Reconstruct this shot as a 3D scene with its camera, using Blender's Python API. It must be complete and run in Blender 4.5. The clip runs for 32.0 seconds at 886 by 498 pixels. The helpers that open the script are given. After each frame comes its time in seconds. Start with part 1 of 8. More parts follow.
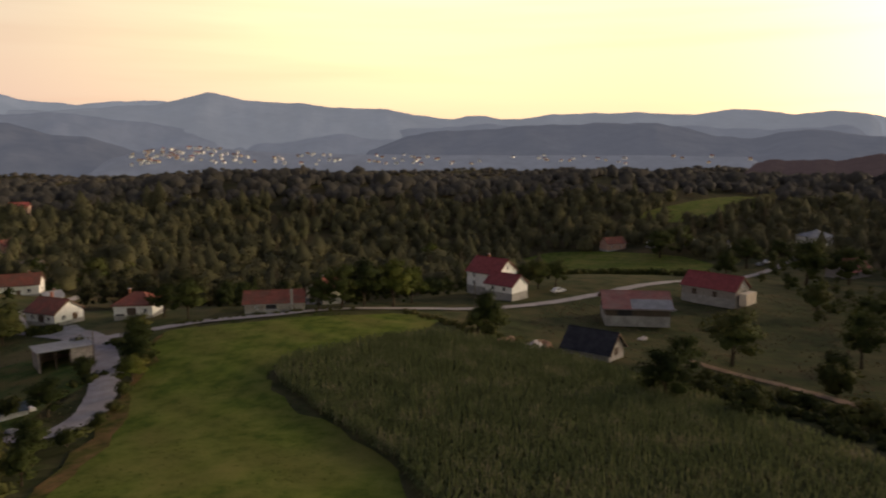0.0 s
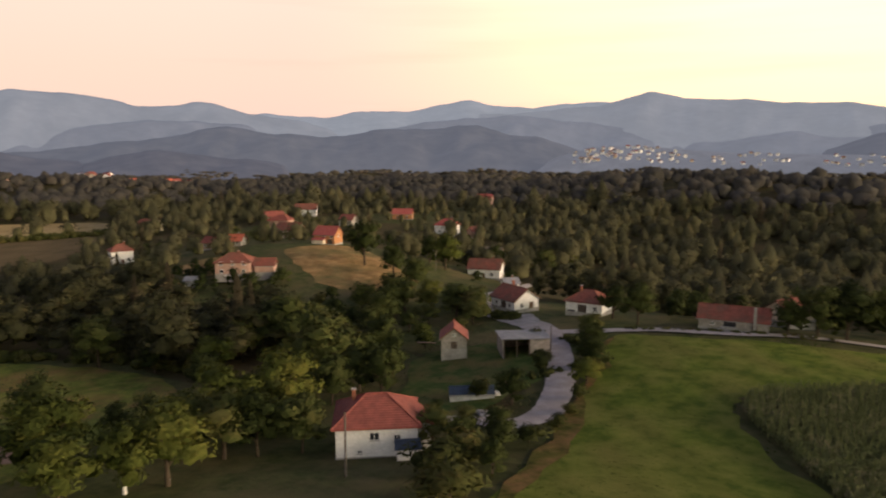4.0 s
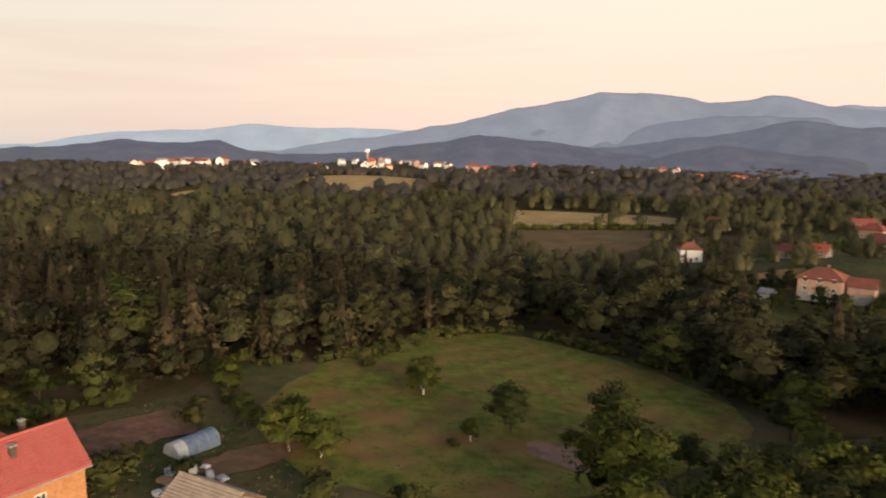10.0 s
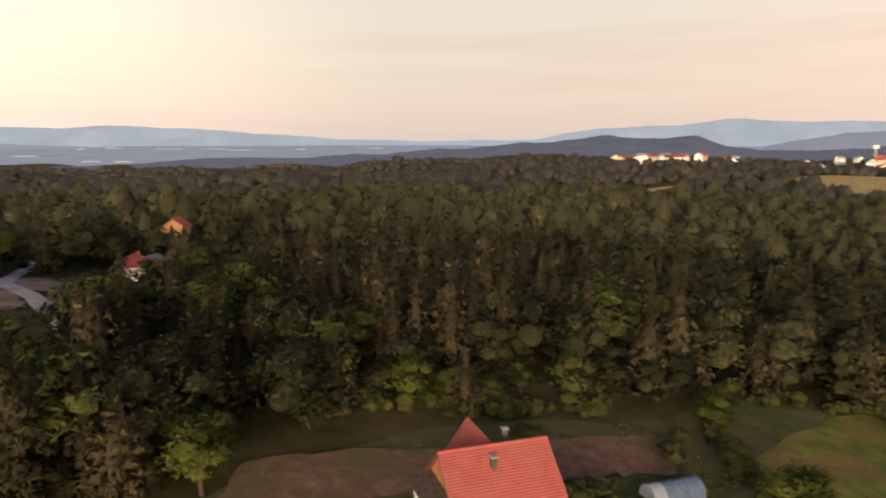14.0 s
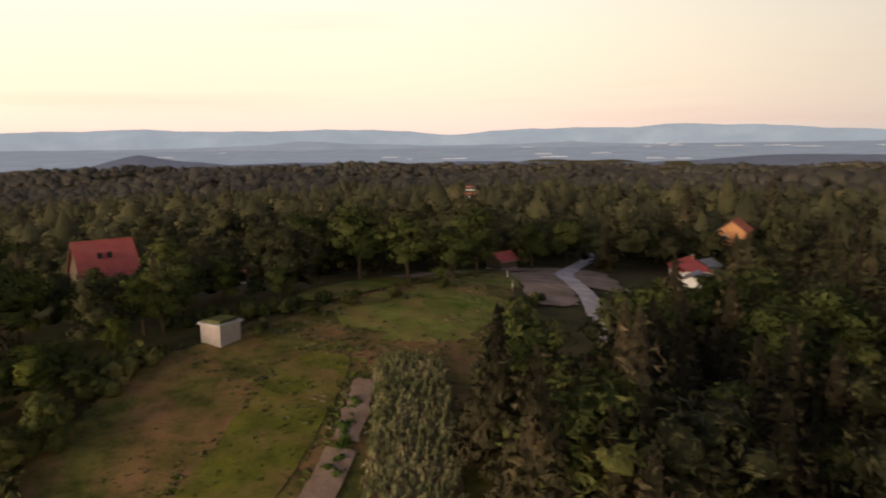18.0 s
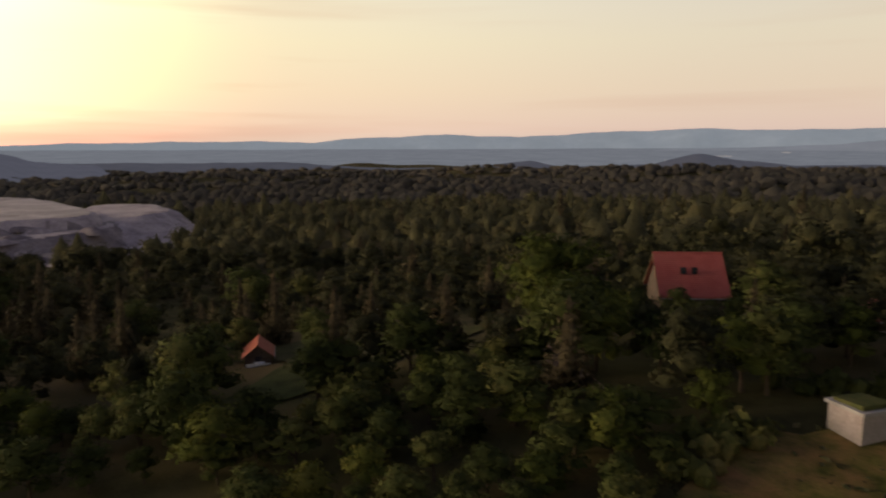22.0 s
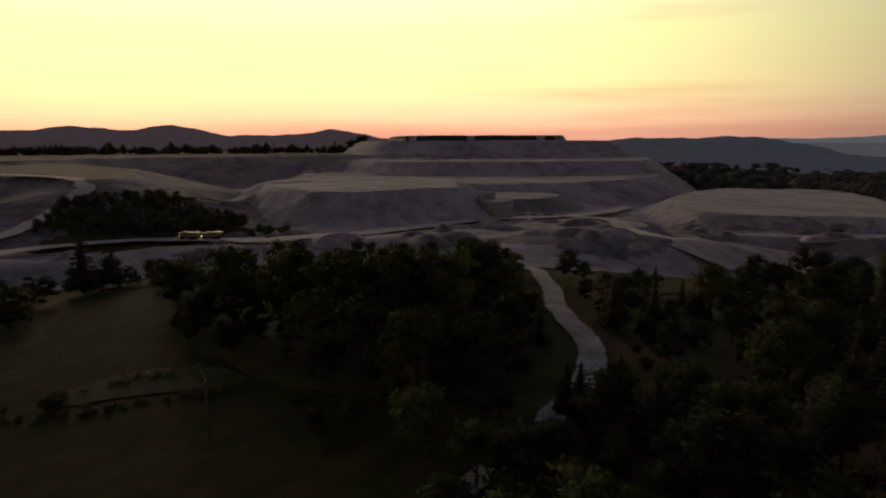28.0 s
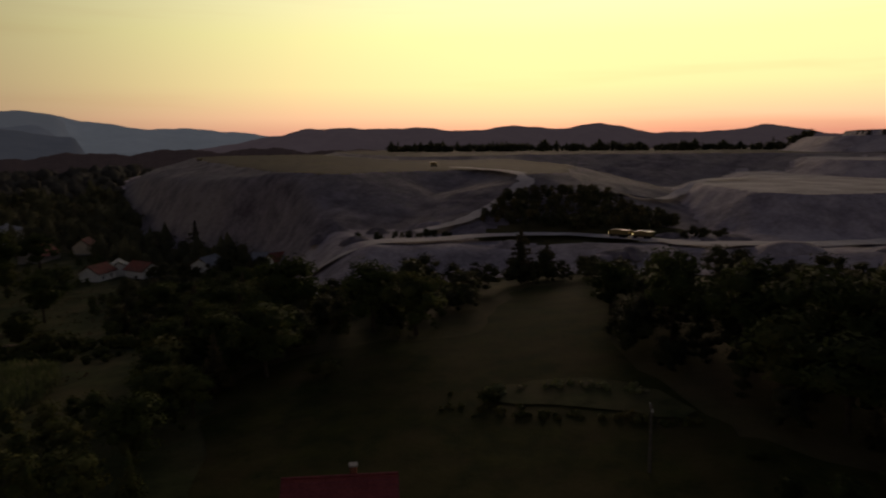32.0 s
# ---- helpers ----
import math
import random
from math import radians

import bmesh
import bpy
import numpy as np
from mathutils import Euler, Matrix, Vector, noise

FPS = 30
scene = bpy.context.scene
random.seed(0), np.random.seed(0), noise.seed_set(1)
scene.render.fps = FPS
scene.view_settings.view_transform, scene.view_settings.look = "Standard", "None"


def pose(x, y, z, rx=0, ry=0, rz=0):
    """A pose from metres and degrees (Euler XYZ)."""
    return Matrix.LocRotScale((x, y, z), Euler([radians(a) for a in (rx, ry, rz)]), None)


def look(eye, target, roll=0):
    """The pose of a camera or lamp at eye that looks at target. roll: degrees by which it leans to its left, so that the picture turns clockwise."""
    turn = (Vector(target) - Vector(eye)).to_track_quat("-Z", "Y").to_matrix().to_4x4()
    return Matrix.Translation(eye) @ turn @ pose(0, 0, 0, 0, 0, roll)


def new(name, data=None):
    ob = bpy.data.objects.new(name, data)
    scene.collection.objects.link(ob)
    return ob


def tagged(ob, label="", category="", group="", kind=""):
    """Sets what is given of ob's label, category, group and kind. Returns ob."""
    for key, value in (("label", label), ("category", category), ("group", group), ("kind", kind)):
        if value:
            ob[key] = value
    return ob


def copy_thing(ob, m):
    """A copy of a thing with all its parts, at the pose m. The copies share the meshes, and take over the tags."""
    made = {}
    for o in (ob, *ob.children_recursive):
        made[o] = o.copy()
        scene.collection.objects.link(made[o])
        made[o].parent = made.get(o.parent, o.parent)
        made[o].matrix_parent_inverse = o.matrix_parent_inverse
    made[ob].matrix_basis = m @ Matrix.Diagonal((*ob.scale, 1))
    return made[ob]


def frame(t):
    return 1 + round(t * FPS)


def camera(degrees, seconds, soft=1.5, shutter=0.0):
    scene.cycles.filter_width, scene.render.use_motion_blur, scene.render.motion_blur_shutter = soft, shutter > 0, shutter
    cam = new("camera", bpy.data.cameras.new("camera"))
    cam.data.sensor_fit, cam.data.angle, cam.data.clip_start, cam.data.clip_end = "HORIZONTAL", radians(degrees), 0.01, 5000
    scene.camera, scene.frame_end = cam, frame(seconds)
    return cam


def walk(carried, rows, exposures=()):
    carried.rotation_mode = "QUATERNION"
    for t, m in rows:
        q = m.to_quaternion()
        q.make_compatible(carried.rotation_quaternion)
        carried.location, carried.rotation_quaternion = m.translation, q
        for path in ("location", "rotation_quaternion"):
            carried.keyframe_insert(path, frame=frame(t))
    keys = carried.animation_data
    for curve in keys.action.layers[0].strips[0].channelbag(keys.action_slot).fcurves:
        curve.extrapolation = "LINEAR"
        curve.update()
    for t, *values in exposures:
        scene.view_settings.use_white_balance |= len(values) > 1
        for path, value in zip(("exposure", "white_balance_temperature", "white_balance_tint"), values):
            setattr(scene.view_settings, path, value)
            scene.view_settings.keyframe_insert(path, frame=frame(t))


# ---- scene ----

# the drone's flight: seconds, place, pitch, roll, yaw
ROWS = [
    (0, 0.00, -0.00, 40.00, -8.27, 0.44, 0.00),
    (0.5, -0.98, 1.30, 40.03, -8.25, 0.43, 4.75),
    (1, -2.08, 2.56, 40.06, -8.23, 0.41, 9.46),
    (1.5, -3.30, 3.73, 40.04, -8.21, 0.39, 13.68),
    (2, -4.63, 4.89, 40.00, -8.17, 0.33, 17.72),
    (2.5, -5.81, 5.89, 39.99, -8.14, 0.30, 21.81),
    (3, -7.12, 6.71, 39.98, -8.14, 0.29, 26.04),
    (3.5, -8.42, 7.58, 39.94, -8.13, 0.26, 30.59),
    (4, -9.70, 8.45, 39.91, -8.13, 0.27, 34.86),
    (4.5, -11.11, 9.22, 39.96, -8.15, 0.22, 38.91),
    (6.5, -16.30, 11.34, 40.24, -8.17, 0.26, 54.07),
    (7, -17.78, 11.82, 40.27, -8.17, 0.30, 57.78),
    (7.5, -19.17, 12.25, 40.32, -8.20, 0.25, 61.53),
    (8, -20.74, 12.51, 40.35, -8.21, 0.17, 64.99),
    (8.5, -22.62, 12.78, 40.29, -8.26, 0.15, 68.47),
    (9, -24.38, 12.94, 40.21, -8.28, 0.12, 72.04),
    (9.5, -26.14, 12.95, 40.15, -8.30, 0.11, 75.57),
    (10, -27.94, 12.89, 40.07, -8.32, 0.08, 79.20),
    (10.5, -29.71, 12.61, 40.05, -8.37, 0.01, 83.31),
    (11, -31.51, 12.28, 40.03, -8.42, -0.04, 87.87),
    (11.5, -33.38, 11.76, 39.99, -8.46, -0.01, 92.35),
    (12, -35.20, 11.10, 39.95, -8.52, 0.01, 96.85),
    (12.5, -36.98, 10.38, 39.88, -8.52, 0.06, 101.62),
    (13, -38.78, 9.34, 39.82, -8.56, 0.05, 106.66),
    (13.5, -40.64, 8.07, 39.72, -8.57, 0.03, 111.82),
    (14, -42.46, 6.60, 39.63, -8.62, -0.01, 117.08),
    (14.5, -44.30, 5.02, 39.58, -8.71, 0.06, 122.34),
    (15.5, -48.15, 2.95, 39.66, -8.81, 0.38, 133.55),
    (16.5, -51.20, 0.47, 39.76, -8.90, 0.71, 144.91),
    (17, -51.95, -2.15, 39.63, -8.82, 0.77, 150.26),
    (17.5, -52.47, -4.97, 39.50, -8.74, 0.75, 155.64),
    (18, -52.78, -7.88, 39.33, -8.63, 0.71, 161.07),
    (18.5, -52.92, -10.83, 39.18, -8.49, 0.72, 166.57),
    (19, -52.75, -13.72, 39.10, -8.38, 0.71, 172.06),
    (19.5, -52.16, -16.51, 39.12, -8.34, 0.62, 177.46),
    (20, -51.27, -19.19, 39.13, -8.33, 0.46, 182.83),
    (20.5, -50.09, -21.83, 39.10, -8.31, 0.39, 188.07),
    (21, -48.77, -24.40, 39.15, -8.33, 0.32, 193.56),
    (21.5, -47.36, -26.82, 39.15, -8.36, 0.34, 199.34),
    (22, -45.75, -28.93, 39.16, -8.35, 0.26, 205.00),
    (22.5, -43.95, -30.84, 39.13, -8.36, 0.22, 210.46),
    (23, -41.93, -32.52, 39.08, -8.36, 0.28, 216.03),
    (23.5, -39.73, -34.02, 39.10, -8.40, 0.28, 221.65),
    (24, -37.46, -35.26, 39.13, -8.44, 0.27, 227.16),
    (24.5, -35.17, -36.32, 39.11, -8.48, 0.19, 232.57),
    (25, -32.81, -37.03, 39.04, -8.49, 0.11, 237.24),
    (25.5, -30.42, -37.50, 38.96, -8.53, 0.08, 242.02),
    (27.5, -21.91, -37.73, 39.01, -8.73, 0.16, 261.11),
    (28, -19.76, -37.21, 38.84, -8.72, 0.17, 265.70),
    (28.5, -17.76, -36.66, 38.73, -8.76, 0.14, 270.18),
    (29, -15.92, -35.90, 38.64, -8.80, 0.14, 274.41),
    (29.5, -14.25, -34.99, 38.57, -8.82, 0.17, 278.62),
    (30, -12.73, -33.94, 38.50, -8.80, 0.18, 282.74),
    (30.5, -11.53, -32.88, 38.40, -8.77, 0.20, 286.50),
    (31, -10.64, -31.92, 38.30, -8.77, 0.24, 290.15),
    (31.5, -9.89, -31.11, 38.21, -8.76, 0.28, 294.64),
    (32, -9.11, -30.35, 38.16, -8.75, 0.48, 299.55),
]
cam = camera(65.7, 32.0, soft=2.0, shutter=0.5)
walk(cam, [(t, pose(x, y, z, 90 + p, r, w)) for t, x, y, z, p, r, w in ROWS],
     exposures=[(t, e, 6560, 13) for t, e in ((0, -0.5), (2, -0.25), (4, -0.06), (7, 0.07), (10, 0.1), (13, 0.03), (17, -0.15), (20, -0.37), (22, -0.8), (23, -1.0), (25, -1.25), (28, -2.15), (30, -2.35), (32, -2.4))])

# ---- dusk sky, brightest where the sun has gone down ----
SUN_YAW = 292.0
world = bpy.data.worlds.new("dusk")
scene.world = world
world.use_nodes = True
wn, wl = world.node_tree.nodes, world.node_tree.links
wn.clear()


def wnode(kind, **sockets):
    n = wn.new(kind)
    for k, v in sockets.items():
        n.inputs[k].default_value = v
    return n


def ramp_of(nodes, stops):
    n = nodes.new("ShaderNodeValToRGB")
    el = n.color_ramp.elements
    while len(el) < len(stops):
        el.new(0.5)
    for e, (p, c) in zip(el, stops):
        e.position, e.color = p, (*c, 1)
    return n


coord = wnode("ShaderNodeTexCoord")
split = wnode("ShaderNodeSeparateXYZ")
wl.new(coord.outputs["Generated"], split.inputs[0])
# height above the horizon, 0 to 1 over the lowest 40 degrees
high = wnode("ShaderNodeMapRange", **{"From Min": -0.02, "From Max": 0.64})
wl.new(split.outputs["Z"], high.inputs["Value"])
# nearness to the afterglow
toward = wnode("ShaderNodeVectorMath")
toward.operation = "DOT_PRODUCT"
toward.inputs[1].default_value = (-math.sin(radians(SUN_YAW)), math.cos(radians(SUN_YAW)), 0.0)
wl.new(coord.outputs["Generated"], toward.inputs[0])
# four sides of the sky: away from the glow, its pink flank, its pale yellow flank, and the glow itself
SOUTH = (1.75, [(0.0, (0.6, 0.5, 0.44)), (0.07, (0.82, 0.625, 0.515)), (0.15, (0.85, 0.70, 0.52)), (0.25, (0.85, 0.76, 0.56)), (0.36, (0.80, 0.75, 0.62)), (0.55, (0.269, 0.269, 0.282)), (1.0, (0.064, 0.077, 0.128))])
SIDES = [
    (1.0, [(0.0, (0.64, 0.6, 0.55)), (0.07, (0.75, 0.65, 0.56)), (0.2, (0.79, 0.69, 0.58)), (0.36, (0.77, 0.705, 0.60)), (0.55, (0.243, 0.237, 0.275)), (1.0, (0.096, 0.109, 0.192))]),
    (1.22, [(0.0, (0.63, 0.51, 0.47)), (0.07, (0.83, 0.585, 0.495)), (0.2, (0.87, 0.62, 0.50)), (0.36, (0.87, 0.68, 0.55)), (0.55, (0.282, 0.269, 0.301)), (1.0, (0.096, 0.109, 0.186))]),
    (2.9, [(0.0, (0.46, 0.33, 0.24)), (0.07, (0.58, 0.41, 0.25)), (0.15, (0.64, 0.48, 0.275)), (0.25, (0.66, 0.56, 0.30)), (0.36, (0.66, 0.60, 0.34)), (0.55, (0.256, 0.237, 0.23)), (1.0, (0.058, 0.064, 0.109))]),
    (5.8, [(0.0, (0.44, 0.2, 0.16)), (0.05, (0.76, 0.36, 0.24)), (0.085, (0.96, 0.58, 0.34)), (0.15, (1, 0.83, 0.38)), (0.25, (1, 0.94, 0.41)), (0.37, (1, 0.96, 0.56)), (0.6, (0.128, 0.128, 0.122)), (1.0, (0.026, 0.038, 0.064))]),
]
# the pink flank lies north of the glow
pink_side = wnode("ShaderNodeVectorMath")
pink_side.operation = "DOT_PRODUCT"
pink_side.inputs[1].default_value = (-math.sin(radians(345)), math.cos(radians(345)), 0.0)
wl.new(coord.outputs["Generated"], pink_side.inputs[0])
glow_side = wnode("ShaderNodeVectorMath")
glow_side.operation = "DOT_PRODUCT"
glow_side.inputs[1].default_value = (-math.sin(radians(281)), math.cos(radians(281)), 0.0)
wl.new(coord.outputs["Generated"], glow_side.inputs[0])
south_side = wnode("ShaderNodeVectorMath")
south_side.operation = "DOT_PRODUCT"
south_side.inputs[1].default_value = (-math.sin(radians(188)), math.cos(radians(188)), 0.0)
wl.new(coord.outputs["Generated"], south_side.inputs[0])
sky_col = None
for (strength, stops), axis, (lo, hi, most) in zip(SIDES[:3] + [SOUTH] + SIDES[3:], (toward, pink_side, toward, south_side, glow_side), ((0, 0, 1), (-0.6, 0.4, 1), (-0.45, 0.45, 1), (0.35, 1.0, 0.7), (0.38, 1.0, 1))):
    side_ramp = ramp_of(wn, stops)
    wl.new(high.outputs[0], side_ramp.inputs[0])
    scaled = wnode("ShaderNodeVectorMath")
    scaled.operation = "SCALE"
    scaled.inputs["Scale"].default_value = strength
    wl.new(side_ramp.outputs[0], scaled.inputs[0])
    if sky_col is None:
        sky_col = scaled.outputs[0]
        continue
    part_of = wnode("ShaderNodeMapRange", **{"From Min": lo, "From Max": hi, "To Max": most})
    part_of.interpolation_type = "SMOOTHSTEP"
    wl.new(axis.outputs["Value"], part_of.inputs["Value"])
    curve = wnode("ShaderNodeMath")
    curve.operation = "POWER"
    curve.inputs[1].default_value = 1.7 if strength > 3 else 1.0
    wl.new(part_of.outputs[0], curve.inputs[0])
    blend = wnode("ShaderNodeMix")
    blend.data_type = "RGBA"
    wl.new(curve.outputs[0], blend.inputs["Factor"])
    wl.new(sky_col, blend.inputs["A"])
    wl.new(scaled.outputs[0], blend.inputs["B"])
    sky_col = blend.outputs["Result"]
# thin drawn-out cloud
stretch = wnode("ShaderNodeMapping")
stretch.inputs["Scale"].default_value = (1.1, 1.1, 17.0)
stretch.inputs["Rotation"].default_value = (0.05, 0.03, 0.0)
wl.new(coord.outputs["Generated"], stretch.inputs[0])
wisp = wnode("ShaderNodeTexNoise", Scale=1.6, Detail=4.0, Roughness=0.5)
wl.new(stretch.outputs[0], wisp.inputs["Vector"])
veil = wnode("ShaderNodeMapRange", **{"From Min": 0.52, "From Max": 0.8, "To Min": 0.0, "To Max": 0.4})
wl.new(wisp.outputs[0], veil.inputs["Value"])
# more of it drawn out in the south-west
bank = wnode("ShaderNodeVectorMath")
bank.operation = "DOT_PRODUCT"
bank.inputs[1].default_value = (-math.sin(radians(245)), math.cos(radians(245)), 0.0)
wl.new(coord.outputs["Generated"], bank.inputs[0])
bank_share = wnode("ShaderNodeMapRange", **{"From Min": 0.78, "From Max": 0.98, "To Min": 0.8, "To Max": 2.4})
wl.new(bank.outputs["Value"], bank_share.inputs["Value"])
thick = wnode("ShaderNodeMath")
thick.operation = "MULTIPLY"
thick.use_clamp = True
wl.new(veil.outputs[0], thick.inputs[0])
wl.new(bank_share.outputs[0], thick.inputs[1])
cloud = wnode("ShaderNodeMix")
cloud.data_type = "RGBA"
cloud.blend_type = "MULTIPLY"
cloud.inputs["B"].default_value = (0.80, 0.62, 0.60, 1)
wl.new(thick.outputs[0], cloud.inputs["Factor"])
wl.new(sky_col, cloud.inputs["A"])
glow = wnode("ShaderNodeBackground", Strength=1.0)
wl.new(cloud.outputs["Result"], glow.inputs["Color"])
air = wnode("ShaderNodeTexSky")
air.sky_type, air.sun_disc = "NISHITA", False
air.sun_elevation, air.sun_rotation = radians(1.0), radians(-SUN_YAW)
air_bg = wnode("ShaderNodeBackground", Strength=0.05)
wl.new(air.outputs[0], air_bg.inputs["Color"])
both = wnode("ShaderNodeAddShader")
wl.new(glow.outputs[0], both.inputs[0])
wl.new(air_bg.outputs[0], both.inputs[1])
out = wnode("ShaderNodeOutputWorld")
wl.new(both.outputs[0], out.inputs["Surface"])

# the soft last light of the sun, low in the west
sun = new("sun", bpy.data.lights.new("sun", "SUN"))
sun.data.energy, sun.data.angle, sun.data.color = 4.8, radians(24), (1.0, 0.72, 0.53)
sun.matrix_world = look((0, 0, 0), (math.sin(radians(SUN_YAW)), -math.cos(radians(SUN_YAW)), -math.tan(radians(9))))


# ---- materials ----
from mathutils import geometry


def surface(name, dark, light, size=1.0, rough=0.9, bump=0.0, grain=0.15, third=None, big=0.0, metal=0.0, vary=0.0, rows=0.0, swath=0.0):
    """A surface of two colours mixed by noise of that size in metres, a third in patches of size big, with fine grain and relief; rows: ribs across the slope."""
    m = bpy.data.materials.new(name)
    m.use_nodes = True
    n, l = m.node_tree.nodes, m.node_tree.links
    p = n["Principled BSDF"]
    p.inputs["Roughness"].default_value, p.inputs["Metallic"].default_value = rough, metal
    p.inputs["Specular IOR Level"].default_value = 0.25 if rough < 0.86 else 0.03
    co = n.new("ShaderNodeTexCoord")
    a = n.new("ShaderNodeTexNoise")
    a.inputs["Scale"].default_value, a.inputs["Detail"].default_value, a.inputs["Roughness"].default_value = 1 / size, 6, 0.62
    l.new(co.outputs["Object"], a.inputs["Vector"])
    r = ramp_of(n, [(0.36, dark), (0.66, light)])
    l.new(a.outputs[0], r.inputs[0])
    col = r.outputs[0]
    if third:
        b = n.new("ShaderNodeTexNoise")
        b.inputs["Scale"].default_value, b.inputs["Detail"].default_value, b.inputs["Roughness"].default_value = 1 / big, 7, 0.65
        l.new(co.outputs["Object"], b.inputs["Vector"])
        rr = ramp_of(n, [(0.43, (0, 0, 0)), (0.66, (1, 1, 1))])
        l.new(b.outputs[0], rr.inputs[0])
        mx = n.new("ShaderNodeMix")
        mx.data_type = "RGBA"
        mx.inputs["B"].default_value = (*third, 1)
        l.new(rr.outputs[0], mx.inputs["Factor"])
        l.new(col, mx.inputs["A"])
        col = mx.outputs["Result"]
    g = n.new("ShaderNodeTexNoise")
    g.inputs["Scale"].default_value, g.inputs["Detail"].default_value = 1 / grain, 3
    l.new(co.outputs["Object"], g.inputs["Vector"])
    hv = n.new("ShaderNodeHueSaturation")
    mr = n.new("ShaderNodeMapRange")
    mr.inputs["From Min"].default_value, mr.inputs["From Max"].default_value = 0.25, 0.75
    mr.inputs["To Min"].default_value, mr.inputs["To Max"].default_value = 0.8, 1.2
    l.new(g.outputs[0], mr.inputs["Value"])
    value = mr.outputs[0]
    if swath:
        sw = n.new("ShaderNodeTexWave")
        sw.bands_direction = "DIAGONAL"
        sw.inputs["Scale"].default_value, sw.inputs["Distortion"].default_value, sw.inputs["Detail"].default_value, sw.inputs["Detail Scale"].default_value = 0.157 / swath, 7.0, 2.0, 0.35
        l.new(co.outputs["Object"], sw.inputs["Vector"])
        sm = n.new("ShaderNodeMapRange")
        sm.inputs["To Min"].default_value, sm.inputs["To Max"].default_value = 0.92, 1.08
        l.new(sw.outputs[1], sm.inputs["Value"])
        sx = n.new("ShaderNodeMath")
        sx.operation = "MULTIPLY"
        l.new(sm.outputs[0], sx.inputs[0])
        l.new(value, sx.inputs[1])
        value = sx.outputs[0]
    if vary:
        oi = n.new("ShaderNodeObjectInfo")
        vm = n.new("ShaderNodeMapRange")
        vm.inputs["To Min"].default_value, vm.inputs["To Max"].default_value = 1 - vary, 1 + vary
        l.new(oi.outputs["Random"], vm.inputs["Value"])
        mu = n.new("ShaderNodeMath")
        mu.operation = "MULTIPLY"
        l.new(vm.outputs[0], mu.inputs[0])
        l.new(value, mu.inputs[1])
        value = mu.outputs[0]
    l.new(value, hv.inputs["Value"])
    l.new(col, hv.inputs["Color"])
    l.new(hv.outputs[0], p.inputs["Base Color"])
    if bump or rows:
        bp = n.new("ShaderNodeBump")
        bp.inputs["Strength"].default_value, bp.inputs["Distance"].default_value = 0.8, max(bump, 0.03)
        l.new(a.outputs[0], bp.inputs["Height"])
        last = bp
        if rows:
            wv = n.new("ShaderNodeTexWave")
            wv.bands_direction = "Y"
            wv.inputs["Scale"].default_value, wv.inputs["Distortion"].default_value = 0.314 / rows, 0.3
            l.new(co.outputs["Object"], wv.inputs["Vector"])
            b2 = n.new("ShaderNodeBump")
            b2.inputs["Strength"].default_value, b2.inputs["Distance"].default_value = 0.7, 0.08
            l.new(wv.outputs[1], b2.inputs["Height"])
            l.new(bp.outputs[0], b2.inputs["Normal"])
            last = b2
        l.new(last.outputs[0], p.inputs["Normal"])
    return m


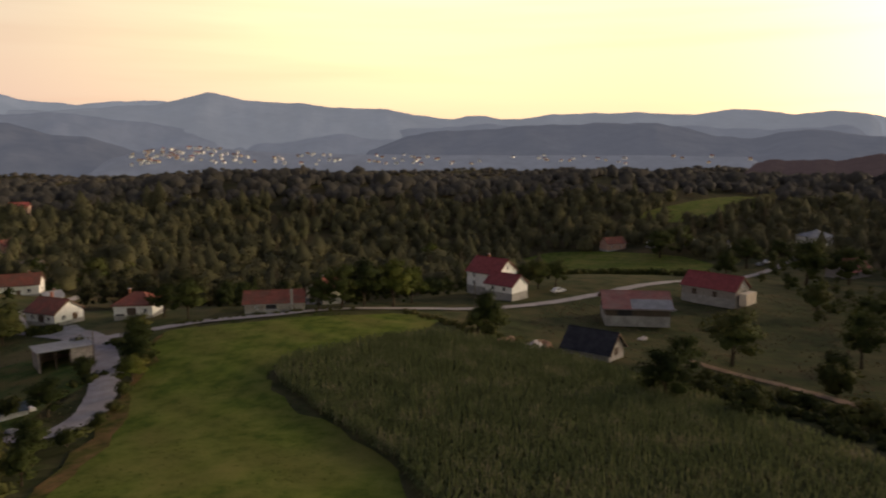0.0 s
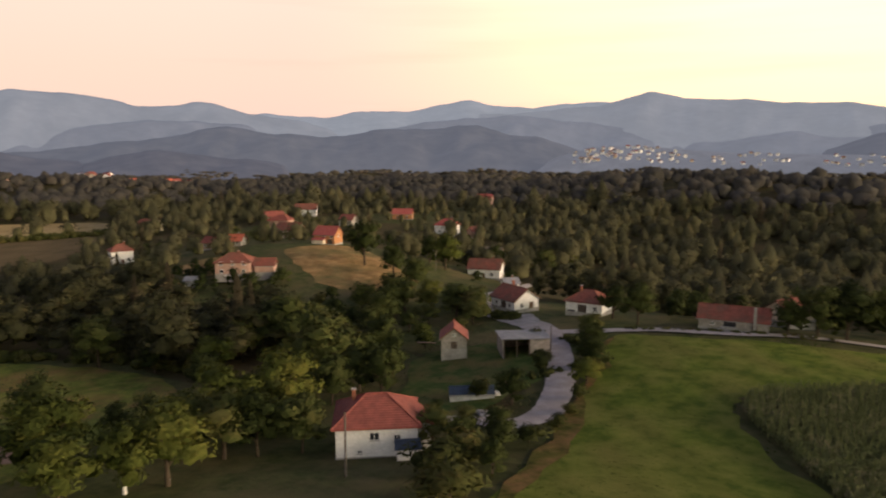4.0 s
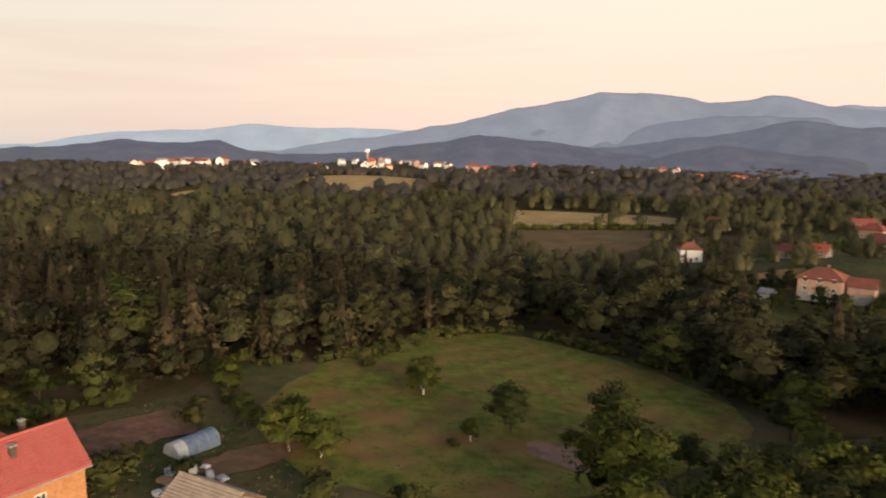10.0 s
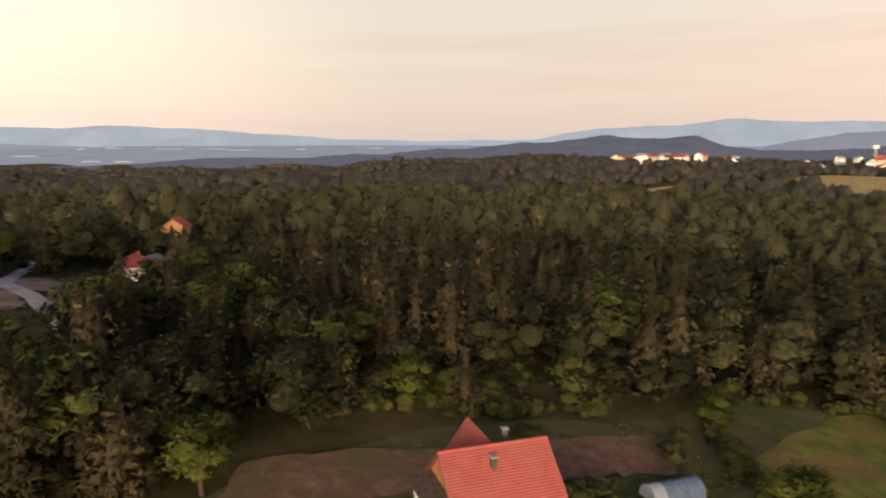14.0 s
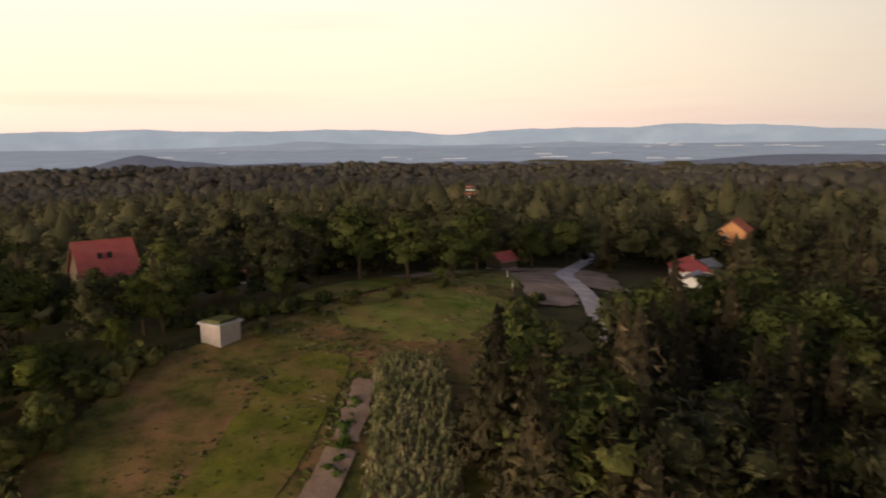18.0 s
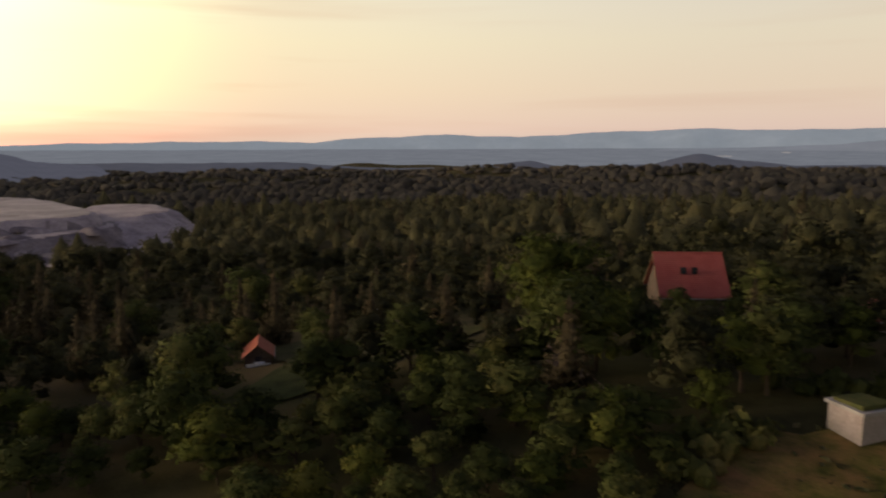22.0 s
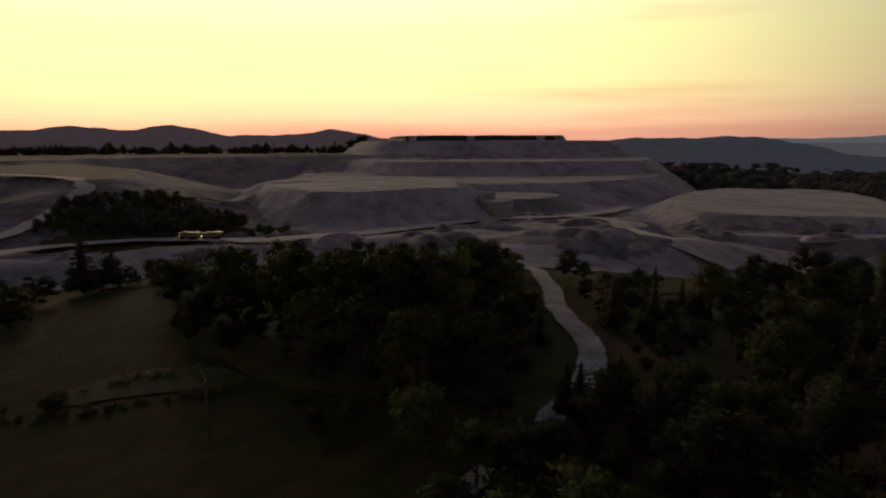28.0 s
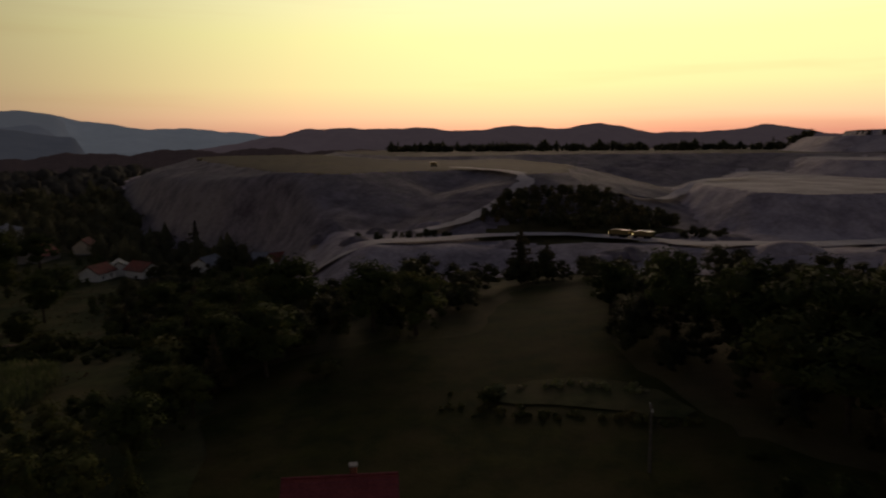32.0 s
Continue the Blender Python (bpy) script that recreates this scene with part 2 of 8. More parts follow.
def foliage(name, dark, light, warm, size=9.0):
    """Leaves: hue by tree and by clump, some light let through."""
    dark, light, warm = [(r * 0.93, g * 1.02, b * 1.3) for r, g, b in (dark, light, warm)]
    m = bpy.data.materials.new(name)
    m.use_nodes = True
    n, l = m.node_tree.nodes, m.node_tree.links
    p, o = n["Principled BSDF"], n["Material Output"]
    p.inputs["Roughness"].default_value = 0.75
    p.inputs["Specular IOR Level"].default_value = 0.05
    geo, oi, co = n.new("ShaderNodeNewGeometry"), n.new("ShaderNodeObjectInfo"), n.new("ShaderNodeTexCoord")
    ns = n.new("ShaderNodeTexNoise")
    ns.inputs["Scale"].default_value, ns.inputs["Detail"].default_value = 1 / size, 3
    l.new(geo.outputs["Position"], ns.inputs["Vector"])
    add = n.new("ShaderNodeMath")
    add.operation = "MULTIPLY_ADD"
    add.inputs[1].default_value = 0.2
    l.new(geo.outputs["Random Per Island"], add.inputs[0])
    l.new(ns.outputs[0], add.inputs[2])
    ad2 = n.new("ShaderNodeMath")
    ad2.operation = "MULTIPLY_ADD"
    ad2.inputs[1].default_value = 0.4
    l.new(oi.outputs["Random"], ad2.inputs[0])
    l.new(add.outputs[0], ad2.inputs[2])
    r = ramp_of(n, [(0.35, dark), (0.75, light), (0.99, warm)])
    mr = n.new("ShaderNodeMapRange")
    mr.inputs["From Min"].default_value, mr.inputs["From Max"].default_value = 0.15, 1.15
    l.new(mr.outputs[0], r.inputs[0])
    l.new(r.outputs[0], p.inputs["Base Color"])
    fine = n.new("ShaderNodeTexNoise")
    fine.inputs["Scale"].default_value, fine.inputs["Detail"].default_value, fine.inputs["Roughness"].default_value = 1.7, 4, 0.75
    l.new(geo.outputs["Position"], fine.inputs["Vector"])
    bump = n.new("ShaderNodeBump")
    bump.inputs["Strength"].default_value, bump.inputs["Distance"].default_value = 0.6, 0.3
    l.new(fine.outputs[0], bump.inputs["Height"])
    l.new(bump.outputs[0], p.inputs["Normal"])
    hue = n.new("ShaderNodeMath")
    hue.operation = "MULTIPLY_ADD"
    hue.inputs[1].default_value = 0.7
    l.new(fine.outputs[0], hue.inputs[0])
    l.new(ad2.outputs[0], hue.inputs[2])
    shift = n.new("ShaderNodeMath")
    shift.operation = "SUBTRACT"
    shift.inputs[1].default_value = 0.35
    l.new(hue.outputs[0], shift.inputs[0])
    l.new(shift.outputs[0], mr.inputs["Value"])
    tr = n.new("ShaderNodeBsdfTranslucent")
    l.new(r.outputs[0], tr.inputs["Color"])
    mx = n.new("ShaderNodeMixShader")
    mx.inputs[0].default_value = 0.25
    l.new(p.outputs[0], mx.inputs[1])
    l.new(tr.outputs[0], mx.inputs[2])
    l.new(mx.outputs[0], o.inputs["Surface"])
    return m


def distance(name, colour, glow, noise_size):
    """The far distance, a backdrop whose haze of scattered light is painted in as emission."""
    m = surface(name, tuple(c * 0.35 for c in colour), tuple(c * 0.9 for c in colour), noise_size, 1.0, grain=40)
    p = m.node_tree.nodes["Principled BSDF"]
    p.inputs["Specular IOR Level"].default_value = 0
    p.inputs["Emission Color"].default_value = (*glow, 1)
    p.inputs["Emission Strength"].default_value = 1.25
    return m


M = dict(
    ground=surface("forest_floor", (0.040, 0.038, 0.017), (0.083, 0.074, 0.030), 6, bump=0.2, third=(0.104, 0.079, 0.040), big=30),
    rough_grass=surface("rough_grass", (0.048, 0.060, 0.021), (0.098, 0.106, 0.040), 2.4, bump=0.15, third=(0.132, 0.108, 0.052), big=14),
    meadow=surface("meadow_grass", (0.064, 0.094, 0.015), (0.132, 0.160, 0.026), 3, bump=0.12, third=(0.160, 0.152, 0.040), big=12, swath=3.0),
    lawn=surface("lawn_grass", (0.046, 0.076, 0.021), (0.088, 0.120, 0.034), 3, bump=0.08, third=(0.130, 0.106, 0.042), big=6),
    mown=surface("mown_grass", (0.048, 0.054, 0.014), (0.128, 0.112, 0.030), 1.8, bump=0.1, third=(0.215, 0.120, 0.055), big=5, swath=2.2),
    pasture=surface("dark_pasture", (0.032, 0.040, 0.016), (0.068, 0.074, 0.028), 3, bump=0.12, third=(0.100, 0.085, 0.040), big=10, swath=2.6),
    # darker than the other grasses, for the east field only
    east_grass=surface("east_field_grass", (0.019, 0.024, 0.006), (0.040, 0.042, 0.010), 3, bump=0.15, third=(0.058, 0.047, 0.018), big=9, swath=2.0),
    clover=surface("clover_strip", (0.072, 0.081, 0.013), (0.138, 0.130, 0.022), 2.5, bump=0.12, third=(0.180, 0.122, 0.045), big=4.5, swath=1.6),
    orchard=surface("orchard_grass", (0.090, 0.118, 0.022), (0.190, 0.205, 0.044), 2.5, bump=0.1, third=(0.228, 0.142, 0.058), big=9, swath=2.4),
    dark_spoil=surface("dark_spoil", (0.13, 0.11, 0.122), (0.29, 0.25, 0.265), 8, bump=1.2, third=(0.30, 0.26, 0.255), big=40, grain=1.5),
    brown_spoil=surface("brown_overburden", (0.038, 0.031, 0.028), (0.088, 0.070, 0.063), 9, bump=0.8, third=(0.075, 0.062, 0.042), big=35, grain=1.5),
    faded_red=surface("faded_red_sheet", (0.22, 0.085, 0.075), (0.33, 0.14, 0.12), 1.6, 0.8, bump=0.02, rows=0.34, third=(0.26, 0.15, 0.13), big=4),
    hay=surface("dry_hay", (0.230, 0.139, 0.057), (0.414, 0.262, 0.113), 4, bump=0.1, third=(0.149, 0.128, 0.052), big=14, swath=2.5),
    straw=surface("stubble", (0.32, 0.23, 0.10), (0.44, 0.33, 0.16), 10, bump=0.05),
    soil=surface("ploughed_soil", (0.15, 0.088, 0.055), (0.25, 0.15, 0.095), 2, bump=0.12, third=(0.12, 0.105, 0.048), big=7),
    brown_field=surface("brown_field", (0.127, 0.095, 0.046), (0.184, 0.134, 0.069), 12, bump=0.05),
    asphalt=surface("worn_asphalt", (0.30, 0.272, 0.262), (0.46, 0.42, 0.40), 3, bump=0.02, third=(0.34, 0.305, 0.28), big=5),
    gravel=surface("pale_gravel", (0.40, 0.35, 0.33), (0.60, 0.54, 0.51), 2, bump=0.04, third=(0.35, 0.30, 0.27), big=6),
    yard=surface("gravelly_yard", (0.23, 0.162, 0.12), (0.36, 0.26, 0.20), 3, bump=0.05, third=(0.15, 0.125, 0.08), big=7),
    dirt=surface("trodden_dirt", (0.180, 0.122, 0.084), (0.288, 0.204, 0.144), 2, bump=0.05),
    spoil=surface("grey_spoil", (0.25, 0.215, 0.228), (0.48, 0.415, 0.43), 7, bump=1.0, third=(0.53, 0.46, 0.46), big=30, grain=1.2),
    spoil_top=surface("pale_spoil", (0.40, 0.355, 0.355), (0.58, 0.52, 0.515), 12, bump=0.2, third=(0.33, 0.29, 0.285), big=25, grain=1),
    haul=surface("dusty_haul_road", (0.46, 0.41, 0.40), (0.60, 0.545, 0.53), 6, bump=0.05),
    white_wall=surface("whitewashed_plaster", (0.70, 0.69, 0.67), (0.83, 0.82, 0.80), 1.5, 0.85, bump=0.01),
    cream_wall=surface("cream_plaster", (0.60, 0.50, 0.38), (0.72, 0.62, 0.48), 1.5, 0.85, bump=0.01),
    pink_wall=surface("pink_plaster", (0.38, 0.235, 0.19), (0.47, 0.31, 0.25), 1.5, 0.85, bump=0.01),
    orange_wall=surface("orange_brick_wall", (0.38, 0.18, 0.085), (0.48, 0.24, 0.12), 0.5, 0.9, bump=0.02),
    pale_wall=surface("dingy_pale_plaster", (0.30, 0.255, 0.24), (0.40, 0.35, 0.335), 0.9, 0.9, bump=0.02, third=(0.30, 0.27, 0.24), big=1.4),
    stone_wall=surface("grey_block_wall", (0.24, 0.22, 0.20), (0.36, 0.33, 0.30), 0.6, 0.9, bump=0.03),
    dark_wood=surface("weathered_boards", (0.07, 0.055, 0.045), (0.13, 0.10, 0.08), 0.4, 0.9, bump=0.02),
    red_tile=surface("red_clay_tile", (0.19, 0.058, 0.046), (0.29, 0.088, 0.066), 0.9, 0.8, bump=0.03, rows=0.34, vary=0.15),
    old_tile=surface("old_brown_tile", (0.20, 0.065, 0.045), (0.30, 0.10, 0.07), 0.9, 0.85, bump=0.03, rows=0.34, third=(0.16, 0.085, 0.06), big=3, vary=0.12),
    bright_tile=surface("bright_red_tile", (0.34, 0.080, 0.070), (0.42, 0.105, 0.09), 1.5, 0.8, bump=0.012, rows=0.2, third=(0.36, 0.10, 0.085), big=3),
    orange_tile=surface("orange_tile", (0.36, 0.09, 0.052), (0.46, 0.13, 0.075), 1.5, 0.75, bump=0.02, rows=0.34),
    maroon_tile=surface("maroon_tile", (0.20, 0.043, 0.042), (0.29, 0.068, 0.062), 1.2, 0.7, bump=0.02, rows=0.34),
    black_roof=surface("tarred_sheet", (0.018, 0.018, 0.022), (0.04, 0.04, 0.045), 1.2, 0.75, bump=0.02),
    grey_sheet=surface("grey_corrugated_sheet", (0.20, 0.205, 0.22), (0.31, 0.315, 0.33), 1.8, 0.6, bump=0.01, rows=0.3),
    blue_sheet=surface("blue_black_sheet", (0.035, 0.05, 0.075), (0.06, 0.085, 0.12), 1.2, 0.5, bump=0.01),
    beige_sheet=surface("beige_sheet", (0.30, 0.24, 0.19), (0.42, 0.34, 0.27), 1.0, 0.8, bump=0.02, rows=0.3),
    film_sheet=surface("pale_plastic_film", (0.32, 0.35, 0.38), (0.46, 0.49, 0.52), 0.8, 0.35),
    blue_film=surface("blue_plastic_film", (0.09, 0.13, 0.2), (0.15, 0.2, 0.28), 0.8, 0.35),
    concrete=surface("concrete", (0.30, 0.285, 0.27), (0.42, 0.40, 0.38), 1.0, 0.9, bump=0.01, third=(0.26, 0.25, 0.235), big=2.5),
    frame=surface("white_paint", (0.7, 0.69, 0.67), (0.8, 0.79, 0.77), 0.5, 0.5),
    glass=surface("window_glass", (0.025, 0.03, 0.035), (0.04, 0.045, 0.05), 0.6, 0.12),
    door=surface("brown_door", (0.10, 0.06, 0.035), (0.16, 0.10, 0.06), 0.4, 0.6),
    brick=surface("chimney_brick", (0.22, 0.085, 0.055), (0.34, 0.14, 0.09), 0.3, 0.9, bump=0.02),
    bark=surface("bark", (0.055, 0.042, 0.03), (0.11, 0.085, 0.06), 0.3, 0.95, bump=0.04),
    pole=surface("grey_pole", (0.09, 0.08, 0.07), (0.16, 0.14, 0.12), 0.3, 0.9),
    lime=surface("limewash", (0.6, 0.58, 0.54), (0.75, 0.73, 0.69), 0.3, 0.9),
    paint_white=surface("white_car_paint", (0.68, 0.68, 0.68), (0.74, 0.74, 0.74), 0.8, 0.3),
    paint_grey=surface("grey_car_paint", (0.2, 0.21, 0.23), (0.25, 0.26, 0.28), 0.8, 0.3),
    tyre=surface("tyre_rubber", (0.015, 0.015, 0.015), (0.03, 0.03, 0.03), 0.2, 0.9),
    yellow=surface("yellow_machine_paint", (0.20, 0.15, 0.06), (0.28, 0.2, 0.08), 0.5, 0.5),
    tarp=surface("pale_tarpaulin", (0.48, 0.40, 0.34), (0.66, 0.58, 0.50), 0.5, 0.7, bump=0.03),
    logs=surface("cut_logs", (0.28, 0.17, 0.10), (0.42, 0.28, 0.18), 0.3, 0.9, bump=0.03),
    leaf=foliage("broad_leaf", (0.029, 0.036, 0.009), (0.084, 0.092, 0.022), (0.140, 0.122, 0.031), 6),
    leaf_bright=foliage("fruit_leaf", (0.044, 0.054, 0.010), (0.112, 0.118, 0.020), (0.180, 0.158, 0.028), 4),
    needle=foliage("pine_needle", (0.024, 0.021, 0.010), (0.066, 0.053, 0.023), (0.120, 0.085, 0.035), 5),
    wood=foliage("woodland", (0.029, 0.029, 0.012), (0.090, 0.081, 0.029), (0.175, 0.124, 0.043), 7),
    # paler than the near wood: distance haze put into the leaf colour
    mid_wood=foliage("hazed_middle_woodland", (0.066, 0.059, 0.025), (0.142, 0.122, 0.047), (0.215, 0.156, 0.058), 10),
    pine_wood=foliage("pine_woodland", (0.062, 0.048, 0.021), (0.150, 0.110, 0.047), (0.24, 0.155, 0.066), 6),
    # narrow pale range of colours, haze painted into the leaves
    far_wood=foliage("hazed_far_woodland", (0.074, 0.064, 0.042), (0.108, 0.090, 0.056), (0.142, 0.110, 0.064), 30),
    corn=foliage("maize_leaf", (0.085, 0.102, 0.032), (0.188, 0.186, 0.062), (0.33, 0.255, 0.12), 5),
    corn_dry=foliage("garden_maize_leaf", (0.060, 0.072, 0.024), (0.155, 0.150, 0.050), (0.34, 0.265, 0.115), 3),
    tuft=foliage("dry_tussock", (0.060, 0.064, 0.021), (0.132, 0.116, 0.045), (0.228, 0.151, 0.079), 4),
    tuft_green=foliage("green_tussock", (0.05, 0.075, 0.012), (0.10, 0.12, 0.02), (0.13, 0.125, 0.03), 4),
    scrub=foliage("scrub_leaf", (0.032, 0.038, 0.010), (0.088, 0.086, 0.021), (0.150, 0.115, 0.033), 5),
    pale_strip=distance("pale_far_glints", (0.5, 0.48, 0.45), (0.33, 0.31, 0.31), 60),
    # far layers: the haze over each is painted in as its glow
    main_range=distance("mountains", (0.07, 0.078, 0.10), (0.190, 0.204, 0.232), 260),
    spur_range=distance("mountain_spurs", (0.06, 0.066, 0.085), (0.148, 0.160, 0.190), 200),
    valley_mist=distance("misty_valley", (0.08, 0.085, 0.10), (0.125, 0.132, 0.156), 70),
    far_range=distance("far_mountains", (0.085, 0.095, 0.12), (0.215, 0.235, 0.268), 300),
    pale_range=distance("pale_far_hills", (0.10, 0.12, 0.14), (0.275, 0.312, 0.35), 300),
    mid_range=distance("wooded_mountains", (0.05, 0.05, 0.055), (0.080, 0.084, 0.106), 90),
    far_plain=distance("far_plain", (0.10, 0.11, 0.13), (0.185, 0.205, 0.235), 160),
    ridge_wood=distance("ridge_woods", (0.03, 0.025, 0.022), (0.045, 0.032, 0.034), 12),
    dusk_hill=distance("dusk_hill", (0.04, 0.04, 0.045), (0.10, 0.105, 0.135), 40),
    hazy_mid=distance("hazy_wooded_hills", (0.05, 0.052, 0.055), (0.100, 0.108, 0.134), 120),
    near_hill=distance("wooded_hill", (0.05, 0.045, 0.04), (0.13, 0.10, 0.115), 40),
)


def lamp_glow(name, colour, strength):
    m = bpy.data.materials.new(name)
    m.use_nodes = True
    p = m.node_tree.nodes["Principled BSDF"]
    p.inputs["Emission Color"].default_value, p.inputs["Emission Strength"].default_value = (*colour, 1), strength
    return m


M["lit"] = lamp_glow("lit_lamp", (1.0, 0.72, 0.25), 14)


# ---- building helpers ----
def link(name, verts, faces, material, parent=None, label="", smooth=False):
    me = bpy.data.meshes.new(name)
    me.from_pydata([tuple(v) for v in verts], [], [tuple(f) for f in faces])
    me.materials.append(material)
    if smooth:
        me.shade_smooth()
    me.validate()
    ob = new(name, me)
    if parent is not None:
        ob.parent = parent
    if label:
        tagged(ob, label)
    return ob


def thing(name, x, y, z, turn, label, category, group=""):
    ob = new(name)
    ob.empty_display_size = 0.3
    ob.matrix_basis = pose(x, y, z, 0, 0, turn)
    return tagged(ob, label, category, group)


class Shape:
    """Collects boxes and prisms of one part."""

    def __init__(self):
        self.v, self.f = [], []

    def add(self, verts, faces):
        k = len(self.v)
        self.v += [tuple(p) for p in verts]
        self.f += [tuple(i + k for i in f) for f in faces]
        return self

    def box(self, x0, x1, y0, y1, z0, z1):
        v = [(x, y, z) for z in (z0, z1) for x, y in ((x0, y0), (x1, y0), (x1, y1), (x0, y1))]
        return self.add(v, [(3, 2, 1, 0), (4, 5, 6, 7), (0, 1, 5, 4), (1, 2, 6, 5), (2, 3, 7, 6), (3, 0, 4, 7)])

    def slab(self, quad, t):
        """A plate with the four corners on top and thickness t downwards."""
        v = [tuple(p) for p in quad] + [(p[0], p[1], p[2] - t) for p in quad]
        n = len(quad)
        return self.add(v, [tuple(range(n)), tuple(range(2 * n - 1, n - 1, -1))] + [(i, i + n, (i + 1) % n + n, (i + 1) % n) for i in range(n)])

    def tube(self, a, b, r0, r1, n=7):
        a, b = Vector(a), Vector(b)
        q = (b - a).to_track_quat("Z", "Y")
        v = [p + q @ Vector((r * math.cos(6.2832 * i / n), r * math.sin(6.2832 * i / n), 0)) for p, r in ((a, r0), (b, r1)) for i in range(n)]
        return self.add(v, [(i, (i + 1) % n, (i + 1) % n + n, i + n) for i in range(n)] + [tuple(range(n - 1, -1, -1)), tuple(range(n, 2 * n))])

    def part(self, name, material, parent=None, label="", smooth=False):
        return link(name, self.v, self.f, material, parent, label, smooth)


# ---- the lie of the land ----
KNOLLS = [(-68, 76, 1.9), (-102, 175, 6), (-35, 154, 11.7), (25, 190, -0.3), (88, 180, 1.7), (20, 110, 3.4), (-200, 190, 12.8), (-165, 100, 1.3), (-120, 30, 4.6), (-100, -20, 0.6), (-170, -30, 7.9), (-112, -125, 8.9), (-70, -80, 10.9), (-20, -110, 11.9), (40, -60, 7.9), (115, -70, 7.8), (110, 10, 7.3), (-30, 20, 12.9), (50, 50, 5.5), (120, -170, 2.4), (318, 112, 9), (285, 45, 9), (40, 235, 11.2)]
SLOPES = [(-50, 360, -16.9), (150, 330, -1.2), (-260, 300, 12.7), (-350, -60, 7.3), (-200, -250, 12.9), (30, -300, 7.9), (250, -200, -0.3), (330, 150, -13.5), (300, -50, 7.1), (480, 0, 5.2), (-270, 140, -0.6), (230, 60, 9.7), (560, -250, 7.3), (-200, 690, 21), (110, 670, 15), (-60, 470, -6)]
HILLS = [(-1000, -150, 37.1), (-600, 500, 2.2), (0, 950, -4.5), (700, 700, 5.1), (1100, -100, 8), (600, -750, -27.2), (0, -900, 5.6), (-800, -700, -19.9), (-500, 100, -24.5), (-1300, 900, -12.5), (60, 1350, -24)]
LAND = np.array([(x, y, h, r) for group, r in ((KNOLLS, 45), (SLOPES, 130), (HILLS, 420)) for x, y, h in group])


def heights(x, y):
    """The ground's height at arrays of x and y."""
    x, y = np.asarray(x, float), np.asarray(y, float)
    z = np.full(x.shape, 2.0)
    for a, b, h, r in LAND:
        z = z + h * np.exp(-((x - a) ** 2 + (y - b) ** 2) / (2 * r * r))
    d = np.hypot(x, y)
    roll = 3 * np.sin(x / 140 + 1) * np.cos(y / 170) + 2 * np.sin((x + y) / 95) + 9 * np.sin(x / 118 + 1.5 * np.sin(y / 190 + 2)) * np.sin(y / 104 + 1.3 * np.sin(x / 230)) + 4 * np.sin((x - 0.7 * y) / 61 + 1.2 * np.sin((x + y) / 130))
    return z - 37 * np.clip((d - 700) / 1500, 0, 1) ** 1.2 + np.clip((d - 430) / 380, 0, 1) * roll


def ground_at(x, y):
    return float(heights(np.array([x]), np.array([y]))[0])


def grid_lines(n=150):
    u = np.linspace(-1, 1, 2 * n + 1)
    return 600 * u + 2000 * u ** 5


gx, gy = np.meshgrid(grid_lines(), grid_lines(), indexing="ij")
gzv = heights(gx, gy)
side = gx.shape[0]
ids = np.arange(side * side).reshape(side, side)
quads = np.stack([ids[:-1, :-1], ids[1:, :-1], ids[1:, 1:], ids[:-1, 1:]], -1).reshape(-1, 4)


def big_mesh(name, verts, faces, material, smooth=False, normals=None):
    """A mesh from numpy arrays; all faces have the same number of corners."""
    me = bpy.data.meshes.new(name)
    me.vertices.add(len(verts))
    me.vertices.foreach_set("co", np.ascontiguousarray(verts, np.float32).ravel())
    k = faces.shape[1]
    me.loops.add(faces.size)
    me.loops.foreach_set("vertex_index", np.ascontiguousarray(faces, np.int32).ravel())
    me.polygons.add(len(faces))
    me.polygons.foreach_set("loop_start", np.arange(0, faces.size, k, dtype=np.int32))
    me.polygons.foreach_set("use_smooth", np.full(len(faces), smooth))
    me.materials.append(material)
    me.update(calc_edges=True)
    if normals is not None:
        me.attributes.new("custom_normal", "FLOAT_VECTOR", "POINT").data.foreach_set("vector", np.ascontiguousarray(normals, np.float32).ravel())
        me.update()
    return new(name, me)


ground = big_mesh("ground", np.stack([gx, gy, gzv], -1).reshape(-1, 3), quads, M["ground"], True)
tagged(ground, "dark green rolling ground under woods and rough grass", "ground", kind="structure")


def smooth_ring(pts, per=5):
    """A closed outline through the points, rounded (Catmull-Rom)."""
    p = [np.array(q, float) for q in pts]
    n, ring = len(p), []
    for i in range(n):
        a, b, c, d = p[i - 1], p[i], p[(i + 1) % n], p[(i + 2) % n]
        for s in np.arange(per) / per:
            ring.append(0.5 * (2 * b + (c - a) * s + (2 * a - 5 * b + 4 * c - d) * s * s + (3 * b - a - 3 * c + d) * s ** 3))
    return np.array(ring)


def smooth_line(pts, per=8):
    p = [np.array(q, float) for q in pts]
    p = [2 * p[0] - p[1], *p, 2 * p[-1] - p[-2]]
    line = []
    for i in range(1, len(p) - 2):
        a, b, c, d = p[i - 1:i + 3]
        for s in np.arange(per) / per:
            line.append(0.5 * (2 * b + (c - a) * s + (2 * a - 5 * b + 4 * c - d) * s * s + (3 * b - a - 3 * c + d) * s ** 3))
    return np.array(line + [p[-2]])


def inside(pts, poly):
    x, y = pts[:, 0], pts[:, 1]
    hit = np.zeros(len(pts), bool)
    j = len(poly) - 1
    for i in range(len(poly)):
        (xi, yi), (xj, yj) = poly[i], poly[j]
        if yi != yj:
            hit ^= ((yi > y) != (yj > y)) & (x < (xj - xi) * (y - yi) / (yj - yi) + xi)
        j = i
    return hit


ROADS = []
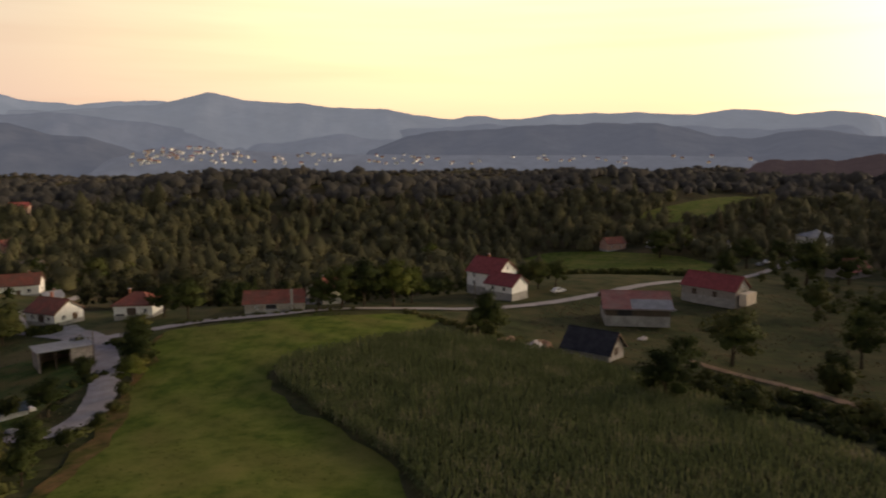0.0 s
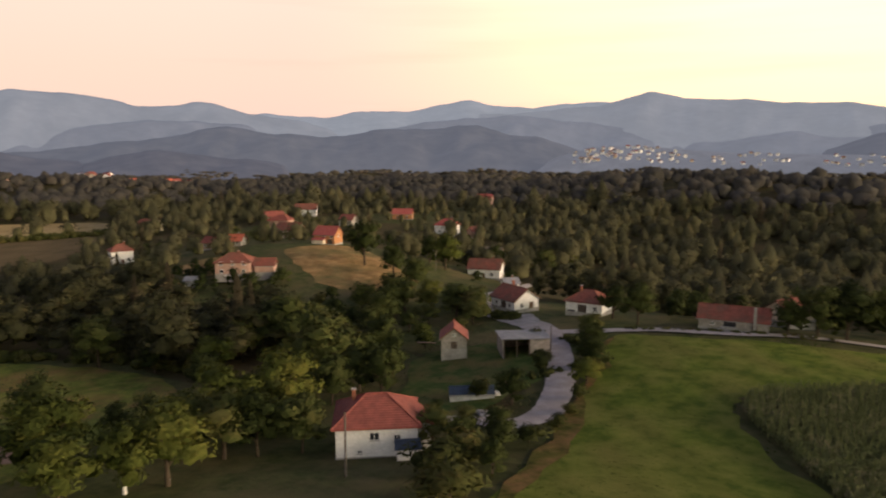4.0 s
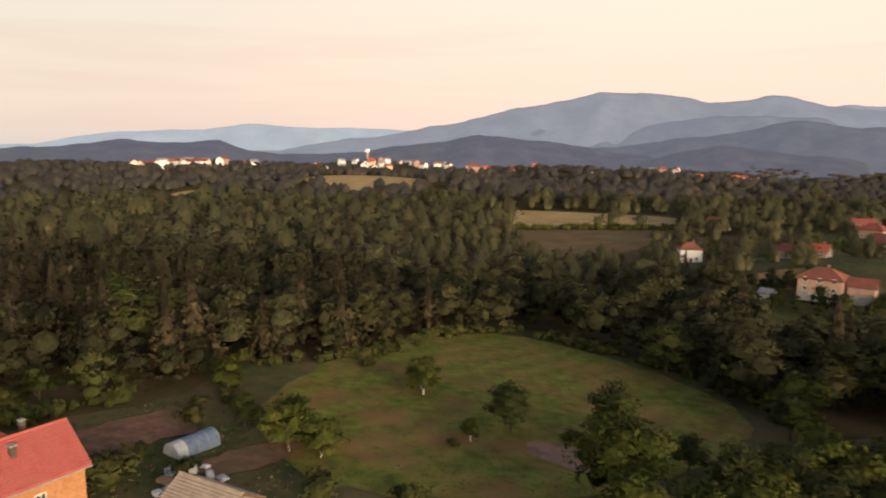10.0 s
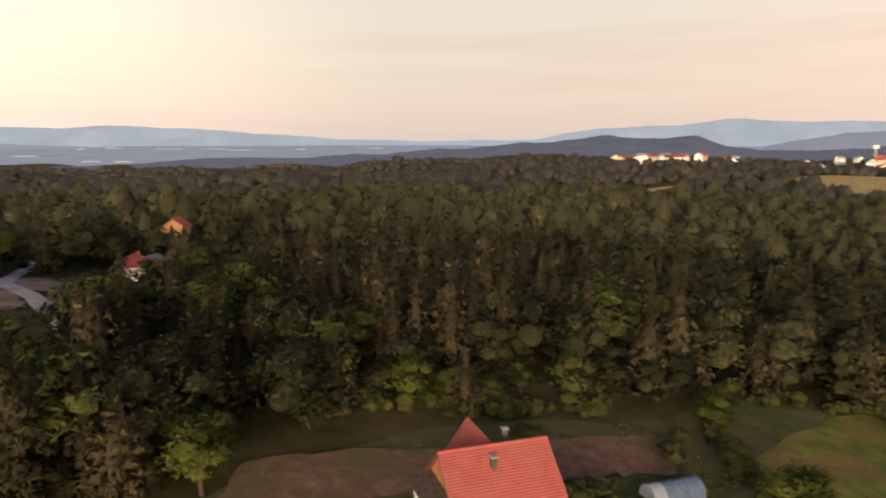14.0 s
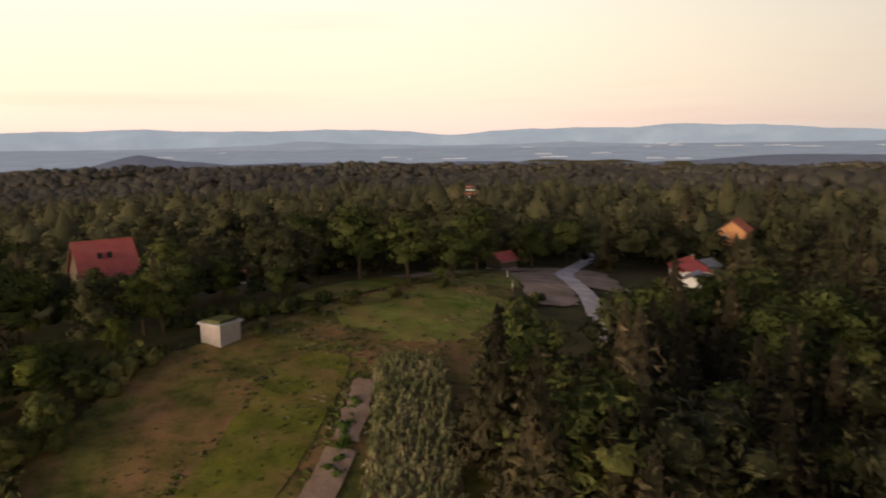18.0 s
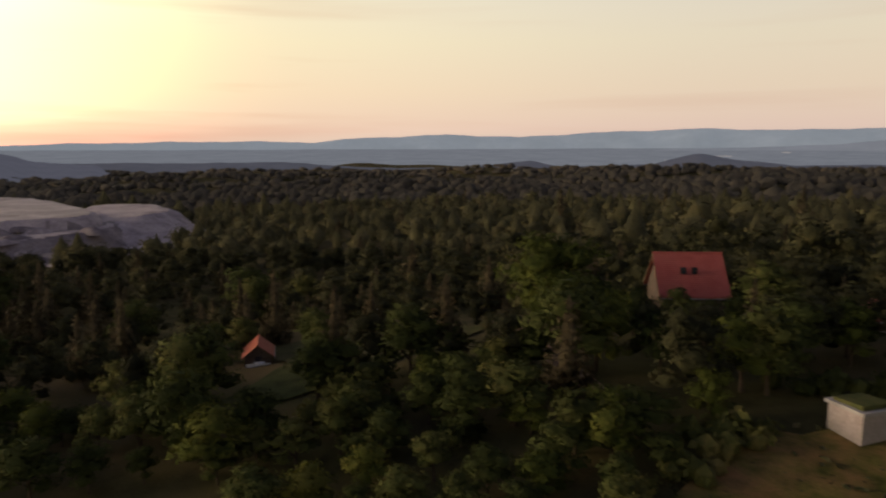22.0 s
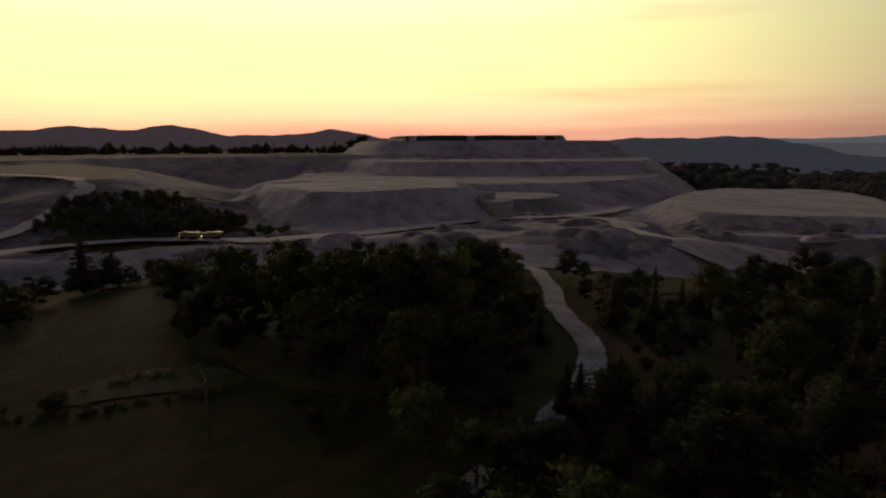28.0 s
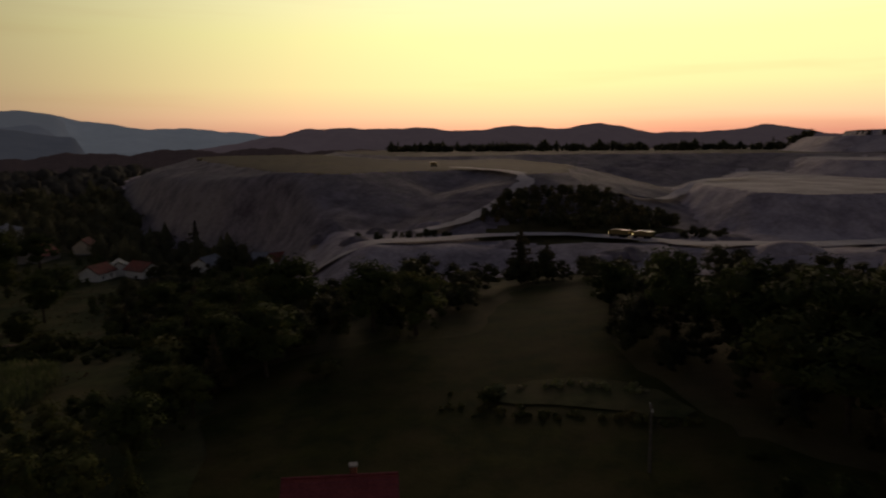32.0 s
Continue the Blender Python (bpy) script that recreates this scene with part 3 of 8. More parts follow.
OPEN = []   # outlines kept clear of woodland


def drape(name, pts, material, lift, label, category, rings=14, keep_clear=True, ragged=0.6):
    """A patch of land cover laid over the ground, as fine as the ground itself."""
    ring = smooth_ring(pts)
    if keep_clear:
        OPEN.append(ring)
    rng = np.random.default_rng(len(ring) * 7 + int(abs(ring[0, 0])))
    ring = ring + rng.normal(0, ragged, ring.shape)
    lo, hi = ring.min(0), ring.max(0)
    cell = max(1.0, min(4.0, float((hi - lo).max()) / 24)) if (hi - lo).max() < 260 else 9.0
    xs, ys = np.meshgrid(np.arange(lo[0], hi[0], cell), np.arange(lo[1], hi[1], cell))
    inner = np.column_stack([xs.ravel(), ys.ravel()])
    inner = inner[inside(inner, ring)]
    n = len(ring)
    pts2 = [Vector(q) for q in np.concatenate([ring, inner])]
    v2, _, faces, *_ = geometry.delaunay_2d_cdt(pts2, [(i, (i + 1) % n) for i in range(n)], [], 1, 1e-4)
    q = np.array([p[:] for p in v2])
    z = heights(q[:, 0], q[:, 1]) + lift
    ob = big_mesh(name, np.column_stack([q, z]), np.array([f for f in faces if len(f) == 3]), material, True)
    return tagged(ob, label, category, kind="structure")


def ribbon(name, pts, width, material, lift, label, category, z_of=None, buffer=3.0, ragged=0.12):
    """A road or track laid along a line."""
    line = smooth_line(pts)
    t = np.gradient(line, axis=0)
    t /= np.linalg.norm(t, axis=1)[:, None]
    nrm = np.column_stack([-t[:, 1], t[:, 0]])
    rng = np.random.default_rng(len(line) + 3)
    wide = np.full(len(line), width / 2) if np.isscalar(width) else np.interp(np.linspace(0, 1, len(line)), np.linspace(0, 1, len(width)), width) / 2
    cols = []
    for s in (-1, -0.5, 0, 0.5, 1):
        q = line + nrm * (wide * s + (rng.normal(0, ragged, len(line)) if abs(s) == 1 else 0))[:, None]
        z = (heights(q[:, 0], q[:, 1]) if z_of is None else np.interp(np.linspace(0, 1, len(line)), np.linspace(0, 1, len(z_of)), z_of)) + lift - (0.04 if abs(s) == 1 else 0)
        cols.append(np.column_stack([q, z]))
    verts = np.concatenate(cols)
    n = len(line)
    faces = [(c * n + i, c * n + i + 1, (c + 1) * n + i + 1, (c + 1) * n + i) for c in range(4) for i in range(n - 1)]
    w = float(np.max(wide)) + buffer
    ROADS.append(np.concatenate([line + nrm * (w - buffer + 0.8), (line - nrm * (w - buffer + 0.8))[::-1]]))
    OPEN.append(np.concatenate([line + nrm * w, (line - nrm * w)[::-1]]))
    ob = link(name, verts, [f[::-1] for f in faces], material, smooth=True)
    return tagged(ob, label, category, kind="structure")


# ---- fields, meadows and roads ----
drape("clearing", [(48, 40), (75, 95), (112, 140), (150, 200), (175, 290), (120, 330), (60, 290), (30, 262), (-10, 222), (-60, 190), (-60, 100), (-40, 20), (20, -10)],
      M["pasture"], 0.12, "rough dark green grass round the farmsteads", "grass")
drape("slope_grass", [(-30, 60), (-60, 95), (-105, 122), (-118, 88), (-150, 85), (-188, 65), (-184, 46), (-156, 24), (-149, -2), (-133, -7), (-120, -25), (-98, -36), (-70, -38), (-30, -20), (0, 30)],
      M["rough_grass"], 0.12, "rough grass of an orchard slope", "grass")
drape("village_grass", [(-60, 120), (-60, 185), (-110, 188), (-125, 215), (-150, 240), (-175, 225), (-215, 205), (-215, 170), (-200, 130), (-150, 122), (-105, 122)],
      M["rough_grass"], 0.13, "rough grass between the village houses", "grass")
meadow = drape("meadow", [(-59, 142), (-36, 149), (-7, 160), (-2, 146), (-15, 132), (-27, 120), (-30, 110), (-20, 94), (-6, 75), (-8, 50), (-41, 62), (-47, 87), (-52, 107), (-58, 125)],
               M["meadow"], 0.22, "bright green meadow beside the village road", "meadow")
drape("field_margin", [(-60, 140), (-53, 108), (-48, 88), (-44, 64), (-41, 62), (-44, 84), (-49.5, 104), (-54, 122)], M["mown"], 0.30, "bare reddish strip along the meadow", "field margin", rings=6)
CORN = [(-29, 114), (-18, 126), (-3, 136), (12, 133), (26, 121), (39, 100), (45, 84), (47, 66), (30, 52), (2, 58), (-6, 75), (-19, 95)]
drape("maize_ground", CORN, M["pasture"], 0.28, "weedy ground under the maize", "soil")
drape("orchard_meadow", [(-150, 14), (-168, 28), (-183, 42), (-186, 60), (-160, 77), (-138, 83), (-120, 80), (-104, 60), (-96, 40), (-100, 16), (-122, 4)], M["orchard"], 0.22, "mown orchard meadow with dry patches", "meadow")
drape("yard_lawn", [(-62, 108), (-60, 120), (-68, 132), (-84, 130), (-92, 118), (-84, 104), (-76, 90), (-64, 88)], M["lawn"], 0.24, "short green lawn round the sheds", "lawn", rings=8)
drape("hay_meadow", [(-199, 181), (-190, 205), (-165, 196), (-137, 177), (-146, 160), (-162, 159), (-182, 168)], M["hay"], 0.26, "golden dry hay meadow on the hill", "hay field")
drape("hay_strip", [(-222, 150), (-205, 142), (-196, 152), (-214, 166)], M["hay"], 0.26, "narrow strip of dry hay", "hay field", rings=5)
drape("hamlet_grass", [(-215, 120), (-200, 150), (-205, 210), (-240, 230), (-290, 260), (-300, 330), (-240, 350), (-205, 340), (-230, 380), (-290, 490), (-330, 490), (-320, 400), (-340, 340), (-330, 260), (-285, 200), (-290, 150), (-250, 120)],
      M["rough_grass"], 0.16, "grass among the hillside houses", "grass", keep_clear=False)
drape("stubble_field", [(-505, 130), (-510, 172), (-450, 245), (-395, 225), (-415, 180), (-432, 132)], M["straw"], 0.30, "pale yellow stubble field", "stubble field")
drape("brown_field", [(-425, 130), (-408, 178), (-385, 215), (-318, 160), (-306, 118), (-360, 115)], M["brown_field"], 0.35, "brown fallow field", "field")
drape("far_field", [(-745, 10), (-760, 60), (-690, 120), (-640, 110), (-650, 50), (-690, 15)], M["straw"], 0.50, "pale field among far woods", "field")
drape("clearing_field", [(-640, -130), (-690, -110), (-700, -80), (-640, -80), (-600, -110)], M["straw"], 0.50, "dry clearing among far woods", "field")
drape("north_field", [(48, 275), (75, 272), (96, 278), (124, 312), (110, 360), (60, 395), (30, 350)], M["meadow"], 0.36, "green field behind the white house", "field")
drape("hill_field", [(134, 471), (173, 507), (236, 546), (248, 514), (196, 461), (152, 443)], M["meadow"], 0.5, "green field among woods on a far slope", "field")
drape("ploughed_strip", [(-101, -34), (-112, -22), (-120, -16), (-127, -6), (-119, -3), (-110, -12), (-98, -24), (-84, -36), (-92, -40)], M["soil"], 0.30, "ploughed strip of brown soil", "ploughed soil", rings=7)
drape("garden_soil", [(-104, 2), (-108, 8), (-114, 10), (-112, 3), (-107, -1)], M["soil"], 0.32, "dug garden bed", "garden bed", rings=4, ragged=0.2)
drape("bare_patch", [(-104, 44), (-110, 40), (-114, 43), (-108, 50), (-101, 50)], M["dirt"], 0.30, "worn bare patch in the orchard", "bare ground", rings=4, ragged=0.3)
drape("hill_meadow", [(-46, -82), (-56, -88), (-72, -101), (-103, -131), (-112, -138), (-104, -116), (-90, -92), (-82, -78), (-76, -55), (-72, -42), (-50, -40), (-38, -62)], M["mown"], 0.22, "mown hill meadow with dry brown patches", "meadow")
drape("green_strip", [(-56, -56), (-66, -77), (-60, -79), (-50, -60), (-47, -46), (-54, -45)], M["clover"], 0.30, "bright green unmown strip", "grass", rings=6, ragged=0.3)
drape("upper_meadow", [(-74, -80), (-66, -92), (-74, -100), (-88, -113), (-102, -127), (-104, -118), (-93, -98), (-84, -84)], M["orchard"], 0.27, "paler green upper end of the hill meadow", "meadow", rings=8, ragged=1.8)
drape("lime_patch", [(-80, -92), (-85, -93), (-86, -98), (-81, -98)], M["meadow"], 0.32, "small bright green patch of clover", "grass", rings=4, ragged=0.25)
drape("cottage_lawn", [(4, -92), (12, -92), (10, -104), (0, -108), (-14, -112), (-12, -98), (-4, -82), (2, -76)], M["pasture"], 0.24, "lawn between trees beside the cottage", "lawn", rings=8)
drape("east_field", [(114, 21), (116, 8), (98, -1), (81, -6), (63, -20), (56, -32), (50, -46), (20, -34), (22, 6), (34, 22), (52, 36), (68, 33), (80, 16), (96, 18)], M["east_grass"], 0.22, "dark sloping pasture", "pasture")
drape("roadside_grass", [(150, -104), (128, -112), (104, -84), (100, -72), (122, -76), (145, -90)], M["rough_grass"], 0.22, "grass by the gravel road", "grass", rings=8)
drape("pasture_band", [(58, 2), (63, 2), (68, -6), (67, -15), (61, -19), (60, -8)], M["pasture"], 0.34, "pale band of standing hay", "hay", rings=5, ragged=0.25)

drape("upper_grass", [(-66, -98.5), (-72, -102), (-88, -117), (-103, -131), (-101, -136), (-86, -124), (-70, -110), (-63, -101)], M["orchard"], 0.30, "strip of pale grass behind the meadow's hedge", "grass", rings=6, ragged=0.3)
drape("bare_bank", [(-83, -115.5), (-90, -121), (-97, -127), (-95, -129), (-87, -123), (-81, -118)], M["yard"], 0.42, "bare earth bank at the meadow's upper edge", "bare ground", rings=4, ragged=0.25)
drape("hut_yard", [(-98, -98), (-104, -117), (-108, -129), (-120, -136), (-119, -127), (-113, -115), (-108, -103), (-104, -97)], M["yard"], 0.27, "trodden gravelly ground between the hut and the road", "yard", rings=6, ragged=0.3)

ribbon("road", [(-76, 86), (-64, 90), (-55.5, 91.5), (-53.5, 98), (-56, 107.5), (-61, 119), (-69, 133), (-80, 146), (-98, 157), (-113, 176), (-118, 200), (-130, 240)], [2.6, 2.8, 4.2, 5.2, 5.0, 5.0, 5.4, 7, 6, 4.5, 3.5, 3.5], M["asphalt"], 0.38, "pale worn asphalt village road", "road")
ribbon("side_road", [(-73, 141), (-62, 145.5), (-52, 150), (-40, 153), (-26, 163), (-6, 170), (8, 174), (26, 184), (44, 196), (60, 210), (93, 240), (129, 277), (155, 305), (190, 345)], 3.6, M["asphalt"], 0.40, "narrow pale asphalt lane past the farms", "road")
ribbon("yard_drive", [(-82, 147), (-86, 152), (-90, 157)], 6, M["concrete"], 0.44, "concrete apron before a house", "driveway", buffer=1)
ribbon("dirt_track", [(46, 132), (52, 121), (58, 111), (62, 102), (65, 92), (70, 76)], 2.4, M["dirt"], 0.34, "dirt track past the maize", "track", buffer=1.5)
ribbon("gravel_road", [(-99, -78), (-102.3, -85.3), (-104.5, -91), (-107.2, -97), (-110, -103), (-116, -119), (-121, -131), (-133, -149), (-152, -174), (-166, -191), (-190, -215)], [2.8, 2.8, 3.0, 3.2, 3.4, 3.6, 3.8, 3.6, 3.6, 3.4, 3.2], M["gravel"], 0.38, "pale winding gravel road", "road")
drape("gravel_yard", [(-116, -116), (-122, -134), (-110, -138), (-118, -148), (-134, -150), (-136, -140), (-128, -122), (-121, -110)], M["yard"], 0.26, "bare gravelly yard", "yard", rings=6)
ribbon("white_road", [(29, -38), (35, -44.5), (42, -50), (48, -54.5), (54.3, -58.7), (62, -62.2), (71, -64.2), (82, -64), (92, -64.6), (104, -66.8), (116, -67.6), (128, -69), (138, -66)], [2.6, 2.8, 3.0, 3.2, 3.6, 3.8, 3.6, 3.6, 3.4, 3.2], M["gravel"], 0.42, "pale gravel road to the pit", "road")
ribbon("garden_path", [(-57, -53), (-60, -58), (-62, -62)], 2.6, M["dirt"], 0.46, "bare trodden strip beside the maize", "path", buffer=0.5, ragged=0.03)
ribbon("garden_path", [(-62.6, -63), (-64.6, -68), (-66.6, -73)], 2.3, M["dirt"], 0.46, "trodden path beside the maize", "path", buffer=0.5)
ribbon("footpath", [(-12, -118), (-20, -106), (-27, -96), (-33, -88), (-38, -84)], 2.2, M["dirt"], 0.38, "bare path between trees", "path", buffer=1.0)

# ---- the open pit ----
PIT_EYE = np.array([-19.8, -37.2])


def pit_at(bearing, d):
    """A place in the pit by its bearing, degrees to the left of north, and its distance from the hill above it."""
    return (float(PIT_EYE[0] - math.sin(radians(bearing)) * d), float(PIT_EYE[1] + math.cos(radians(bearing)) * d))


def pit_outline(*corners):
    return [pit_at(*c) for c in corners]


PIT = pit_outline((221, 300), (224, 272), (229, 246), (236, 222), (243, 178), (250, 166), (258, 158), (266, 164), (276, 166), (284, 164), (292, 168), (300, 164), (308, 160), (312, 178), (315, 276), (319, 320), (322.5, 400), (324, 520), (324, 700),
                  (321, 900), (314, 1010), (295, 1020), (270, 1020), (256, 980), (250, 800), (246.5, 600), (244, 520), (238, 500), (231, 480), (225, 430), (221, 360))
PIT_RING = smooth_ring(PIT)
OPEN.append(PIT_RING)


def edge_distance(p, ring):
    """Metres from points to a closed outline, above nought inside it."""
    best = np.full(len(p), 1e9)
    for i in range(len(ring)):
        a, ab = ring[i - 1], ring[i] - ring[i - 1]
        k = np.clip(((p - a) @ ab) / max(1e-9, ab @ ab), 0, 1)
        best = np.minimum(best, ((p - a - k[:, None] * ab) ** 2).sum(1))
    return np.sqrt(best) * np.where(inside(p, ring), 1, -1)


# spoil heaps and benches: crest outline, height of the top, width of the slope, stuff of slope and top, label
TERRACES = [
    (pit_outline((279.9, 316), (277.1, 259), (272.5, 249), (266.8, 262), (264.4, 286), (265, 333), (269.6, 359), (276.1, 349)), 22.0, 20, "spoil", "spoil_top", "broad flat-topped grey spoil heap with a pale top"),
    (pit_outline((247.3, 368), (246.1, 303), (241.8, 287), (235.1, 296), (230.7, 306), (231.6, 356), (235.5, 448), (240.4, 461), (244.1, 448)), 11.5, 13, "spoil", "spoil_top", "flat-topped grey spoil heap with a pale dusty top"),
    (pit_outline((246.5, 282), (241, 262), (234, 270), (229, 300), (230, 345), (240, 340)), 6.6, 8, "dark_spoil", "spoil", "low dark bench at the foot of a spoil heap"),
    (pit_outline((230.6, 402), (226.5, 398), (225.4, 350), (228.6, 318)), 8.5, 26, "spoil", "spoil", "low pale spoil bench beside a larger heap"),
    (pit_outline((292.6, 262), (295, 290), (298.7, 306), (303.2, 300), (308.8, 285), (314, 345), (317.5, 490), (318.5, 600), (317, 780), (300, 780), (292, 420), (290, 310)), 27, 62, "dark_spoil", "brown_spoil", "long dark spoil slope with a dusty bench on top"),
    (pit_outline((303, 520), (293, 535), (287, 560), (278, 575), (270, 570), (262, 600), (262, 960), (305, 960)), 29.5, 90, "dark_spoil", "brown_spoil", "brown levelled plateau behind the pit"),
    (pit_outline((276, 400), (270, 384), (262, 372), (254, 396), (249.5, 450), (248, 560), (252, 760), (275, 760)), 17.5, 26, "spoil", "spoil_top", "lower terrace of the pit wall"),
    (pit_outline((272, 520), (262, 480), (253, 500), (249, 560), (251, 760), (272, 760)), 26.5, 34, "spoil", "spoil_top", "middle terrace of the pit wall"),
    (pit_outline((271, 650), (262, 612), (253.4, 640), (252.8, 760), (258, 900), (271, 900)), 41.5, 62, "spoil", "spoil", "upper terrace of the pit wall"),
    (pit_outline((269.2, 710), (263, 690), (256.6, 700), (256.4, 760), (260, 900), (269, 900)), 47.0, 16, "dark_spoil", "brown_spoil", "flat crest of the high pit wall"),
    (pit_outline((294, 216), (289, 210), (286, 226), (292, 236)), 15.5, 18, "ground", "ground", "earth knoll spared by the digging of the pit"),
    (pit_outline((260, 226), (254, 214), (249, 236), (252, 262), (257, 250)), 11.8, 9, "dark_spoil", "spoil", "low dark heap between the haul roads"),
    (pit_outline((259, 190), (252, 186), (249, 198), (255, 205)), 13.6, 8, "dark_spoil", "dark_spoil", "low dark heap of tipped spoil"),
    (pit_outline((258.5, 305), (256, 345), (262, 352), (263, 320)), 14.5, 12, "dark_spoil", "spoil", "grey heap behind the crusher plant"),
]
TERRACES = [(smooth_ring(q, 6), *rest) for q, *rest in TERRACES]


def waves(x, y, sizes, seed):
    """Smooth uneven noise of those wavelengths."""
    rng = np.random.default_rng(seed)
    z = np.zeros_like(x)
    for s in sizes:
        for _ in range(3):
            a, ph, ph2 = rng.uniform(0, 6.28, 3)
            u = (x * math.cos(a) + y * math.sin(a)) * 6.283 / s
            z += np.sin(u + ph + 1.4 * np.sin((y * math.cos(a) - x * math.sin(a)) * 6.283 / (s * 1.7) + ph2)) * s / 3
    return z / max(sizes)


def pit_form(p):
    """Height of the pit at points, the terrace that each belongs to (-1: the floor) and how far up its slope it lies."""
    x, y = p[:, 0], p[:, 1]
    v = p - PIT_EYE
    d, bearing = np.hypot(v[:, 0], v[:, 1]), np.degrees(np.arctan2(-v[:, 0], v[:, 1])) % 360
    rim = heights(x, y) + 0.3
    floor = np.interp(bearing, [224, 236, 246], [1.0, 5.0, 12.5]) - np.clip((d - 195) / 90, 0, 1) * np.interp(bearing, [224, 246, 256], [3.0, 8.0, 3.2])
    floor = np.maximum(floor, rim) + 0.8 * waves(x, y, (46, 21, 9), 3)
    best, owner, rise = floor, np.full(len(p), -1), np.zeros(len(p))
    wob = 3.0 * waves(x, y, (60, 27), 5) + 1.3 * waves(x, y, (11, 5), 6)
    for i, (ring, top, run, *_) in enumerate(TERRACES):
        s = np.clip(1 + (edge_distance(p, ring) + wob * min(1.0, run / 20)) / run, 0, 1)
        flat = top + 0.25 * waves(x, y, (40, 13), 8 + i)
        z = floor + (flat - floor) * (s * 0.9 + 0.1 * s * s * (3 - 2 * s))
        up = (z > best + 0.02) & (s > 0.02)
        best, owner, rise = np.where(up, z, best), np.where(up, i, owner), np.where(up, s, rise)
    inner = np.clip(edge_distance(p, PIT_RING) / 22, 0, 1)
    inner = inner * inner * (3 - 2 * inner)
    return rim + (np.maximum(best, rim) - rim) * inner, owner, rise


def pit_ground(x, y):
    return float(pit_form(np.array([(x, y)], float))[0][0])


bear, dist = np.arange(219, 337, 0.3), 156 * 1.0135 ** np.arange(142)
bb, dd = np.meshgrid(np.radians(bear), dist, indexing="ij")
pit_xy = np.stack([PIT_EYE[0] - np.sin(bb) * dd, PIT_EYE[1] + np.cos(bb) * dd], -1).reshape(-1, 2)
pit_z, pit_owner, pit_rise = pit_form(pit_xy)
pit_in = inside(pit_xy, PIT_RING)
ids = np.arange(len(pit_xy)).reshape(bb.shape)
cells = np.stack([ids[:-1, :-1], ids[:-1, 1:], ids[1:, 1:], ids[1:, :-1]], -1).reshape(-1, 4)
cells = cells[pit_in[cells].sum(1) > 1]
cell_owner = np.sort(pit_owner[cells], 1)[:, 2]
cell_top = pit_rise[cells].mean(1) > 0.985
pit_pts = np.column_stack([pit_xy, pit_z])


def sheet(name, chosen, material):
    used, back = np.unique(chosen, return_inverse=True)
    return big_mesh(name, pit_pts[used], back.reshape(chosen.shape), material, True)


def islands(chosen):
    """Cells grouped into connected pieces."""
    mark = np.arange(len(pit_pts))
    while True:
        low = mark[chosen].min(1)
        was = mark.copy()
        for k in range(4):
            np.minimum.at(mark, chosen[:, k], low)
        mark = mark[mark]
        if (mark == was).all():
            return mark[chosen[:, 0]]


for i_ in range(len(TERRACES)):
    for flat_ in (False, True):
        own_ = np.flatnonzero((cell_owner == i_) & (cell_top == flat_))
        if len(own_):
            piece = islands(cells[own_])
            names_, counts_ = np.unique(piece, return_counts=True)
            stray = own_[np.isin(piece, names_[counts_ < max(12, 0.04 * counts_.max())])]
            cell_owner[stray] = -1

tagged(sheet("pit_floor", cells[cell_owner < 0], M["spoil"]), "grey spoil and rock of an open pit", "quarry", kind="structure")
for i_, (ring_, top_, run_, side_mat, top_mat, text_) in enumerate(TERRACES):
    mine = cell_owner == i_
    if not mine.any():
        continue
    body = thing("spoil_heap" if side_mat != "ground" else "earth_knoll", float(ring_[:, 0].mean()), float(ring_[:, 1].mean()), 0, 0, text_, "spoil heap" if side_mat != "ground" else "knoll")
    for nm_, pick_, mat_ in (("slope", mine & ~cell_top, side_mat), ("top", mine & cell_top, top_mat)):
        piece = islands(cells[pick_]) if pick_.any() else np.zeros(0)
        for q_ in np.unique(piece):
            ob = sheet(nm_, cells[pick_][piece == q_], M[mat_])
            ob.parent, ob.matrix_parent_inverse = body, body.matrix_basis.inverted()


def pit_road(corners, width, label):
    """A graded haul road over the pit's floor and heaps."""
    line = [pit_at(*c) for c in corners]
    fine = smooth_line(line)
    z = pit_form(fine)[0]
    z = np.convolve(np.pad(z, 4, mode="edge"), np.ones(9) / 9, "valid")
    return ribbon("haul_road", line, width, M["haul"], 0.9, label, "haul road", z_of=list(z), buffer=2.0, ragged=0.5)


pit_road([(313, 192), (308, 188), (303, 190), (295, 199), (286, 199), (280, 190), (276.3, 195), (269.7, 216), (262.6, 248), (255.6, 282), (252.5, 315), (250.6, 350)], [6, 7, 7, 7, 7, 7, 8, 8, 8, 8, 7], "pale dusty haul road across the pit")
pit_road([(255.6, 280), (252, 245), (250.1, 215), (246.6, 192), (242, 190)], 6, "pale haul road branching past a heap")
pit_road([(302, 210), (297.6, 218), (294.6, 238), (293.2, 260), (295.4, 290), (299, 318)], 6, "pale haul road climbing a dark spoil slope")
pit_road([(287, 256), (283.8, 268), (281.4, 290), (279.2, 314), (276, 335)], 5, "pale ramp onto the flat heap")

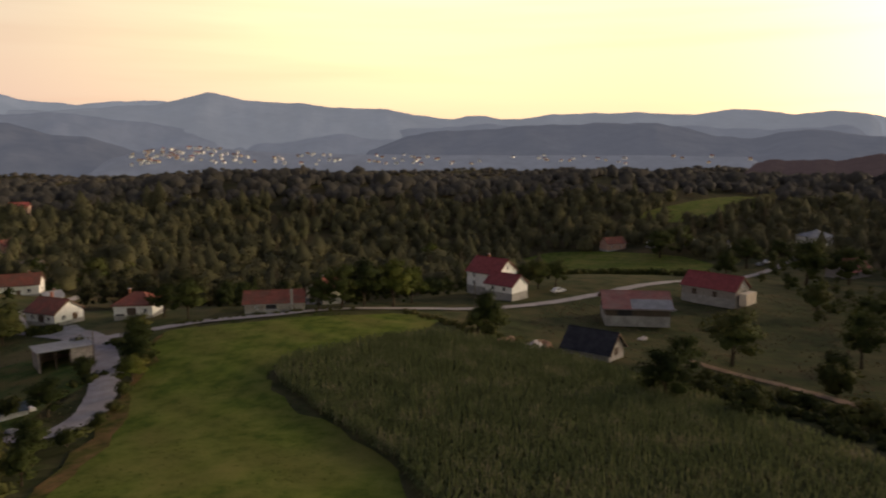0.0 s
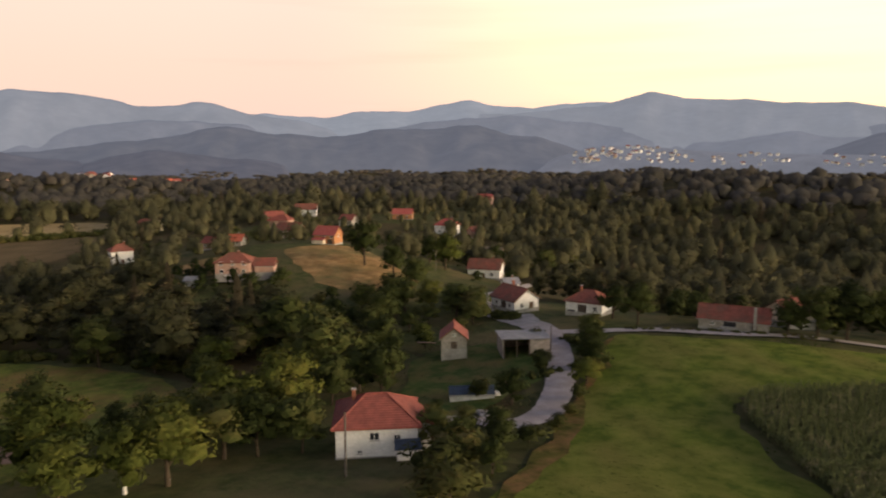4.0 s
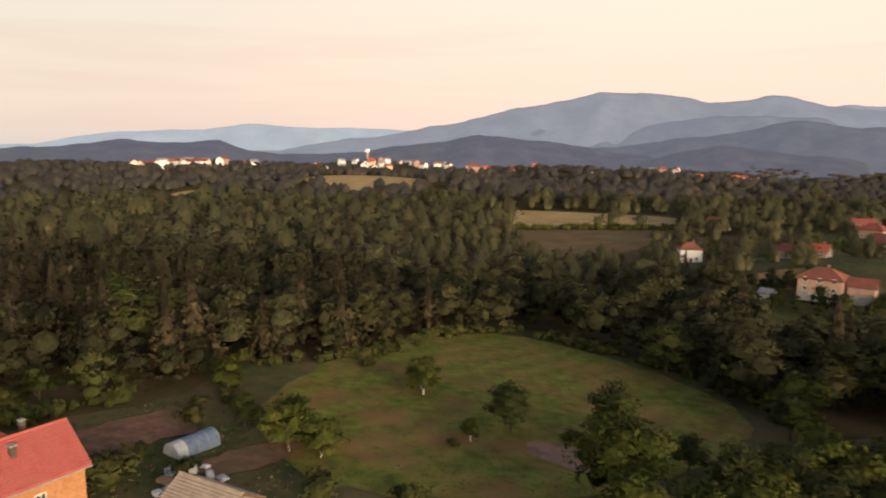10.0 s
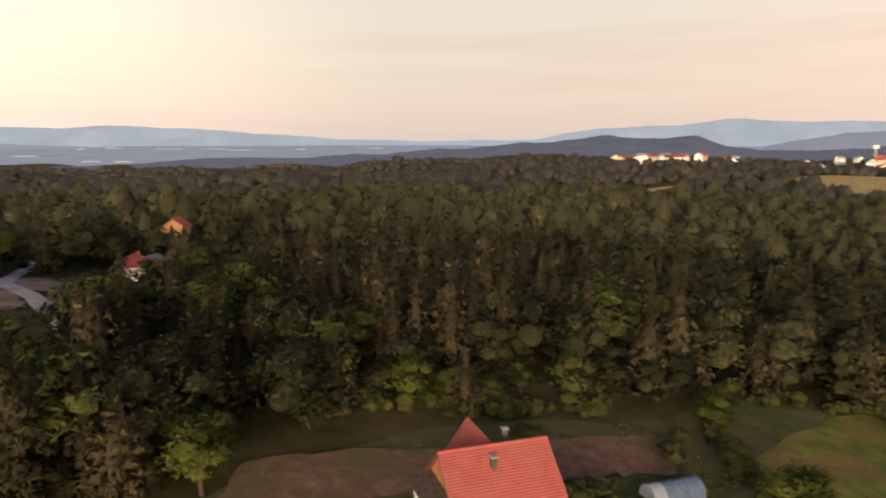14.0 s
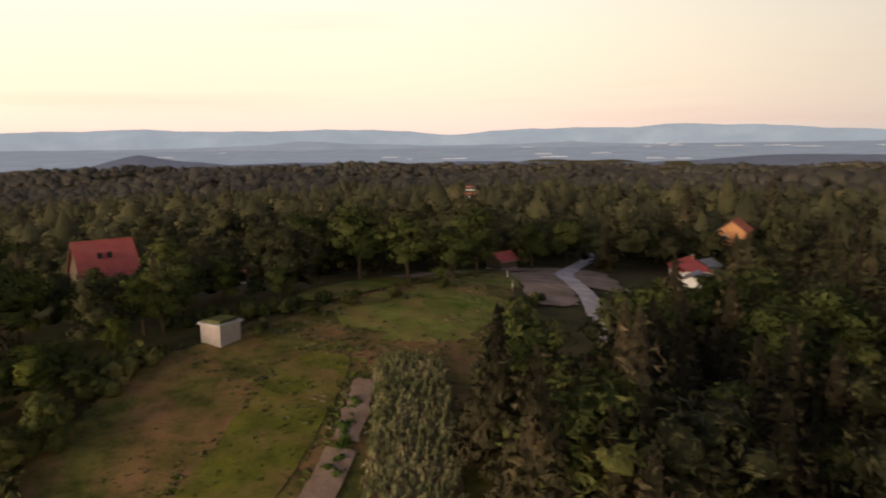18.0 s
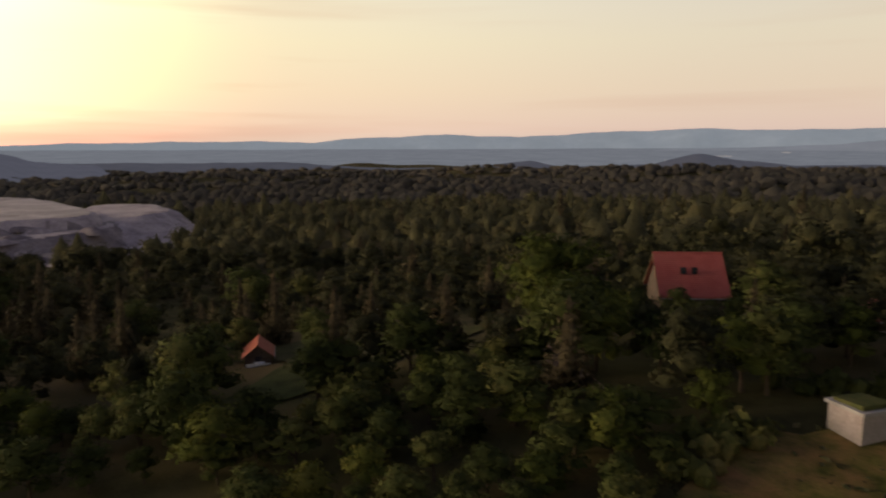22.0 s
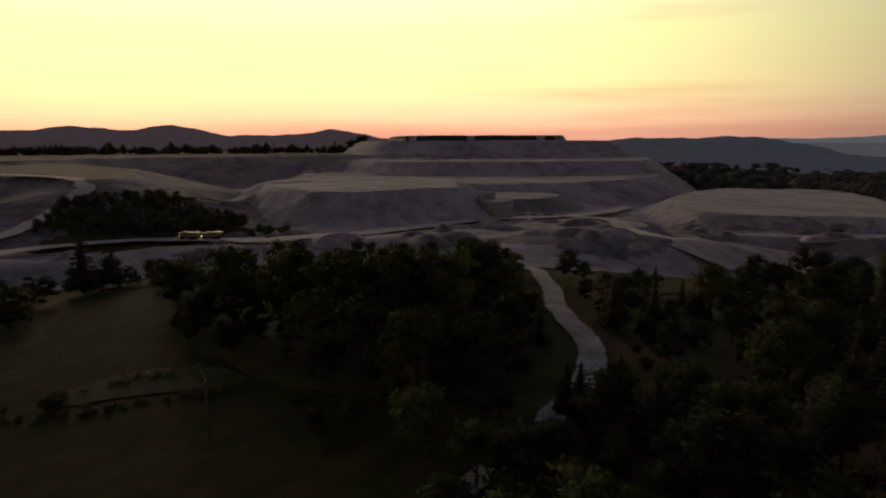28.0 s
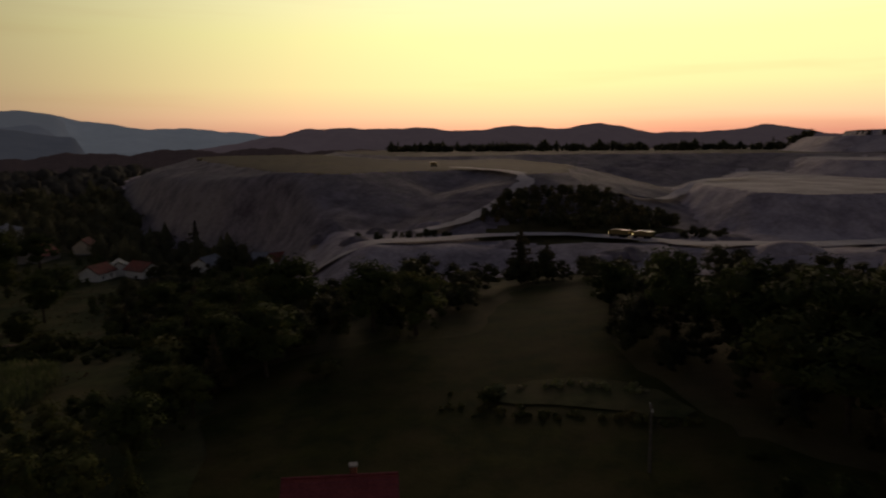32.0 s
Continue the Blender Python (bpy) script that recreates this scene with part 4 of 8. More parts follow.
# loose spoil piles
pile_rng = random.Random(31)
for i_ in range(90):
    q0, d0 = ((pile_rng.uniform(228, 248), pile_rng.uniform(232, 300)), (pile_rng.uniform(247, 264), pile_rng.uniform(185, 290)), (pile_rng.uniform(262, 312), pile_rng.uniform(172, 225)))[i_ % 3]
    px0, py0 = pit_at(q0, d0)
    if not inside(np.array([(px0, py0)]), PIT_RING)[0] or any(inside(np.array([(px0, py0)]), q)[0] for q in ROADS):
        continue
    r0, h0 = pile_rng.uniform(2.5, 7), pile_rng.uniform(0.6, 2.2)
    n0, vv, ff = 14, [], []
    for k, (rr, zz) in enumerate(((1, 0), (0.72, 0.35), (0.42, 0.8), (0.12, 1.0))):
        for i in range(n0):
            w0 = rr * r0 * (1 + 0.16 * math.sin(i * 1.7 + k + px0))
            vv.append((math.cos(6.2832 * i / n0) * w0 * 1.5, math.sin(6.2832 * i / n0) * w0, zz * h0 - (0.8 if k == 0 else 0)))
    for k in range(3):
        ff += [(k * n0 + i, k * n0 + (i + 1) % n0, (k + 1) * n0 + (i + 1) % n0, (k + 1) * n0 + i) for i in range(n0)]
    ff.append(tuple(3 * n0 + i for i in range(n0)))
    ob = link("tipped_mound", vv, ff, M[pile_rng.choice(("spoil", "dark_spoil", "dark_spoil"))], smooth=True)
    ob.matrix_basis = pose(px0, py0, pit_ground(px0, py0) - 0.1, 0, 0, pile_rng.uniform(0, 180))
    tagged(ob, "loose tipped pile of dark grey spoil", "spoil mound", "tipped piles in the pit")

# ---- hills and mountains on the horizon ----
def horizon(name, crest, dist, material, label, depth=0.2, rough=0.12, spurs=1.0, foot=-60.0, step=0.2, fade=2.5):
    """A range seen over the flight's middle: crest heights in degrees at yaw angles, with spurs running down towards the viewer."""
    az = np.array([c[0] for c in crest], float)
    el = np.array([c[1] for c in crest], float)
    a = np.arange(az[0], az[-1] + step / 2, step)
    e = np.interp(a, az, el)
    k = np.array([1, 2, 3, 2, 1], float) / 9
    e = np.convolve(np.pad(e, 2, mode="edge"), k, "valid")
    rng = np.random.default_rng(int(dist) + len(crest))
    wob = np.zeros(len(a))
    for f in (0.9, 1.9, 3.7, 7.9, 17.0, 31.0):
        wob += np.sin(a * f + rng.uniform(0, 6)) / f
    e = e + rough * 0.5 * wob
    top = 40 + dist * np.tan(np.radians(e))
    edge = np.clip(np.minimum(a - a[0], a[-1] - a) / fade, 0, 1)
    top = foot + (top - foot) * edge * edge * (3 - 2 * edge)
    rows = 18
    ph = rng.uniform(0, 6, 12)
    v = []
    for r in range(rows):
        s = r / (rows - 1)
        fold = sum(np.sin(a * f + s * g + ph[i] + 1.6 * np.sin(a * 0.37 * f + s * 2 + ph[i + 6])) * w for i, (f, g, w) in enumerate(((0.45, 2, 1.0), (0.9, -3, 0.6), (1.7, 5, 0.28), (3.1, -7, 0.1), (5.3, 9, 0.03))))
        d = dist * (1 - depth * (1 - s))
        h = foot + (top - foot) * np.clip(s ** 0.75 + spurs * 0.075 * fold * np.sin(s * np.pi), 0, 0.985 if s < 1 else 1)
        v.append(np.column_stack([-np.sin(np.radians(a)) * d, np.cos(np.radians(a)) * d, h]))
    back = np.column_stack([-np.sin(np.radians(a)) * dist * 1.03, np.cos(np.radians(a)) * dist * 1.03, np.full(len(a), foot)])
    v.append(back)
    n = len(a)
    i = np.arange(n - 1)
    faces = np.concatenate([np.stack([r * n + i, r * n + i + 1, (r + 1) * n + i + 1, (r + 1) * n + i], -1) for r in range(rows)])
    ob = big_mesh(name, np.concatenate(v), faces, material, True)
    return tagged(ob, label, "mountains", kind="structure")


NORTH = [(-34, 2.0), (-31.6, 2.16), (-29.8, 2.47), (-26.6, 2.45), (-23.2, 2.8), (-18.7, 2.55), (-12.7, 2.85), (-8.2, 2.6), (-5, 2.4), (-3.3, 2.7), (-0.8, 2.44), (2, 2.83), (5.6, 3.3), (10.2, 3.56), (15, 3.92), (18.6, 4.45), (20.5, 3.95), (22.2, 3.6), (26.3, 3.15), (30.3, 3.0), (32.8, 2.8), (36.7, 2.3), (41.5, 1.7), (46, 0.8), (50, 0.0)]
PALE_NORTH = [(12, 2.4), (18.8, 3.3), (22, 3.75), (24.8, 3.82), (27.5, 3.36), (29.9, 3.52), (32.75, 4.15), (36.8, 3.3), (41.4, 3.2), (43.7, 2.75), (49.5, 2.92), (53, 2.6), (60, 2.0)]
MASSIF = [(40, 0.6), (43, 1.4), (46, 2.3), (49, 2.9), (50.5, 2.95), (52.5, 3.55), (54.3, 3.87), (56.5, 3.5), (58.5, 3.4), (62.2, 4.28), (66.3, 4.33), (69.9, 3.75), (75, 2.8), (78.7, 1.95), (83.2, 1.2), (88, 0.6), (94, -0.2)]
FAR_WEST = [(78, 1.3), (83.2, 1.57), (91.4, 1.74), (94.8, 1.97), (98, 1.5), (104.5, 1.3), (109.4, 0.4), (119.7, 0.3), (126, 0.5), (130, 0.8), (137, 1.25), (142, 1.4), (145.7, 1.2), (153.5, 1.23), (160, 0.8), (166, 1.3), (172.1, 1.28), (177.3, 1.2), (184.5, 1.4), (192.8, 1.16), (198, 0.86), (204, 1.1), (211, 0.85), (215, 0.51), (221, 0.61), (230, 0.5), (238, 0.3), (250, 0.1)]
PIT_HILLS = [(262, 0.3), (270, 0.5), (273.6, 1.22), (277.7, 0.62), (281.7, 0.72), (286, 1.45), (289.5, 1.1), (293, 1.3), (298, 0.95), (301.5, 1.3), (305.7, 1.15), (310.2, 1.27), (312.3, 0.6), (315, 0.2), (319, -0.4), (324, -0.9)]
EAST_FAR = [(308, 0.6), (313, 0.74), (316.8, 0.98), (320, 1.42), (322.5, 1.12), (325.5, 1.7), (328.4, 2.18), (331, 2.1), (333, 1.9)]
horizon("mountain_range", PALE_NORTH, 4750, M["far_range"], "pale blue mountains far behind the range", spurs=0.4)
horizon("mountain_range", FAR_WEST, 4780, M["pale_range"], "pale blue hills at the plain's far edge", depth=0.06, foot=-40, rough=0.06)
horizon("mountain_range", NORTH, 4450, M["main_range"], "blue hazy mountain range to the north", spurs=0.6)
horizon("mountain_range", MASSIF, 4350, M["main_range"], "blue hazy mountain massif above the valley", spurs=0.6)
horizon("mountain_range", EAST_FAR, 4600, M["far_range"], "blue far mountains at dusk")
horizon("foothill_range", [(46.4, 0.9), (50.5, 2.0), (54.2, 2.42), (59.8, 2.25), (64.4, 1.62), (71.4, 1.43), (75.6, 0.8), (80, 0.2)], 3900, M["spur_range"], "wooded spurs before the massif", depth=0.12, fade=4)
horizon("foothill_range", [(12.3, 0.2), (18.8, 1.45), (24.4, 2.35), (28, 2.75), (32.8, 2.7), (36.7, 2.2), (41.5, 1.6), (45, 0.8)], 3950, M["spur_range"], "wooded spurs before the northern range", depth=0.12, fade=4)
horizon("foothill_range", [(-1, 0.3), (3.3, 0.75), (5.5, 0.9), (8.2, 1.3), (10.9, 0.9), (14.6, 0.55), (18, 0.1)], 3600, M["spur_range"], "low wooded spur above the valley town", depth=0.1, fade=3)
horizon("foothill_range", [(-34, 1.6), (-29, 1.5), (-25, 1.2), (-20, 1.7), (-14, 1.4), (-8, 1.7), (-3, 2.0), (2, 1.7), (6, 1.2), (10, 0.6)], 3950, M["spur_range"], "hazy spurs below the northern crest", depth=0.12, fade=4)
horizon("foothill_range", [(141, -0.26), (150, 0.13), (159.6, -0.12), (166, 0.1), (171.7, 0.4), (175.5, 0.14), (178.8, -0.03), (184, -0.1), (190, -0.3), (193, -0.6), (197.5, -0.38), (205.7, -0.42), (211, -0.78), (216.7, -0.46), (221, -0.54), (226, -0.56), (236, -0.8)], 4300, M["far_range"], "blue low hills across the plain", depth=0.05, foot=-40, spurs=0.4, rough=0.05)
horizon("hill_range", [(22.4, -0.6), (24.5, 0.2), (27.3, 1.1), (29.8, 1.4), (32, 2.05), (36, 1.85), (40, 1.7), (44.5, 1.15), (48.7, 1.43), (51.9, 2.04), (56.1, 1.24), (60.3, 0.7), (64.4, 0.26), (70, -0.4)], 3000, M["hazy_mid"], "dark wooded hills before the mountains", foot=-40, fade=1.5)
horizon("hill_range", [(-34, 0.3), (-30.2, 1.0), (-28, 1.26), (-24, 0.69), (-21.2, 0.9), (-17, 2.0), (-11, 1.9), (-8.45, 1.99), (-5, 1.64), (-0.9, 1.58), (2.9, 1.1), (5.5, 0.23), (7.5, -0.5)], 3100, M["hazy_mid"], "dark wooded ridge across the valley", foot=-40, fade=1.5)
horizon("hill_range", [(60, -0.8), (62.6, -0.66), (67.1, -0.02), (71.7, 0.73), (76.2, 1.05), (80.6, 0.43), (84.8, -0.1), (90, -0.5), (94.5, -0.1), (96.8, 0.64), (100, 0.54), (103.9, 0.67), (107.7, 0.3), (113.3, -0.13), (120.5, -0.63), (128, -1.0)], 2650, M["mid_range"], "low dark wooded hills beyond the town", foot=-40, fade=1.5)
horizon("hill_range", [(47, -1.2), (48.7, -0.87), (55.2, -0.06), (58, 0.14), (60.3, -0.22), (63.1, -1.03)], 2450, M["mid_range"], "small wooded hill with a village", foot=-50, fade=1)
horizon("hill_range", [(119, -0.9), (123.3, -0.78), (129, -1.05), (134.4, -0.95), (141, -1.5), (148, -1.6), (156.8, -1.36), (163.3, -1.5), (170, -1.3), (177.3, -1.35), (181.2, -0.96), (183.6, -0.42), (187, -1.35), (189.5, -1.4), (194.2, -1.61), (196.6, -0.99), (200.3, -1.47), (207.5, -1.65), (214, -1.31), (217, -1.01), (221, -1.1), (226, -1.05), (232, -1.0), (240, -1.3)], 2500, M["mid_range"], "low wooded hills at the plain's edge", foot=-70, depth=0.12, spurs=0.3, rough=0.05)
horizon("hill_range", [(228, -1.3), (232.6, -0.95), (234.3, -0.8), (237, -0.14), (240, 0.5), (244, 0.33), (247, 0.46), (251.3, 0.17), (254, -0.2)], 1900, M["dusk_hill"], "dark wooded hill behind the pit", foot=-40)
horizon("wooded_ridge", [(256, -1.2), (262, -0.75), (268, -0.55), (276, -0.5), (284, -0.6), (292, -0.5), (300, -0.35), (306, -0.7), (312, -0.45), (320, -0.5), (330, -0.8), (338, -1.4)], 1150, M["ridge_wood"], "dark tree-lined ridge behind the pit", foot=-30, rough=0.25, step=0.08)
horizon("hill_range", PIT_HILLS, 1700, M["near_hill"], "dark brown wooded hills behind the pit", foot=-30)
# the hazy plain
aa = np.radians(np.arange(0, 360.1, 3))
pv = np.concatenate([np.column_stack([-np.sin(aa) * d, np.cos(aa) * d, np.full(len(aa), z)]) for d, z in ((2150, -58), (2700, -42), (3500, -10), (4700, 38))])
pn = len(aa)
pi_ = np.arange(pn - 1)
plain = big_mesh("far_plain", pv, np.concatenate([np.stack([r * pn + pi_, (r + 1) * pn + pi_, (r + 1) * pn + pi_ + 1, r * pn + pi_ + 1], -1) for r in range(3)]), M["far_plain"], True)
tagged(plain, "hazy blue-grey plain in the far distance", "plain", kind="structure")
# pale fields, sheds and still water on the plain, the glint painted as glow
strip_rng = random.Random(17)
STRIPS = [(159.3, 3150, 110), (164.6, 3300, 80), (151.2, 3220, 120), (134.9, 4150, 130), (143.4, 4500, 120), (141.2, 3050, 60), (138.6, 4150, 90), (132.9, 4000, 140), (142, 4250, 90), (147.6, 3500, 100), (209.5, 2680, 150)]
STRIPS += [(strip_rng.uniform(118, 186), strip_rng.uniform(3000, 4500), strip_rng.uniform(20, 90)) for _ in range(15)]
for bearing_, d_, wide_ in STRIPS:
    z_ = float(np.interp(d_, (2700, 3500, 4700), (-42, -10, 38))) + 2
    half_ = math.degrees(wide_ / 2 / d_)
    deep_ = strip_rng.uniform(10, 30)
    rim_ = [(-math.sin(radians(bearing_ + q)) * dd_, math.cos(radians(bearing_ + q)) * dd_, z_ + (dd_ - d_) * 0.04) for q, dd_ in ((-half_, d_), (half_, d_), (half_ * 0.8, d_ + deep_), (-half_ * 0.7, d_ + deep_))]
    tagged(Shape().slab(rim_[::-1], 1.5).part("far_field", M["pale_strip"]), "pale glowing strip on the hazy plain", "field", "pale fields of the far plain")


# ---- trees ----
def ico(level):
    bm = bmesh.new()
    bmesh.ops.create_icosphere(bm, subdivisions=level, radius=1)
    v = np.array([q.co[:] for q in bm.verts])
    f = np.array([[q.index for q in t.verts] for t in bm.faces])
    bm.free()
    return v, f


ICO1, ICO2 = ico(1), ico(2)


def lumpy(base, rng, amount):
    v, f = base
    k = rng.normal(size=(6, 3))
    ph = rng.uniform(0, 6, 6)
    r = 1 + amount * sum(np.sin(v @ k[i] * 2.2 + ph[i]) for i in range(6)) / 2.5
    return v * r[:, None], f


def outward(v, rng, soft=0.25):
    """Directions out of a crown one unit high, for the soft light on its leaves."""
    n = (v - (0, 0, 0.38)) * (1, 1, 0.8)
    n = n / (np.linalg.norm(n, axis=1)[:, None] + 1e-6) + (0, 0, 0.12) + rng.normal(0, soft, v.shape)
    return n / np.linalg.norm(n, axis=1)[:, None]


def leaf_cloud(rng, count, size, clumps, corners=4):
    """Small leaf sprays over the clumps of a crown, lying along its surface."""
    c = clumps[rng.choice(len(clumps), count, p=clumps[:, 3] ** 2 / (clumps[:, 3] ** 2).sum())]
    d = rng.normal(size=(count, 3))
    d /= np.linalg.norm(d, axis=1)[:, None]
    d[:, 2] = np.abs(d[:, 2]) * 0.75 + d[:, 2] * 0.25
    p = c[:, :3] + d * c[:, 3:4] * rng.uniform(0.76, 1.2, (count, 1))
    nrm = d + rng.normal(0, 0.6, (count, 3))
    nrm /= np.linalg.norm(nrm, axis=1)[:, None]
    u = np.cross(nrm, rng.normal(size=(count, 3)))
    u /= np.linalg.norm(u, axis=1)[:, None]
    w = np.cross(nrm, u)
    s = size * rng.uniform(0.55, 1.35, (count, 1))
    k = rng.uniform(0.45, 0.85, (count, 1))
    quad = np.stack([p - u * s, p + w * s * k, p + u * s, p - w * s * k][:corners], 1)
    return quad.reshape(-1, 3)


def crown_clumps(rng, kind):
    """Clumps of a crown in units of tree height: x, y, z, r."""
    rows = []
    if kind == "conifer":
        for z in np.linspace(0.12, 0.94, 11):
            r = 0.24 * (1 - z) ** 0.8 + 0.012
            n = max(2, int(9 * (1 - z)) + 1)
            for k in range(n):
                a = 6.283 * k / n + rng.uniform(-0.3, 0.3)
                rows.append((math.cos(a) * r * 0.86, math.sin(a) * r * 0.86, z - 0.02 + rng.normal(0, 0.008), 0.016 + 0.055 * (1 - z)))
    elif kind == "bush":
        for k in range(8):
            a, r = rng.uniform(0, 6.28), rng.uniform(0.05, 0.42)
            rows.append((math.cos(a) * r, math.sin(a) * r, rng.uniform(0.22, 0.66), rng.uniform(0.24, 0.34)))
    else:
        wide, count, low = {"broad": (0.30, 9, 0.30), "slim": (0.155, 8, 0.26)}[kind]
        for k in range(count):
            a = 2.4 * k + rng.uniform(-0.4, 0.4)
            z = low + (0.84 - low) * (k / (count - 1)) ** 0.9 + rng.uniform(-0.03, 0.03)
            lim = wide * math.sqrt(max(0.02, 1 - ((z - 0.42) / 0.5) ** 2))
            r = lim * rng.uniform(0.62, 0.95)
            rows.append((math.cos(a) * r, math.sin(a) * r, z, wide * rng.uniform(0.44, 0.62)))
        rows.append((0, 0, 0.50, wide * 0.86))
        rows.append((0, 0, 0.78, wide * 0.62))
    return np.array(rows)


def lobes(clumps, base, rng, scale=0.66, amount=0.2):
    """The dense rounded masses of a crown."""
    vs, fs, k = [], [], 0
    for x, y, z, r in clumps:
        v, f = lumpy(base, rng, amount)
        vs.append(v * r * scale + (x, y, z))
        fs.append(f + k)
        k += len(v)
    return np.concatenate(vs), np.concatenate(fs)


def dome(base, rng, wide=0.36):
    """One rounded lumpy crown down to the ground."""
    v, f = lumpy(base, rng, 0.34)
    return v * (wide, wide, 0.47) + (0, 0, 0.46), f


def bough_tiers(rng, tiers=10, n=9, wide=1.0):
    """A pine's drooping boughs, tier over tier, with ragged tips."""
    v, f = [], []
    for t in range(tiers):
        z = 0.10 + 0.86 * t / tiers
        r = wide * (0.24 * (1 - z) ** 0.8 + 0.012)
        k, top = len(v), min(1.0, z + 0.16)
        v.append((0, 0, top))
        for i in range(2 * n):
            a = math.pi * (i + 0.5 * (t % 2)) / n + rng.uniform(-0.12, 0.12)
            q = r * (rng.uniform(0.85, 1.15) if i % 2 else rng.uniform(0.68, 0.86))
            v.append((math.cos(a) * q, math.sin(a) * q, z + (-0.02 if i % 2 else 0.03) + rng.uniform(-0.012, 0.012)))
        f += [(k, k + 1 + i, k + 1 + (i + 1) % (2 * n)) for i in range(2 * n)]
    return np.array(v), np.array(f)


def leaf_normals(q, corners, cl, rng):
    """One soft normal a leaf: out of its clump and out of the crown."""
    p = q.reshape(-1, corners, 3).mean(1)
    k = ((p[:, None] - cl[None, :, :3]) ** 2).sum(2) - cl[None, :, 3] ** 2
    c = cl[k.argmin(1), :3]
    d = p - c
    n = d / (np.linalg.norm(d, axis=1)[:, None] + 1e-6) * 0.8 + outward(p, rng, 0.3) * 0.8
    n /= np.linalg.norm(n, axis=1)[:, None]
    t = q.reshape(-1, corners, 3)
    turned = (np.cross(t[:, 1] - t[:, 0], t[:, 2] - t[:, 0]) * n).sum(1) < 0
    t[turned] = t[turned][:, ::-1]
    return np.repeat(n, corners, 0)


def tree_mesh(kind, seed, leaves, leaf, material):
    """A crown mesh one unit high: leaf sprays over dense rounded masses."""
    rng = np.random.default_rng(seed)
    cl = crown_clumps(rng, kind)
    q = leaf_cloud(rng, leaves, leaf, cl, 3)
    v, f = bough_tiers(rng, 15, 9, 0.62) if kind == "conifer" else lobes(cl, ICO1, rng, 0.56, 0.3)
    k = len(q)
    tri = np.arange(k).reshape(-1, 3)
    nn = np.concatenate([leaf_normals(q, 3, cl, rng), outward(v, rng, 0.1)])   # also turns each leaf's face outwards
    ob = big_mesh("crown", np.concatenate([q, v]), np.concatenate([tri, f + k]), material, True, nn)
    me = ob.data
    bpy.data.objects.remove(ob)
    return me


def trunk_mesh(kind, seed):
    rng = random.Random(seed)
    s = Shape()
    if kind == "conifer":
        s.tube((0, 0, -0.03), (0.004, 0, 0.45), 0.018, 0.012).tube((0.004, 0, 0.45), (0, 0, 0.93), 0.012, 0.003)
    else:
        s.tube((0, 0, -0.04), (0.01, 0.005, 0.2), 0.028, 0.02).tube((0.01, 0.005, 0.2), (0, 0.012, 0.5), 0.02, 0.012)
        for k in range(5):
            a = k * 1.26 + rng.uniform(-0.3, 0.3)
            s.tube((0.006, 0.006, 0.2 + k * 0.05), (0.16 * math.cos(a), 0.16 * math.sin(a), 0.48 + k * 0.06), 0.011, 0.004, 5)
    me = bpy.data.meshes.new("trunk")
    me.from_pydata(s.v, [], s.f)
    me.materials.append(M["bark"])
    return me


TREES = {}
for kind, mat, leaves, leaf, count in (("broad", "leaf", 1500, 0.036, 6), ("fruit", "leaf_bright", 1500, 0.035, 4), ("slim", "leaf", 800, 0.026, 3), ("conifer", "needle", 1900, 0.03, 5), ("bush", "scrub", 420, 0.075, 4)):
    TREES[kind] = [(tree_mesh("broad" if kind == "fruit" else kind, 40 + i + len(kind) * 10, leaves, leaf, M[mat]), trunk_mesh(kind, i)) for i in range(count)]
LABELS = {"broad": ("tree", "broad-leaved tree with a dense dark green crown", "tree"), "fruit": ("fruit_tree", "fruit tree with a light yellow-green crown", "fruit tree"),
          "slim": ("slim_tree", "slender upright broad-leaved tree in dark leaf", "tree"), "conifer": ("pine_tree", "tall dark green pine with drooping boughs", "pine tree"),
          "bush": ("bush", "low rounded green bush in rough grass", "bush")}
tree_rng = random.Random(11)


def plant(kind, x, y, height, spread=1.0):
    """One tree with trunk and crown on the ground."""
    crown, trunk = tree_rng.choice(TREES[kind])
    name, label, cat = LABELS[kind]
    ob = thing(name, x, y, ground_at(x, y), tree_rng.uniform(0, 360), label, cat)
    w = height * spread * (1 if kind == "conifer" else tree_rng.uniform(1.0, 1.25))
    for nm, me in (("trunk", trunk), ("crown", crown)):
        c = new(nm, me)
        c.parent = ob
        c.scale = (w, w, height)
    return ob


FLIGHT_OPEN = np.array([(48, 60), (75, 95), (112, 140), (150, 200), (178, 290), (120, 330), (60, 290), (30, 262), (-10, 215), (-60, 188), (-110, 186), (-130, 216), (-150, 238), (-170, 225), (-200, 205), (-206, 180),
                        (-200, 150), (-150, 142), (-110, 128), (-100, 92), (-118, 88), (-138, 84), (-188, 65), (-184, 46), (-156, 24), (-149, -2), (-133, -7), (-120, -25), (-98, -38), (-80, -40), (-84, -60), (-90, -80),
                        (-108, -104), (-120, -130), (-125, -150), (-104, -137), (-72, -104), (-52, -90), (-36, -84), (-5, -76), (10, -64), (40, -44), (54, -46), (60, -20), (85, -2), (112, 5), (118, 25), (85, 20), (70, 36), (50, 42)], float)
OPEN.append(FLIGHT_OPEN)
OPEN.append(np.array([(-88, -78), (-97, -70), (-120, -88), (-150, -118), (-172, -142), (-150, -152), (-122, -130), (-104, -105)], float))
CLEAR_SPOTS = []   # x, y, radius round houses


